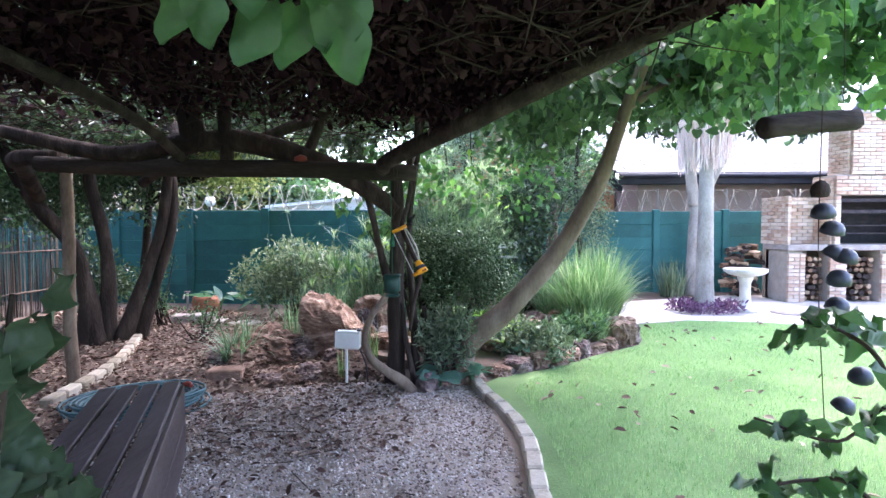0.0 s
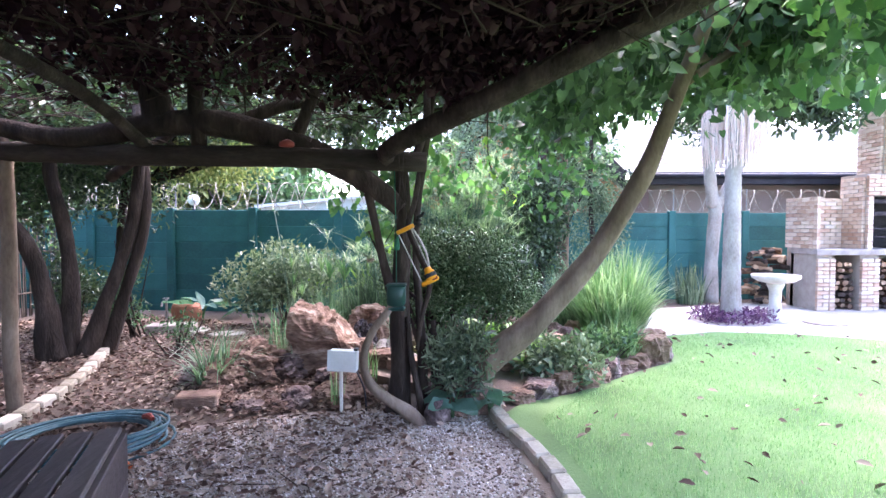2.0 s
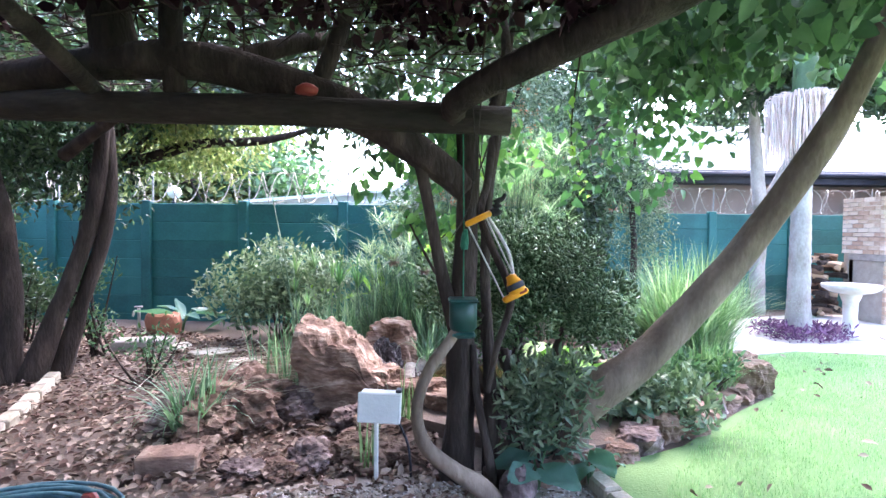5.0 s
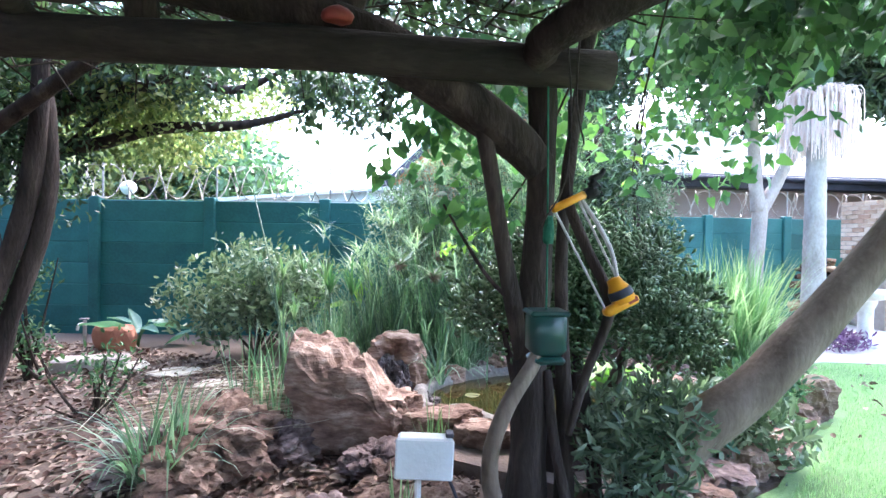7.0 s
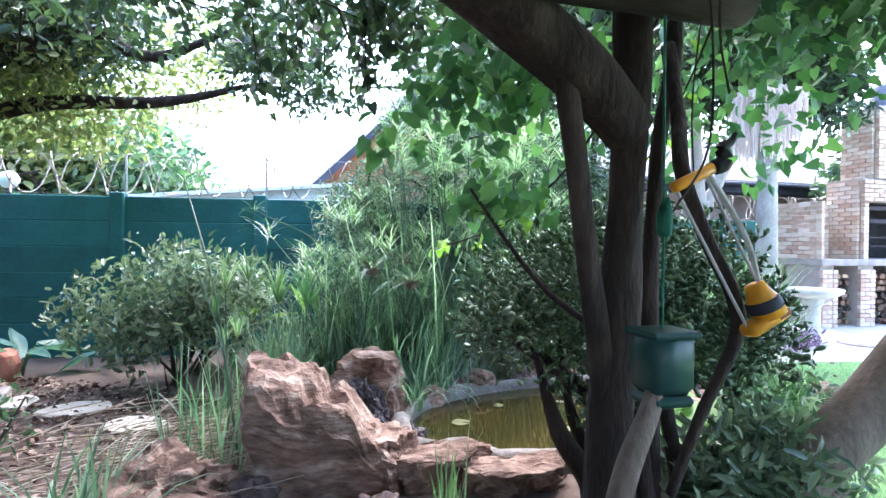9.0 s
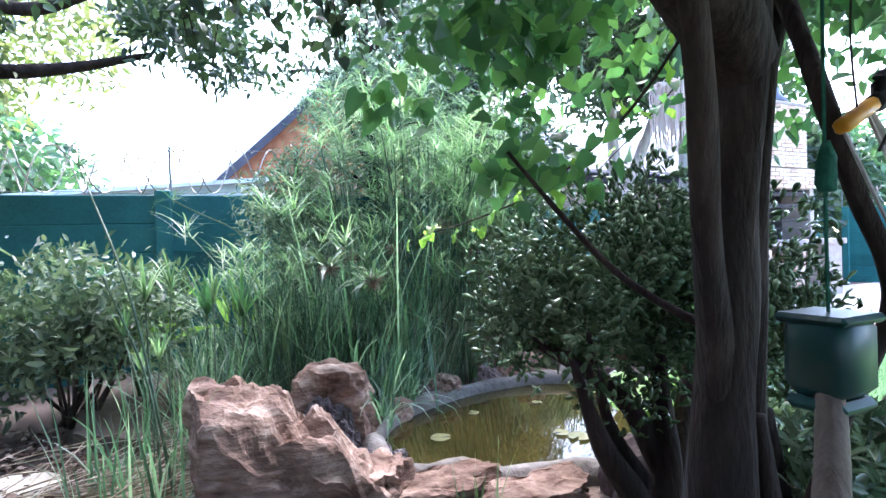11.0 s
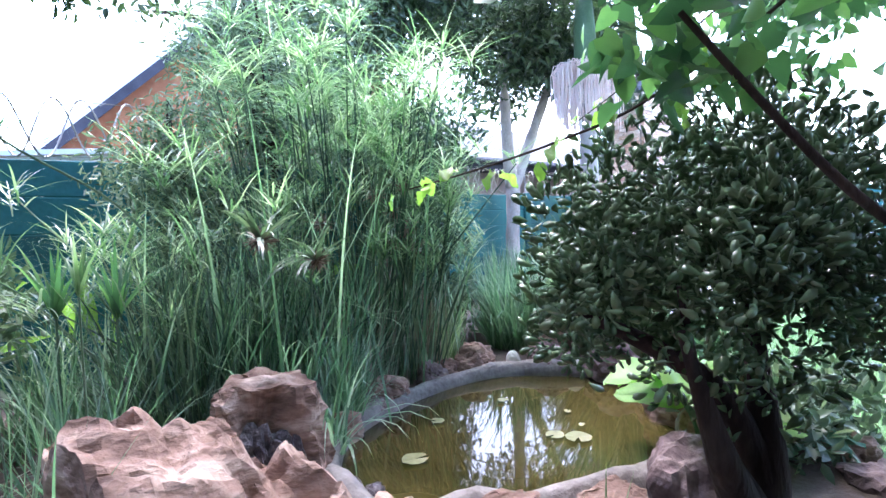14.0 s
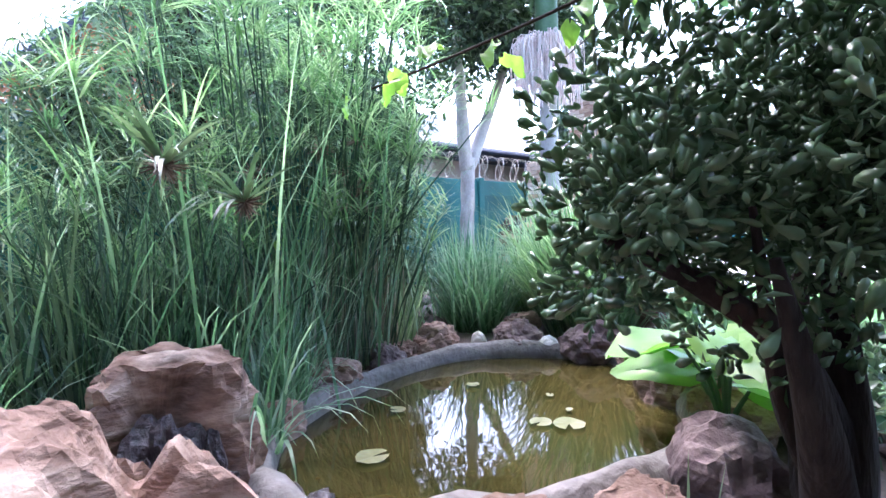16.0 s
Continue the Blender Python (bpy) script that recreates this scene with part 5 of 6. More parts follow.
for k in range(15):
    x, y = rng.uniform(-1.75, -0.75), rng.uniform(6.0, 6.7)
    top = np.array([x, y, 2.75])
    end = np.array([x + rng.normal() * 0.1, y + rng.normal() * 0.1, rng.uniform(1.95, 2.4)])
    strands.append(curve([top, (top + end) / 2 + [rng.normal() * 0.05, 0, 0], end], 6))
part("shoot_mass", twigs(np.concatenate([s[:-1] for s in strands]), np.concatenate([s[1:] for s in strands]), 0.004), M_TWIG, old_tree, "thin hanging shoots", kind="stuff")
p = np.concatenate(strands)
p = np.repeat(p, 2, 0) + rng.normal(size=(2 * len(p), 3)) * 0.04
part("hanging_foliage", leaf_cloud(p, rand_dirs(len(p), -1.2), rand_dirs(len(p), 0.4), rng.uniform(0.05, 0.085, len(p)), 0.75, 0.1, heart=True), M_LEAF_DARK, old_tree, kind="stuff")
limbs(row_tree, [([(-4.9, 8.9, 2.5), (-4.0, 8.4, 2.75), (-3.42, 8.2, 2.82), (-2.96, 8.2, 2.95), (-2.75, 8.15, 2.82), (-2.47, 8.1, 2.8), (-2.0, 8.0, 3.0)], [0.07, 0.06, 0.055, 0.05, 0.045, 0.04, 0.015])])
crown(row_tree, 6500, (-3.5, 8.3, 3.05), (1.3, 0.6, 0.4), 40, 0.28, 78, M_LEAF_DARK, (0.06, 0.1), 0.4)
# Hedge added to keep light from the left out of the garden.
hedge = thing("hedge", (-9.0, 5.0, 0), "tall dark hedge added behind the reed fence to block side light", "hedge")
for k in range(7):
    part("trunk", tube([(-9.0, -3.5 + 2.2 * k, -0.05), (-9.05, -3.45 + 2.2 * k, 1.2), (-9.0, -3.5 + 2.2 * k, 2.6)], [0.07, 0.05, 0.03], 8, 4, 0.1), M_BARK, hedge)
crown(hedge, 22000, (-9.0, 3.5, 2.2), (0.7, 7.5, 2.0), 120, 0.75, 77, M_LEAF_DARK, (0.14, 0.24), 0.5)
# ---- reed screen ----
reed = thing("reed_fence", (-7.2, 8.0, 0), "dry reed screen fence in deep shade", "fence")
yy = np.arange(2.0, 11.0, 0.022)
a = np.stack([-7.2 + 0.02 * rng.normal(size=len(yy)), yy + 0.006 * rng.normal(size=len(yy)), np.zeros(len(yy))], 1)
b = a + np.stack([0.02 * rng.normal(size=len(yy)), 0.02 * rng.normal(size=len(yy)), 1.85 + 0.12 * rng.random(len(yy))], 1)
part("reed_mat", twigs(a, b, rng.uniform(0.007, 0.012, len(yy))), M_BAMBOO, reed, kind="stuff")
for z in (0.4, 1.1, 1.65):
    part("rail", tube([(-7.17, 2, z), (-7.17, 6, z + 0.02), (-7.17, 11, z)], [0.02, 0.02], 6, 3, 0), M_BAMBOO, reed)

tree((-0.72, 9.4, 0.05), 2.2, 0.04, "grey-green feathery bush behind the papyrus", (-0.7, 9.3, 1.55), (0.45, 0.3, 0.85), 6000, 40, 0.26, 37, M_LEAF_SILVER, (0.05, 0.085), 0.25)
tree((0.2, 9.65, 0.1), 2.6, 0.05, "grey-green feathery bush behind the papyrus", (0.25, 9.6, 2.3), (0.95, 0.4, 1.3), 9000, 44, 0.34, 36, M_LEAF_SILVER, (0.05, 0.09), 0.25)
# ---- shrubs and plants ----


def shrub(name, at, centre, radii, n, count, size, seed, material, label, length, width=0.4, stems=9, bark=None):
    t = thing(name, at, label, "shrub")
    g = np.random.default_rng(seed)
    for k in range(stems):
        e = np.array(centre) + g.normal(size=3) * np.array(radii) * 0.5
        s = np.array(at) + [g.normal() * 0.06, g.normal() * 0.06, -0.03]
        part("stem", tube([s, (s * 0.6 + e * 0.4) + [0, 0, -0.05], e], [0.018, 0.012, 0.005], 6, 4, 0.1), bark or M_BARK, t)
    crown(t, n, centre, radii, count, size, seed, material, length, width, "foliage", droop=0.3)
    return t


shrub("grey_green_shrub", (-2.5, 8.75, 0), (-2.5, 8.75, 0.68), (0.88, 0.65, 0.44), 4600, 52, 0.26, 81, M_LEAF_SILVER, "rounded grey-green shrub against the wall", (0.065, 0.115), 0.36, 14)
shrub("sapling_shrub", (-4.3, 8.0, 0), (-4.35, 7.9, 0.8), (0.25, 0.3, 0.6), 700, 14, 0.16, 82, M_LEAF_MID, "thin leafy saplings beside the path", (0.05, 0.08))
shrub("sapling_shrub", (-3.2, 6.9, 0), (-3.2, 6.9, 0.35), (0.4, 0.35, 0.25), 260, 12, 0.12, 83, M_LEAF_MID, "thin leafy saplings beside the path", (0.04, 0.07))
shrub("sapling_shrub", (-5.6, 8.6, 0), (-5.6, 8.6, 0.7), (0.5, 0.5, 0.5), 1600, 18, 0.24, 84, M_LEAF_DARK, "dark leafy undergrowth by the reed fence", (0.06, 0.1))
shrub("sapling_shrub", (-6.3, 6.6, 0), (-6.3, 6.6, 0.45), (0.4, 0.8, 0.4), 1600, 18, 0.22, 85, M_LEAF_DARK, "dark leafy undergrowth by the reed fence", (0.06, 0.1))
jade = thing("jade_bush", (-0.05, 5.62, 0.1), "jade bush with thick brown stems and glossy fleshy leaves", "bush")
for pts, radii in [([(-0.12, 5.6, 0.0), (-0.14, 5.6, 0.25), (-0.3, 5.6, 0.5), (-0.4, 5.65, 0.85)], [0.075, 0.06, 0.04, 0.01]), ([(0.0, 5.62, 0.0), (0.02, 5.6, 0.3), (0.0, 5.6, 0.6), (0.05, 5.65, 1.0)], [0.08, 0.065, 0.04, 0.01]),
                   ([(0.1, 5.68, 0.0), (0.2, 5.7, 0.35), (0.35, 5.75, 0.7), (0.4, 5.8, 1.0)], [0.06, 0.05, 0.03, 0.008]), ([(-0.1, 5.6, 0.3), (-0.2, 5.68, 0.55), (-0.26, 5.72, 0.95)], [0.045, 0.025, 0.008]),
                   ([(0.0, 5.6, 0.35), (-0.12, 5.68, 0.62), (-0.3, 5.8, 0.78), (-0.48, 5.95, 0.9)], [0.05, 0.04, 0.028, 0.01])]:
    part("stem", tube(pts, radii, 12, 6, 0.1), M_BARK, jade, "thick brown stem", smooth=True)
c, r = scatter_clumps(92, (0.08, 5.62, 1.0), (0.72, 0.42, 0.48), 0.15, 91)
c2, r2 = scatter_clumps(34, (-0.36, 5.9, 1.02), (0.3, 0.26, 0.26), 0.11, 92)
c3, r3 = scatter_clumps(22, (0.38, 5.42, 0.92), (0.3, 0.26, 0.38), 0.13, 93)
c, r = np.concatenate([c, c2, c3]), np.concatenate([r, r2, r3])
p, d = clumps(11800, c, r, 0.5)
keep = p[:, 2] > 0.64 + 0.12 * np.sin(p[:, 0] * 9) + 0.2 * np.clip(p[:, 0] * 2.5, 0, 1) * (p[:, 1] > 5.5)
p, d = p[keep], d[keep]
part("foliage", oval_leaves(p, d + rand_dirs(len(p), 0.6), d + rand_dirs(len(p), 0.9), rng.uniform(0.034, 0.06, len(p)), 0.46), M_JADE, jade, "thick glossy leaves", smooth=True, kind="stuff")


def sedge(at, n, spread, length, lean, width, material, label, seed, name="sedge", group="", steps=6, curl=1.0):
    t = thing(name, at, label, "plant", group)
    ang, rad = rng.random(n) * 6.283, spread * rng.random(n) ** 0.5
    root = np.stack([at[0] + rad * np.cos(ang), at[1] + rad * np.sin(ang), np.full(n, at[2] - 0.02)], 1)
    part("tuft", blades(root, ang + rng.normal(size=n) * 1.7, length * rng.uniform(0.35, 1.12, n), lean * rng.uniform(0.15, 1.6, n), width * rng.uniform(0.6, 1.2, n), steps, curl), material, t, kind="stuff")
    return t


sedge((2.05, 7.35, 0.08), 1700, 0.3, 1.25, 0.95, 0.02, M_SEDGE_BRIGHT, "large clump of tall arching green grass by the lawn", 1, "grass_clump")
sedge((2.4, 8.0, 0.08), 700, 0.25, 1.1, 0.9, 0.02, M_SEDGE_BRIGHT, "large clump of tall arching green grass by the lawn", 2, "grass_clump")
sedge((1.9, 6.55, 0.08), 320, 0.15, 0.5, 0.9, 0.016, M_SEDGE_BRIGHT, "striped arching grass tuft behind the stones", 3, "grass_tuft")
sedge((1.75, 8.2, 0.08), 460, 0.22, 0.95, 1.0, 0.02, M_SEDGE, "arching sedge beyond the pond", 4)
sedge((2.2, 8.7, 0.08), 500, 0.3, 1.0, 0.6, 0.014, M_SEDGE, "arching sedge beyond the pond", 4)
sedge((0.9, 8.6, 0.08), 800, 0.4, 0.7, 0.7, 0.013, M_SEDGE_BRIGHT, "arching sedge beyond the pond", 5)
sedge((-0.55, 8.1, 0.08), 620, 0.55, 1.0, 0.9, 0.013, M_SEDGE, "dense dark sedge beside the pond", 6)
sedge((-1.3, 8.5, 0.05), 650, 0.55, 0.9, 0.95, 0.013, M_SEDGE, "dense dark sedge beside the pond", 7)
sedge((4.9, 11.3, 0), 120, 0.25, 0.9, 0.5, 0.03, M_LEAF_SILVER, "spiky grey-green leaves at the wall", 8, "spiky_plant")
sedge((-2.25, 5.75, 0.0), 200, 0.14, 0.68, 1.2, 0.02, M_SEDGE, "drooping strappy leaves over the rock pile", 9, "strappy_plant")
sedge((-0.75, 5.72, 0.05), 26, 0.08, 0.5, 0.3, 0.016, M_SEDGE_BRIGHT, "upright green blades at the pond rim", 10, "strappy_plant")
sedge((-0.95, 5.1, 0.0), 22, 0.06, 0.42, 0.3, 0.014, M_SEDGE_BRIGHT, "upright green blades behind the white box", 10, "strappy_plant")
sedge((-0.35, 7.55, 0.15), 150, 0.1, 0.62, 1.25, 0.01, M_SEDGE, "drooping sedge leaves over the pond edge", 11)
sedge((-1.55, 7.35, 0.05), 130, 0.15, 0.9, 0.9, 0.012, M_SEDGE, "drooping sedge leaves behind the boulder", 12)

sedge((-1.0, 7.95, 0.05), 420, 0.3, 1.3, 0.85, 0.012, M_PAPSTEM, "dense dark sedge beside the pond", 7)
sedge((-0.62, 7.22, 0.15), 60, 0.07, 0.62, 1.5, 0.017, M_SEDGE, "drooping sedge leaves over the pond edge", 11)
sedge((-1.9, 6.5, 0.0), 34, 0.2, 0.85, 0.5, 0.012, M_SEDGE, "thin upright stalks beside the boulder", 13)
sedge((-1.85, 7.1, 0.0), 70, 0.3, 0.9, 0.7, 0.012, M_SEDGE, "loose green blades behind the boulder", 14)


def umbrella_stems(at, spread, n, low, high, lean, heading=None):
    """Bare stems, each with a drooping umbel of strap bracts at its tip."""
    ang, rad = rng.random(n) * 6.283, rng.random(n) ** 0.5
    base = np.stack([at[0] + spread[0] * rad * np.cos(ang), at[1] + spread[1] * rad * np.sin(ang), np.full(n, at[2] - 0.03)], 1)
    hd = ang + rng.normal(size=n) * 0.7 if heading is None else heading + rng.normal(size=n) * 0.5
    ht = rng.uniform(low, high, n)
    ln_ = np.abs(rng.normal(size=n)) * lean + 0.03 if heading is None else lean * rng.uniform(0.6, 1.3, n)
    tip = base + np.stack([np.cos(hd) * ht * np.sin(ln_), np.sin(hd) * ht * np.sin(ln_), ht * np.cos(ln_)], 1)
    mid = (base + tip) / 2 + [0, 0, 0.05] + rng.normal(size=(n, 3)) * 0.02
    return base, mid, tip


papyrus = thing("umbrella_papyrus", (0.1, 8.35, 0.08), "tall stand of umbrella papyrus behind the pond", "papyrus")
groups = [umbrella_stems((-0.7, 8.35, 0.06), (0.42, 0.35), 44, 0.6, 1.3, 0.5), umbrella_stems((0.1, 8.4, 0.08), (0.62, 0.45), 84, 1.3, 2.4, 0.24), umbrella_stems((0.3, 8.3, 0.08), (0.4, 0.3), 46, 1.7, 2.6, 0.12),
          umbrella_stems((-0.3, 8.3, 0.08), (0.6, 0.4), 34, 1.0, 1.7, 0.7, 3.0), umbrella_stems((0.3, 8.2, 0.08), (0.5, 0.3), 14, 1.0, 1.7, 0.5, -0.3), umbrella_stems((0.25, 8.0, 0.08), (0.45, 0.15), 26, 0.8, 1.7, 0.3, -1.4)]
base, mid, tip = [np.concatenate([g[i] for g in groups]) for i in range(3)]
part("stem_mass", twigs(np.concatenate([base, mid]), np.concatenate([mid, tip]), 0.0065), M_PAPSTEM, papyrus, "slim dark green stems", kind="stuff")
nb = 24
pr = np.repeat(tip, nb, 0)
pr = pr + rng.normal(size=pr.shape) * [0.012, 0.012, 0.03]
part("umbel_mass", blades(pr, rng.random(len(pr)) * 6.283, rng.uniform(0.16, 0.4, len(pr)), rng.uniform(1.9, 3.6, len(pr)), 0.009 * rng.uniform(0.6, 1.4, len(pr)), 7, 0.28), M_SEDGE_BRIGHT, papyrus, "drooping green umbels", kind="stuff")
nx_ = 190
root = np.stack([rng.normal(-0.15, 0.5, nx_), rng.normal(8.2, 0.28, nx_), np.full(nx_, 0.05)], 1)
part("stalk_mass", blades(root, rng.random(nx_) * 6.283, rng.uniform(0.9, 1.9, nx_), rng.uniform(0.3, 1.0, nx_), 0.016, 7, 0.7), M_SEDGE, papyrus, "long crossing blades", kind="stuff")
dry = np.stack([rng.uniform(-0.6, 0.6, 9), rng.uniform(7.9, 8.15, 9), rng.uniform(0.95, 1.6, 9)], 1)
part("stem_mass", twigs(dry * [0.8, 1, 0] + [0, 0.06, 0.05], dry, 0.006), M_PAPSTEM, papyrus, kind="stuff")
pr = np.repeat(dry, 90, 0)
part("seed_mass", twigs(pr, pr + rand_dirs(len(pr), 0.1) * rng.uniform(0.04, 0.1, len(pr))[:, None], 0.003), M_SEED, papyrus, "brown seed heads", kind="stuff")
pr = np.repeat(dry, 12, 0)
part("umbel_mass", blades(pr, rng.random(len(pr)) * 6.283, rng.uniform(0.2, 0.4, len(pr)), rng.uniform(2.4, 3.8, len(pr)), 0.018, 7, 0.3), M_LEAF_SILVER, papyrus, "faded drooping bracts", kind="stuff")
nt_ = 440
ang, rad = rng.random(nt_) * 6.283, rng.random(nt_) ** 0.5
root = np.stack([-0.15 + 0.85 * rad * np.cos(ang), 8.3 + 0.45 * rad * np.sin(ang), np.full(nt_, 0.05)], 1)
part("stalk_mass", blades(root, rng.random(nt_) * 6.283, rng.uniform(0.4, 1.45, nt_), np.abs(rng.normal(size=nt_)) * 0.75, 0.011, 6, 0.9), M_SEDGE, papyrus, "long crossing blades", kind="stuff")
nf_ = 60
root = np.stack([rng.uniform(-0.75, 0.75, nf_), rng.uniform(7.92, 8.1, nf_), np.full(nf_, 0.05)], 1)
part("stalk_mass", blades(root, rng.random(nf_) * 6.283, rng.uniform(0.7, 1.5, nf_), rng.uniform(0.2, 1.1, nf_), 0.014, 7, 0.6), M_LEAF_SILVER, papyrus, "pale outer blades", kind="stuff")
nl_ = 330
root = np.stack([rng.uniform(-0.3, 0.8, nl_), rng.uniform(7.95, 8.3, nl_), np.full(nl_, 0.05)], 1)
part("stalk_mass", blades(root, rng.random(nl_) * 6.283, rng.uniform(0.4, 1.0, nl_), np.abs(rng.normal(size=nl_)) * 0.3, 0.01, 4, 0.8), M_STRAW, papyrus, "yellowed old stalks", kind="stuff")
young = thing("young_papyrus", (-1.75, 7.15, 0.0), "few slender papyrus stems standing beside the boulder", "papyrus")
base, mid, tip = umbrella_stems((-1.75, 7.15, 0.0), (0.25, 0.25), 6, 0.6, 1.1, 0.3)
part("stem_mass", twigs(np.concatenate([base, mid]), np.concatenate([mid, tip]), 0.006), M_PAPSTEM, young, "slim green stems", kind="stuff")
pr = np.repeat(tip, 14, 0)
part("umbel_mass", blades(pr, rng.random(len(pr)) * 6.283, rng.uniform(0.14, 0.28, len(pr)), rng.uniform(0.3, 1.1, len(pr)), 0.014, 6, 0.8), M_SEDGE_BRIGHT, young, "fresh green umbels", kind="stuff")
spiky = thing("spiky_papyrus", (-1.59, 7.8, 0.0), "upright bright green umbrella papyrus heads by the boulder", "papyrus")
heads = np.array([(-1.59, 7.8, 0.84), (-1.38, 7.7, 0.82)])
for q in heads:
    part("stem", tube([q * [1, 1, 0] + [0.05, 0.03, -0.02], q * [1, 1, 0.5], q], [0.007, 0.006], 6, 4, 0), M_PAPSTEM, spiky)
    pr = np.repeat(q[None], 20, 0)
    part("umbel", blades(pr, np.arange(20) * 2.4, rng.uniform(0.2, 0.42, 20), rng.uniform(0.1, 1.6, 20), 0.024, 6, 0.5), M_LEAF_BRIGHT, spiky, "stiff bright strap leaves", kind="stuff")
bowed = thing("leaning_papyrus", (-1.75, 6.55, 0.0), "long leaning papyrus stems with dark sparse umbels", "papyrus")
for base_at, bend, head, reach in (((-1.72, 6.6, 0.0), (-1.9, 6.85, 1.0), (-2.17, 7.33, 1.72), 0.2), ((-0.6, 8.2, 0.05), (-1.17, 8.1, 1.2), (-1.75, 7.5, 1.56), 0.16), ((-0.5, 7.9, 0.05), (-0.7, 7.6, 0.9), (-0.95, 7.1, 1.14), 0.34), ((-0.3, 7.9, 0.05), (-0.5, 7.6, 0.85), (-0.66, 7.2, 1.04), 0.34), ((-1.8, 6.7, 0.0), (-1.85, 6.9, 0.6), (-2.05, 7.1, 1.15), 0.18)):
    part("stem", tube([base_at, bend, head], [0.008, 0.005], 6, 8, 0), M_PAPSTEM, bowed)
    dense = reach > 0.3
    k = 26 if dense else 14
    pr = np.repeat(np.array([head]), k, 0)
    part("umbel", blades(pr, rng.random(k) * 6.283, reach * rng.uniform(0.6, 1.2, k), rng.uniform(2.3, 3.9, k), 0.02 if dense else 0.01, 7, 0.3), M_LEAF_SILVER if dense else M_SEDGE, bowed, "drooping strap bracts", kind="stuff")
    if dense:
        pr = np.repeat(np.array([head]), 150, 0)
        part("seed_head", twigs(pr, pr + rand_dirs(150, -0.2) * rng.uniform(0.02, 0.075, 150)[:, None], 0.003), M_SEED, bowed, "brown seed head", kind="stuff")
nd = 420
p = np.stack([np.minimum(rng.normal(-2.1, 0.4, nd), -1.9), rng.normal(6.75, 0.42, nd), 0.05 + 0.2 * rng.random(nd)], 1)
dd = np.stack([rng.normal(1.0, 0.5, nd), rng.normal(0.35, 0.4, nd), rng.normal(0, 0.1, nd)], 1)
single("dry_stalks", twigs(p, p + unit(dd) * rng.uniform(0.2, 0.55, nd)[:, None], 0.004), M_STRAW, (-2.0, 6.75, 0), "heap of cut dry sedge stalks on the ground", "dry stalks", kind="stuff")


def broad_leaf(length, width, heart=0.0, n=9):
    """One broad leaf along y with a sunk midrib and curled edges."""
    V, F = [], []
    for i in range(n + 1):
        f = i / n
        w = width * (math.sin(math.pi * min(1, f * 0.94 + 0.03)) ** 0.7) * (1.15 - 0.55 * f)
        for j, s in enumerate((-1, -0.5, 0, 0.5, 1)):
            V.append((s * w * 0.5, f * length - (heart * length * abs(s) if f < 0.25 else 0), -0.25 * length * f * f + 0.07 * length * abs(s) + 0.012 * math.sin(9 * f + 3 * s)))
    for i in range(n):
        for j in range(4):
            F.append((i * 5 + j, i * 5 + j + 1, i * 5 + j + 6, i * 5 + j + 5))
    return np.array(V), F


def leafy_plant(at, count, length, width, stalk, material, label, seed, heart=0.0, upright=35, name="broad_leaved_plant"):
    t = thing(name, at, label, "plant")
    g = np.random.default_rng(seed)
    me = mesh_of("leaf", *broad_leaf(length, width, heart), material, True)
    for k in range(count):
        a = k * 2.4 + g.random()
        s = stalk * g.uniform(0.5, 1.1)
        o = (at[0] + 0.35 * s * math.cos(a), at[1] + 0.35 * s * math.sin(a), at[2] + s)
        part("stalk", tube([at, (at[0] + 0.12 * s * math.cos(a), at[1] + 0.12 * s * math.sin(a), at[2] + 0.6 * s), o], [0.01, 0.006], 5, 4, 0), M_LEAF_MID, t)
        m = pose(*o, upright * g.uniform(-0.3, 1.2), g.uniform(-25, 25), math.degrees(a) - 90)
        piece("leaf", me, m @ Matrix.Scale(g.uniform(0.7, 1.15), 4), t)
    return t


leafy_plant((-4.05, 9.45, 0), 7, 0.5, 0.17, 0.28, M_BIGLEAF, "plant with long pointed grey-green leaves by the wall", 1, upright=70)
leafy_plant((-3.35, 9.6, 0), 6, 0.5, 0.16, 0.3, M_BIGLEAF, "plant with long pointed grey-green leaves by the wall", 2, upright=70)
leafy_plant((-2.08, 9.0, 0), 9, 0.46, 0.12, 0.72, M_LIMELEAF, "bright lime canna leaves above the shrub", 3, upright=85, name="canna")
leafy_plant((-1.3, 9.4, 0), 7, 0.5, 0.1, 0.55, M_LIMELEAF, "bright lime canna leaves above the shrub", 4, upright=85, name="canna")
leafy_plant((0.0, 4.86, 0.0), 5, 0.19, 0.17, 0.22, M_BIGLEAF, "arum with broad blue-green leaves at the tree's foot", 5, 0.2, 10, "arum")
leafy_plant((0.3, 4.9, 0.03), 6, 0.17, 0.13, 0.2, M_BIGLEAF, "arum with broad blue-green leaves at the tree's foot", 6, 0.2, 10, "arum")
leafy_plant((0.85, 5.75, 0.08), 9, 0.2, 0.14, 0.2, M_BIGLEAF, "soft grey-green leafy plant behind the stones", 7, 0.1, 10)
leafy_plant((1.2, 5.95, 0.08), 9, 0.18, 0.12, 0.18, M_BIGLEAF, "soft grey-green leafy plant behind the stones", 8, 0.1, 10)
leafy_plant((0.46, 5.98, 0.1), 8, 0.26, 0.27, 0.44, M_LOBED, "big lime-green lobed leaves beside the pond", 9, 0.2, 5, "broad_lime_plant")
leafy_plant((0.62, 6.05, 0.1), 5, 0.28, 0.28, 0.42, M_LOBED, "big lime-green lobed leaves beside the pond", 10, 0.2, 5, "broad_lime_plant")
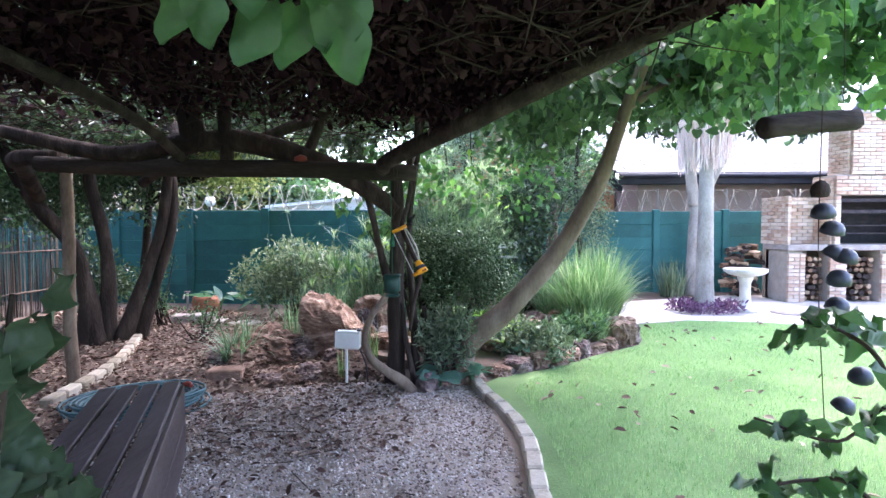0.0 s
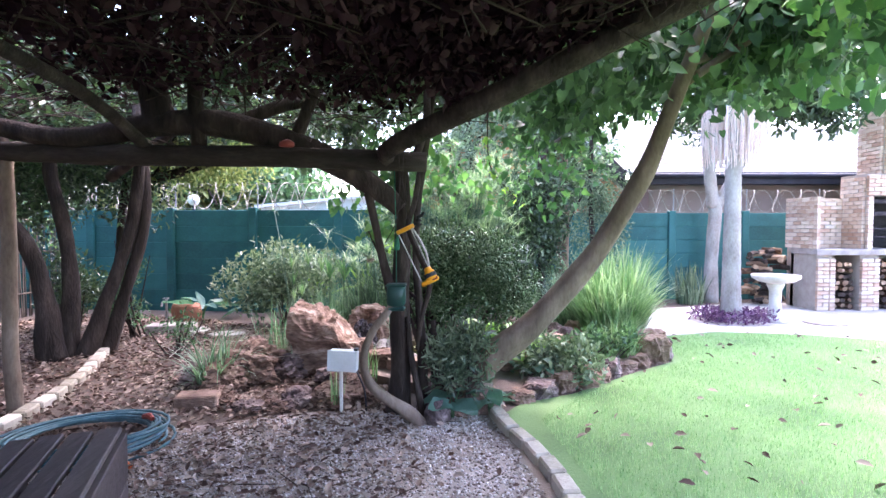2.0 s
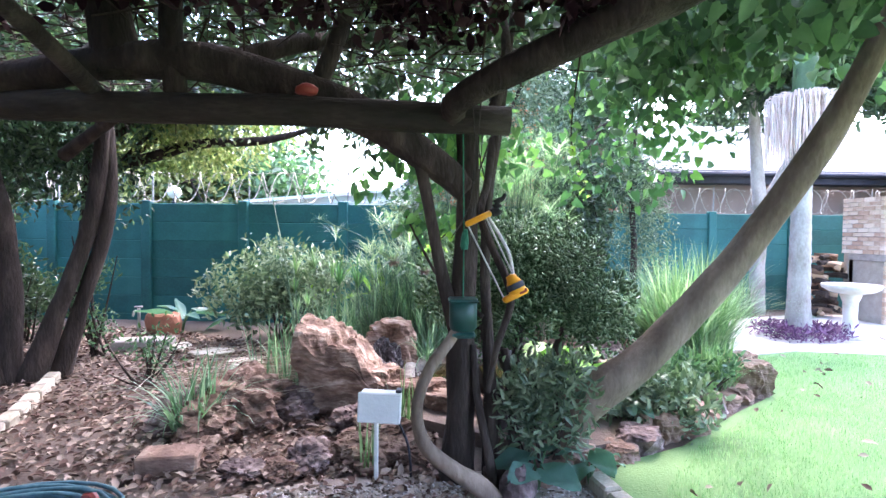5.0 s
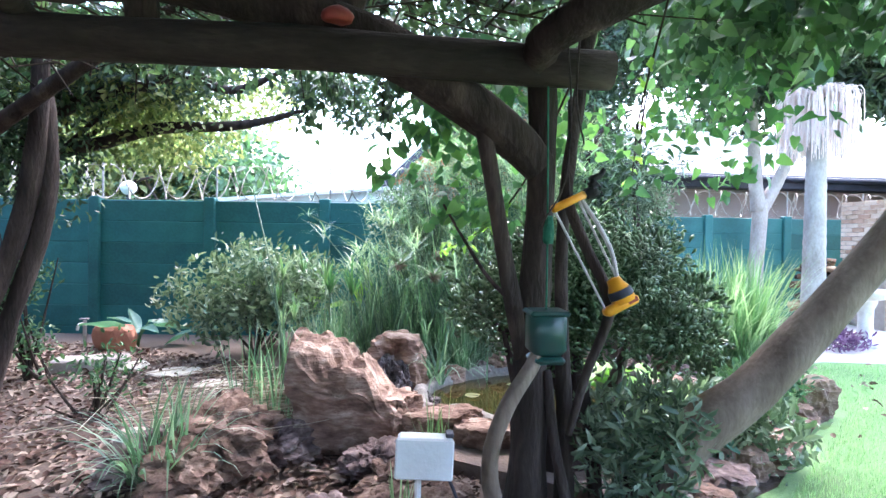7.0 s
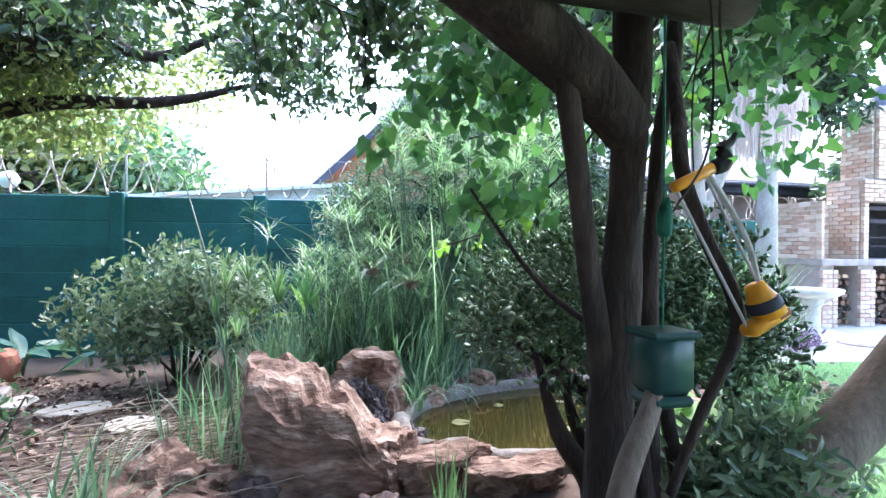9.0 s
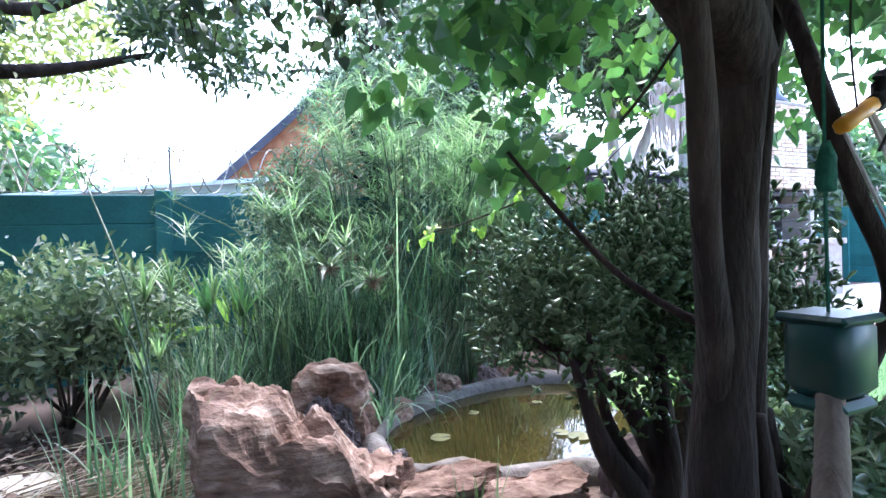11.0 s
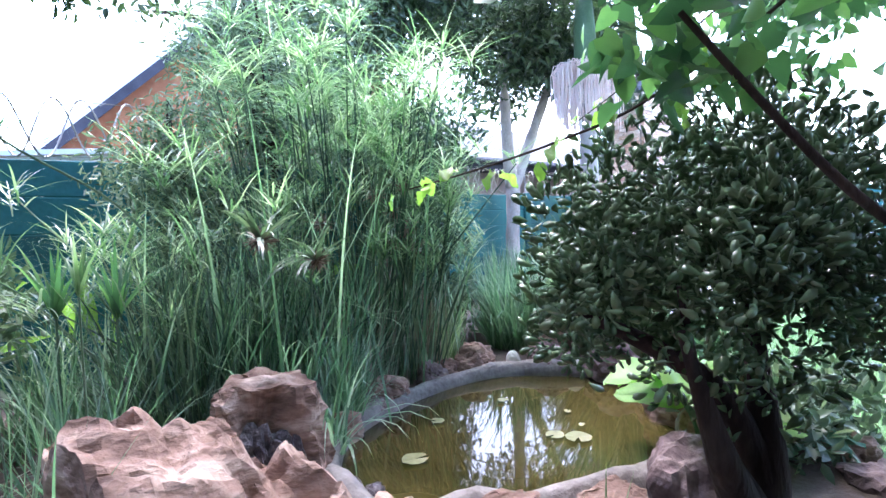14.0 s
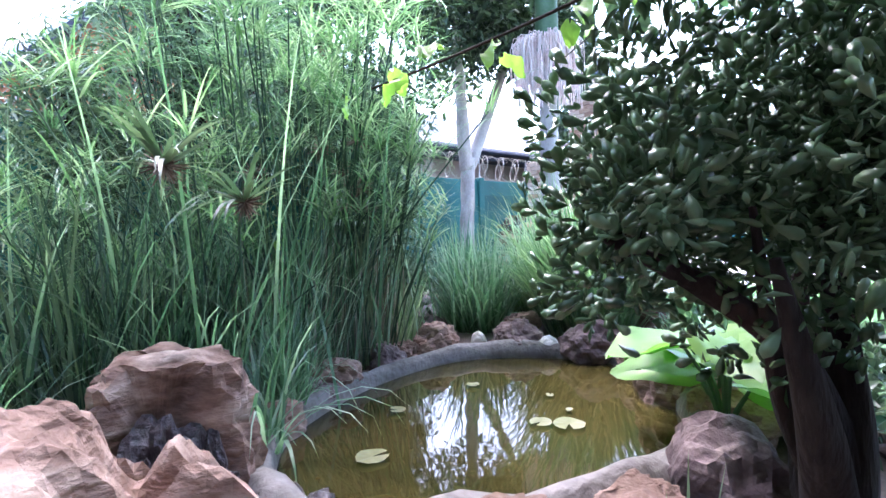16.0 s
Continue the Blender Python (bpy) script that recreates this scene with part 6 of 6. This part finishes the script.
leafy_plant((1.3, 9.6, 0.1), 8, 0.4, 0.25, 0.8, M_LIMELEAF, "large bright leaves among the bushes", 12, 0.1, 20)
shrub("undergrowth", (1.35, 8.9, 0.1), (1.35, 8.95, 0.45), (0.7, 0.4, 0.3), 1800, 24, 0.2, 86, M_LEAF_SILVER, "soft grey-green undergrowth behind the pond", (0.05, 0.09), 0.4)
shrub("trailing_plant", (0.05, 5.0, 0.0), (0.06, 4.98, 0.48), (0.26, 0.1, 0.34), 1500, 26, 0.13, 87, M_LEAF_SILVER, "trailing grey-green leaves under the jade bush", (0.05, 0.09), 0.3)

shrub("grey_green_groundcover", (1.0, 5.8, 0.08), (1.0, 5.8, 0.26), (0.5, 0.28, 0.16), 1500, 26, 0.14, 88, M_LEAF_SILVER, "low grey-green leaves spilling behind the stones", (0.05, 0.09), 0.45)
shrub("grey_green_groundcover", (1.6, 6.35, 0.08), (1.6, 6.35, 0.26), (0.4, 0.25, 0.15), 900, 18, 0.13, 89, M_LEAF_MID, "low green leaves spilling behind the stones", (0.05, 0.09), 0.4)
# vine twig with bright hanging leaves across the pond
yv = thing("hanging_vine", (-0.4, 5.2, 2.0), "hanging vine with lit yellow-green heart leaves", "vine")
ropes = [[(-0.22, 5.05, 2.1), (-0.35, 5.35, 1.68), (-0.46, 5.68, 1.46), (-0.53, 5.94, 1.38), (-0.58, 6.25, 1.33), (-0.62, 6.52, 1.3)], [(0.3, 5.2, 2.6), (0.35, 5.6, 2.1), (0.6, 6.2, 1.9), (0.9, 6.9, 1.75)]]
me = mesh_of("leaf", *broad_leaf(0.09, 0.075, 0.15, 6), M_LIMELEAF, True)
for rp in ropes:
    part("stem", tube(rp, [0.006, 0.003], 5, 8, 0), M_TWIG, yv)
    for q in curve(rp, 10)[5::3]:
        piece("leaf", me, pose(*(q + rng.normal(size=3) * 0.03), rng.uniform(-80, -20), rng.uniform(-30, 30), rng.uniform(0, 360)) @ Matrix.Scale(rng.uniform(0.55, 0.95), 4), yv)

# ---- near leaves at the start of the walk ----
nv = thing("overhanging_vine", (-0.1, 1.0, 2.2), "overhanging vine with large heart-shaped leaves", "vine")
me = mesh_of("leaf", *broad_leaf(0.13, 0.105, 0.12, 8), M_LEAF_BRIGHT, True)
part("stem", tube([(-0.5, 1.05, 2.35), (-0.25, 1.0, 2.12), (-0.1, 0.98, 2.08), (0.05, 1.0, 2.12)], [0.008, 0.005], 6, 6, 0), M_TWIG, nv)
for x, z, a, s in ((-0.42, 2.04, 20, 1.0), (-0.29, 2.06, -8, 0.9), (-0.22, 2.0, 14, 0.95), (-0.15, 1.98, -22, 1.15), (-0.2, 2.08, 5, 0.8), (-0.11, 2.03, -5, 0.85), (-0.33, 2.1, 35, 0.9), (-0.05, 2.09, -30, 0.8), (-0.37, 2.0, -15, 0.9), (-0.26, 1.99, 25, 1.0), (-0.18, 2.03, -12, 1.0)):
    piece("leaf", me, pose(x, 1.0 + 0.03 * rng.normal(), z - 0.05, -82 + rng.uniform(-12, 12), a, rng.uniform(-15, 15)) @ Matrix.Scale(s, 4), nv)
lv = thing("near_bush", (-0.75, 0.62, 0), "leafy branch with round leaves beside the bench", "bush")
me2 = mesh_of("leaf", *broad_leaf(0.075, 0.075, 0.1, 6), M_LEAF_DARK, True)
part("stem", tube([(-0.85, 0.75, 0), (-0.8, 0.75, 0.6), (-0.64, 0.78, 1.1), (-0.6, 0.8, 1.42)], [0.012, 0.004], 6, 6, 0.05), M_TWIG, lv)
for k in range(30):
    z = rng.uniform(1.0, 1.45)
    piece("leaf", me2, pose(-0.62 + 0.1 * rng.normal(), 0.8 + 0.05 * rng.normal(), z, -70 + rng.uniform(-30, 20), rng.uniform(-50, 50), rng.uniform(-30, 30)), lv)
rb = thing("citrus_branch", (1.35, 1.3, 0), "arching branch with dark glossy leaves over the lawn", "bush")
BR = [[(1.45, 1.2, 0.02), (1.3, 1.28, 0.6), (1.2, 1.3, 1.05), (1.05, 1.3, 0.98), (0.84, 1.3, 1.04)], [(1.2, 1.3, 1.0), (1.15, 1.3, 1.18), (1.05, 1.3, 1.26), (0.95, 1.3, 1.29)], [(1.28, 1.28, 0.65), (1.1, 1.3, 0.86), (0.98, 1.3, 0.88), (0.85, 1.3, 0.86)]]
me3 = mesh_of("leaf", *broad_leaf(0.085, 0.055, 0.0, 6), M_LEAF_MID, True)
for rp in BR:
    part("stem", tube(rp, [0.008, 0.006, 0.003], 6, 8, 0.05), M_TWIG, rb)
    C = curve(rp, 7)
    for q in C[len(C) // 2 if len(rp) == 5 else 4:]:
        for _ in range(1):
            piece("leaf", me3, pose(*(q + rng.normal(size=3) * 0.035), rng.uniform(-60, 30), rng.uniform(-40, 40), rng.uniform(0, 360)), rb)
chime = thing("wind_chime", (1.1, 1.5, 1.6), "string of dark cup-shaped chime shells hanging from a log", "wind chime")
part("cord", tube([(1.13, 1.5, 1.86), (1.13, 1.5, 1.4), (1.16, 1.5, 0.95)], [0.0015, 0.0015], 5, 4, 0), M_TWIG, chime)
cup = lathe([(0.032, 0), (0.03, 0.014), (0.022, 0.028), (0.006, 0.036)], (0, 0, 0), 14)
for k, (dx, z) in enumerate(((-0.03, 1.55), (0.01, 1.5), (0.03, 1.43), (0.02, 1.36), (0.03, 1.28), (0.07, 1.2), (0.09, 1.08), (0.05, 1.42), (0.07, 0.98))):
    part("cup", moved(cup, pose(1.17 + dx, 1.5 + 0.02 * (k % 3), z, 20, 15 * (k % 3 - 1), 0)), M_SLATE, chime, smooth=True)
part("bead", rock((1.13, 1.5, 1.6), (0.05, 0.05, 0.05), 4, 2, 0.05), M_BARK, chime, smooth=True)
hl = thing("hanging_log", (1.3, 1.8, 1.86), "short weathered log hung on cords", "log")
part("log", tube([(1.14, 1.8, 1.85), (1.3, 1.81, 1.87), (1.47, 1.82, 1.88)], [0.035, 0.037, 0.036], 12, 5, 0.1), M_LOG, hl, smooth=True)
for x in (1.2, 1.42):
    part("cord", tube([(x, 1.81, 1.88), (x, 1.82, 2.3), (x, 1.84, 2.75)], [0.0015, 0.0015], 5, 2, 0), M_TWIG, hl)

# ---- bench ----
bench = thing("bench", (-1.6, 2.4, 0), "dark-stained low wooden slatted bench", "bench")
B0, B1 = np.array([-1.6, 3.26, 0]), np.array([-0.95, 1.6, 0])
along = unit(B1 - B0)
out = np.array([along[1], -along[0], 0])
if out[0] > 0:
    out = -out
LEN = float(np.linalg.norm(B1 - B0))
yaw = math.degrees(math.atan2(-along[0], along[1])) 
plank = box(-0.048, 0.048, 0, LEN, -0.03, 0.0, 0.006)
for k in range(4):
    c = B0 + out * (0.06 + 0.115 * k)
    part("slat", moved(plank, pose(c[0], c[1], 0.56 - 0.004 * (k % 2), 0, 0, yaw)), M_BENCH, bench)
c = B0 + out * 0.005
for z in (0.53, 0.3):
    part("side_board", moved(box(-0.014, 0.014, 0.0, LEN, -0.22, 0.0, 0.004), pose(c[0], c[1], z - 0.002, 0, 0, yaw)), M_BENCH, bench)
for f in (0.04, LEN - 0.12):
    for k in (0.05, 0.42):
        c = B0 + out * k + along * f
        part("leg", moved(box(-0.035, 0.035, -0.03, 0.05, 0, 0.525, 0.004), pose(c[0], c[1], 0.0, 0, 0, yaw)), M_BENCH, bench)

# ---- hose ----
hose = thing("garden_hose", (-2.55, 4.35, 0.02), "coiled teal garden hose lying on dead leaves", "hose")
t = np.linspace(0, 11 * 2 * math.pi, 11 * 22)
rr = 0.42 + 0.05 * np.sin(t * 0.37) + 0.035 * np.sin(t * 0.11 + 1)
H = np.stack([-2.55 + rr * 1.15 * np.cos(t) + 0.03 * np.sin(t * 0.21), 4.35 + rr * 0.9 * np.sin(t), 0.03 + 0.13 * (t / t[-1]) * (0.7 + 0.3 * np.sin(t * 1.03))], 1)
part("coil", tube(H, [0.011, 0.011], 6, 1, 0), M_HOSE, hose, smooth=True)
part("connector", tube([(-2.1, 4.02, 0.03), (-2.05, 4.0, 0.035), (-2.0, 3.97, 0.03)], [0.018, 0.022, 0.014], 8, 2, 0), M_ORANGE, hose, "orange hose connector")
part("connector", tube([(-2.25, 4.55, 0.14), (-2.2, 4.53, 0.15), (-2.16, 4.5, 0.14)], [0.02, 0.026, 0.016], 8, 2, 0), M_RED, hose, "red hose connector")

# ---- white box on a pole ----
ebox = thing("outdoor_socket_box", (-0.88, 4.98, 0), "white plastic outdoor socket box on a thin pole", "electric box")
part("pole", tube([(-0.9, 4.99, -0.05), (-0.9, 4.99, 0.2), (-0.9, 4.985, 0.4)], [0.014, 0.014], 8, 2, 0), M_BOX, ebox)
part("box", moved(box(-0.115, 0.115, -0.045, 0.045, -0.09, 0.08, 0.012), pose(-0.875, 4.97, 0.45, 0, 2, -4)), M_BOX, ebox, "white box with rounded lid")
part("lid", moved(box(-0.12, 0.12, -0.058, -0.046, -0.085, 0.085, 0.006), pose(-0.875, 4.97, 0.45, 0, 2, -4)), M_BOX, ebox)
part("hinge", moved(box(0.085, 0.118, -0.03, 0.03, 0.082, 0.1, 0.004), pose(-0.875, 4.97, 0.45, 0, 2, -4)), M_FASCIA, ebox)
part("cable", tube([(-0.8, 5.0, 0.4), (-0.72, 5.02, 0.2), (-0.7, 5.03, -0.02)], [0.008, 0.008], 6, 5, 0), M_FASCIA, ebox)

# ---- yellow hanging feeder ----
feeder = thing("hanging_feeder", (-0.28, 4.66, 1.1), "yellow-orange plastic bird feeder hung on pale cords", "bird feeder")
ax0, ax1 = np.array([-0.355, 4.725, 1.5]), np.array([-0.17, 4.67, 1.12])
uz = unit(ax0 - ax1)
ux = unit(np.array([0.9, 0.02, 0.42]))
uy = unit(np.cross(uz, ux))
ux = np.cross(uy, uz)


def tilted(origin, geo):
    """Geometry in the feeder's own axes, hung at origin."""
    V, F = geo
    V = np.array(V)
    return origin + V[:, :1] * ux + V[:, 1:2] * uy + V[:, 2:] * uz, F


part("top_bar", tilted(ax0, box(-0.075, 0.07, -0.016, 0.016, -0.014, 0.016, 0.007)), M_YELLOW, feeder, "yellow moulded bar", smooth=True)
for a, b, r in ((-0.066, -0.062, 0.0045), (0.036, 0.03, 0.0045)):
    part("rod", tube([ax0 + a * ux, (ax0 + ax1) / 2 + (a + b) / 2 * ux, ax1 + b * ux], [r, r], 6, 2, 0), M_CORD, feeder)
part("tube", tube([ax0 + 0.045 * ux, ax0 + 0.06 * ux - 0.12 * uz, ax1 + 0.06 * ux + 0.19 * uz, ax1 + 0.03 * ux + 0.08 * uz], [0.008, 0.009, 0.008], 8, 5, 0), M_CORD, feeder, "pale curved tube")
part("cap", tilted(ax1 + 0.018 * ux, lathe([(0.046, 0.0), (0.042, 0.05), (0.03, 0.075), (0.026, 0.095), (0.004, 0.1)], (0, 0, 0), 18)), M_YELLOW, feeder, "yellow domed cap", smooth=True)
part("band", tilted(ax1 + 0.018 * ux, lathe([(0.0445, 0.02), (0.047, 0.024), (0.045, 0.048), (0.0425, 0.052)], (0, 0, 0), 18)), M_FASCIA, feeder, "dark band", smooth=True)
part("base", tilted(ax1, box(-0.072, 0.066, -0.03, 0.03, -0.022, 0.012, 0.01)), M_YELLOW, feeder, "moulded yellow foot", smooth=True)
part("sticker", tilted(ax1, box(0.018, 0.058, -0.0335, -0.0302, -0.012, 0.006, 0.001)), M_RED, feeder, "small red sticker")
part("strap", tube([ax0 + 0.07 * ux, ax0 + [0.1, 0, 0.05], ax0 + [0.085, 0, 0.085], ax0 + [0.12, 0, 0.105], ax0 + [0.135, 0, 0.13]], [0.02, 0.024, 0.015, 0.01, 0.008], 8, 5, 0.2), M_BLACK, feeder, "dark curled strap", smooth=True)
part("hanger", tube([ax0, ax0 + [0.0, 0.01, 0.2], (-0.34, 4.72, 1.95)], [0.0025, 0.0025], 5, 4, 0), M_LOG, feeder)
mesh_feeder = thing("green_feeder", (-0.43, 4.75, 0.91), "frosted dark green plastic feeder hung on a green cord", "bird feeder")
part("body", box(-0.5, -0.36, 4.685, 4.815, 0.915, 1.085, 0.024), M_GREENMESH, mesh_feeder, "frosted green plastic body", smooth=True)
part("rim", box(-0.507, -0.353, 4.678, 4.822, 1.068, 1.088, 0.009), M_GREENMESH, mesh_feeder)
part("tray", box(-0.495, -0.365, 4.69, 4.81, 0.885, 0.914, 0.012), M_GREENMESH, mesh_feeder)
part("cord", tube([(-0.43, 4.75, 1.088), (-0.43, 4.75, 1.4), (-0.44, 4.74, 1.95)], [0.004, 0.004], 5, 3, 0), M_GREENCORD, mesh_feeder)
part("knot", rock((-0.425, 4.75, 1.34), (0.04, 0.04, 0.11), 6, 3, 0.4), M_GREENCORD, mesh_feeder, "tangled green cord", smooth=True)
rope = thing("rope", (-0.45, 4.65, 1.5), "thin rope looped over the log beam", "rope")
part("strand", tube([(-0.4, 4.64, 2.08), (-0.39, 4.62, 1.8), (-0.42, 4.6, 1.55), (-0.5, 4.62, 1.4)], [0.0035, 0.003], 6, 6, 0), M_LOG, rope)
part("strand", tube([(-0.36, 4.63, 2.08), (-0.37, 4.62, 1.85), (-0.34, 4.62, 1.7)], [0.0035, 0.003], 6, 6, 0), M_LOG, rope)

# ---- small bird house ----
bh = thing("hanging_bird_table", (1.1, 8.98, 1.1), "small white roofed bird table hanging from a tree", "bird table")
part("roof", (np.array([(0.92, 8.85, 1.16), (1.3, 8.85, 1.16), (1.26, 8.98, 1.26), (0.96, 8.98, 1.26), (0.92, 9.1, 1.16), (1.3, 9.1, 1.16)]), [(0, 1, 2, 3), (3, 2, 5, 4), (0, 3, 4), (1, 5, 2), (0, 4, 5, 1)]), M_WHITE, bh)
part("tray", box(0.95, 1.27, 8.88, 9.08, 0.98, 1.01, 0.005), M_WHITE, bh)
for x in (0.98, 1.24):
    part("post", box(x - 0.012, x + 0.012, 8.96, 8.99, 1.0, 1.18), M_WHITE, bh)
part("cord", tube([(1.11, 8.98, 1.25), (1.11, 8.98, 1.5), (1.12, 8.98, 1.9)], [0.004, 0.004], 5, 2, 0), M_CORD, bh)

# ---- tap and clay block ----
tap = thing("garden_tap", (-4.4, 9.2, 0), "metal garden tap on a short pipe beside clay blocks", "tap")
part("pipe", tube([(-4.55, 9.25, -0.02), (-4.55, 9.25, 0.2), (-4.55, 9.25, 0.36)], [0.02, 0.02], 8, 2, 0), M_STEEL, tap)
part("spout", tube([(-4.55, 9.25, 0.32), (-4.55, 9.14, 0.33), (-4.55, 9.1, 0.27)], [0.018, 0.016], 8, 4, 0), M_STEEL, tap)
part("handle", box(-4.6, -4.5, 9.22, 9.26, 0.37, 0.39, 0.005), M_STEEL, tap)
single("clay_block", rock((-4.25, 9.3, 0), (0.55, 0.34, 0.3), 7, 3, 0.12, 0.35), M_CLAY, (-4.25, 9.3, 0), "rounded red clay block beside the tap", "clay block")
single("concrete_block", moved(box(-0.32, 0.32, -0.14, 0.14, 0, 0.13, 0.015), pose(-4.0, 8.35, 0, 0, 0, 12)), M_SLAB, (-4.0, 8.35, 0), "low grey concrete block by the path", "block")

# ---- closing fences behind the camera ----
precast_wall(4, (-11.2, -7.0), 0.0, 16)
precast_wall(5, (13.2, -7.0), 90.0, 12)
precast_wall(6, (-11.1, -7.0), 90.0, 11)

M_ORN = surface("pale_green_stone", [(0.3, 0.36, 0.26), (0.45, 0.5, 0.4)], 20, 0.6, 0.2, 80)
# ---- scattered small stuff ----


def spread(n, poly, z):
    x0, y0 = np.min(poly, 0)
    x1, y1 = np.max(poly, 0)
    x, y = rng.uniform(x0, x1, n * 3), rng.uniform(y0, y1, n * 3)
    k = inside(x, y, poly)
    return np.stack([x[k][:n], y[k][:n], np.full(min(n, k.sum()), z)], 1)


def pebbles(P, size):
    n = len(P)
    base = np.array([(1, 0, 0), (-1, 0, 0), (0, 1, 0), (0, -1, 0), (0, 0, 1), (0, 0, -1)], float)
    s = size * rng.uniform(0.5, 1.2, (n, 1, 3)) * [1, 1, 0.7]
    a = rng.random(n) * 6.283
    V = base[None] * s + 0.25 * size * rng.normal(size=(n, 6, 3))
    c, sn = np.cos(a)[:, None], np.sin(a)[:, None]
    V = np.stack([V[..., 0] * c - V[..., 1] * sn, V[..., 0] * sn + V[..., 1] * c, V[..., 2]], 2) + P[:, None]
    i = np.arange(n)[:, None] * 6
    F = np.concatenate([i + f for f in ([0, 2, 4], [2, 1, 4], [1, 3, 4], [3, 0, 4], [2, 0, 5], [1, 2, 5], [3, 1, 5], [0, 3, 5])], 0)
    return V.reshape(-1, 3), F


near_gravel = [(-2.6, 0.5), (0.85, 0.5), (0.66, 1.8), (0.5, 2.7), (0.52, 3.5), (0.42, 4.3), (0.28, 4.9), (-0.4, 5.0), (-1.4, 4.9), (-2.4, 4.3), (-2.8, 3.0)]
single("gravel", pebbles(spread(30000, near_gravel, 0.016), 0.0115), M_PEBBLE, (0, 0, 0), "loose grey and brown gravel", "gravel", kind="stuff")


def litter(n, poly, z, size, dens=None):
    P = spread(n, poly, z)
    if dens is not None:
        P = P[rng.random(len(P)) < dens(P[:, 0], P[:, 1])]
    P[:, 2] += 0.03 * rng.random(len(P))
    ax = rand_dirs(len(P)) * [1, 1, 0.25]
    return leaf_cloud(P, ax, rand_dirs(len(P), 2.5), rng.uniform(*size, len(P)), 0.55, 0.2)


path_area = [(-3.6, 3.0), (-0.2, 3.4), (-0.3, 5.0), (-1.9, 5.3), (-2.4, 6.0), (-2.0, 7.4), (-2.6, 8.6), (-4.6, 9.6), (-6.8, 9.8), (-6.8, 4.5)]
single("leaf_litter", litter(15000, path_area, 0.015, (0.035, 0.075), lambda x, y: np.clip(0.95 - 0.35 * (x + 1.6), 0.12, 1)), M_LITTER, (0, 0, 0), "brown and reddish dead leaves covering the ground", "leaf litter", kind="stuff")
single("leaf_litter", litter(1500, near_gravel, 0.025, (0.03, 0.07), lambda x, y: np.clip(0.75 - 0.4 * (x + 0.9), 0.06, 1)), M_LITTER, (0, 0, 0), "dead leaves strewn over the gravel", "leaf litter", kind="stuff")
single("leaf_litter", litter(2200, [(-2.4, 5.0), (-0.5, 5.0), (-0.6, 6.4), (-2.4, 6.6)], 0.02, (0.04, 0.08)), M_LITTER, (0, 0, 0), "dead leaves caught between the rocks", "leaf litter", kind="stuff")
lawn_view = [(0.68, 4.8), (0.78, 3.9), (0.8, 2.6), (0.95, 1.2), (6.6, 1.2), (8.2, 5.0), (7.6, 6.6), (6.0, 7.5), (5.0, 8.0), (3.9, 8.2), (3.05, 7.9), (2.75, 7.3), (2.6, 6.6), (1.9, 6.0), (1.1, 5.35)]
single("fallen_leaves", litter(300, lawn_view, 0.05, (0.05, 0.1)), M_LITTER, (2, 4, 0), "dry curled leaves fallen on the lawn", "fallen leaves", kind="stuff")
P = spread(150000, lawn_view, 0.018)
single("grass", blades(P, rng.random(len(P)) * 6.283, rng.uniform(0.02, 0.045, len(P)), rng.uniform(0.2, 1.1, len(P)), 0.006, 1), M_GRASS, (2, 4, 0), "short mown lawn grass", "grass", kind="stuff")
tw = spread(60, near_gravel, 0.035)
single("fallen_twigs", twigs(tw, tw + rand_dirs(len(tw)) * [1, 1, 0.08] * rng.uniform(0.05, 0.35, len(tw))[:, None], 0.004), M_TWIG, (0, 3, 0), "thin fallen twigs on the gravel", "twigs", kind="stuff")

orn = thing("garden_ornament", (-1.34, 6.45, 0.5), "small pale green stone figure sitting on the rocks", "ornament")
part("body", lathe([(0.02, 0), (0.03, 0.012), (0.026, 0.035), (0.018, 0.05), (0.02, 0.06), (0.006, 0.075)], (-1.34, 6.45, 0.5), 12), M_ORN, orn, smooth=True)

# ---- bricks of the barbecue ----
lay_bricks(braai, (BX, 11.1), (BX, 10.25), 1.14, 2.08)
lay_bricks(braai, (BX, 10.25), (BX + 0.31, 10.25), 0.02, 1.03)
lay_bricks(braai, (7.49, 10.25), (7.85, 10.25), 0.02, 1.03)
lay_bricks(braai, (8.49, 10.25), (8.85, 10.25), 0.02, 1.03)
lay_bricks(braai, (BX, 10.87), (7.6, 10.87), 1.14, 2.08)
lay_bricks(braai, (7.6, 10.9), (7.6, 10.3), 1.14, 2.45)
lay_bricks(braai, (7.6, 10.29), (7.75, 10.29), 1.14, 2.1)
lay_bricks(braai, (7.6, 10.29), (9.28, 10.29), 2.11, 2.5)
lay_bricks(braai, (7.9, 10.29), (9.0, 10.29), 2.5, 3.66)
lay_bricks(braai, (7.9, 10.9), (7.9, 10.32), 2.5, 3.66)
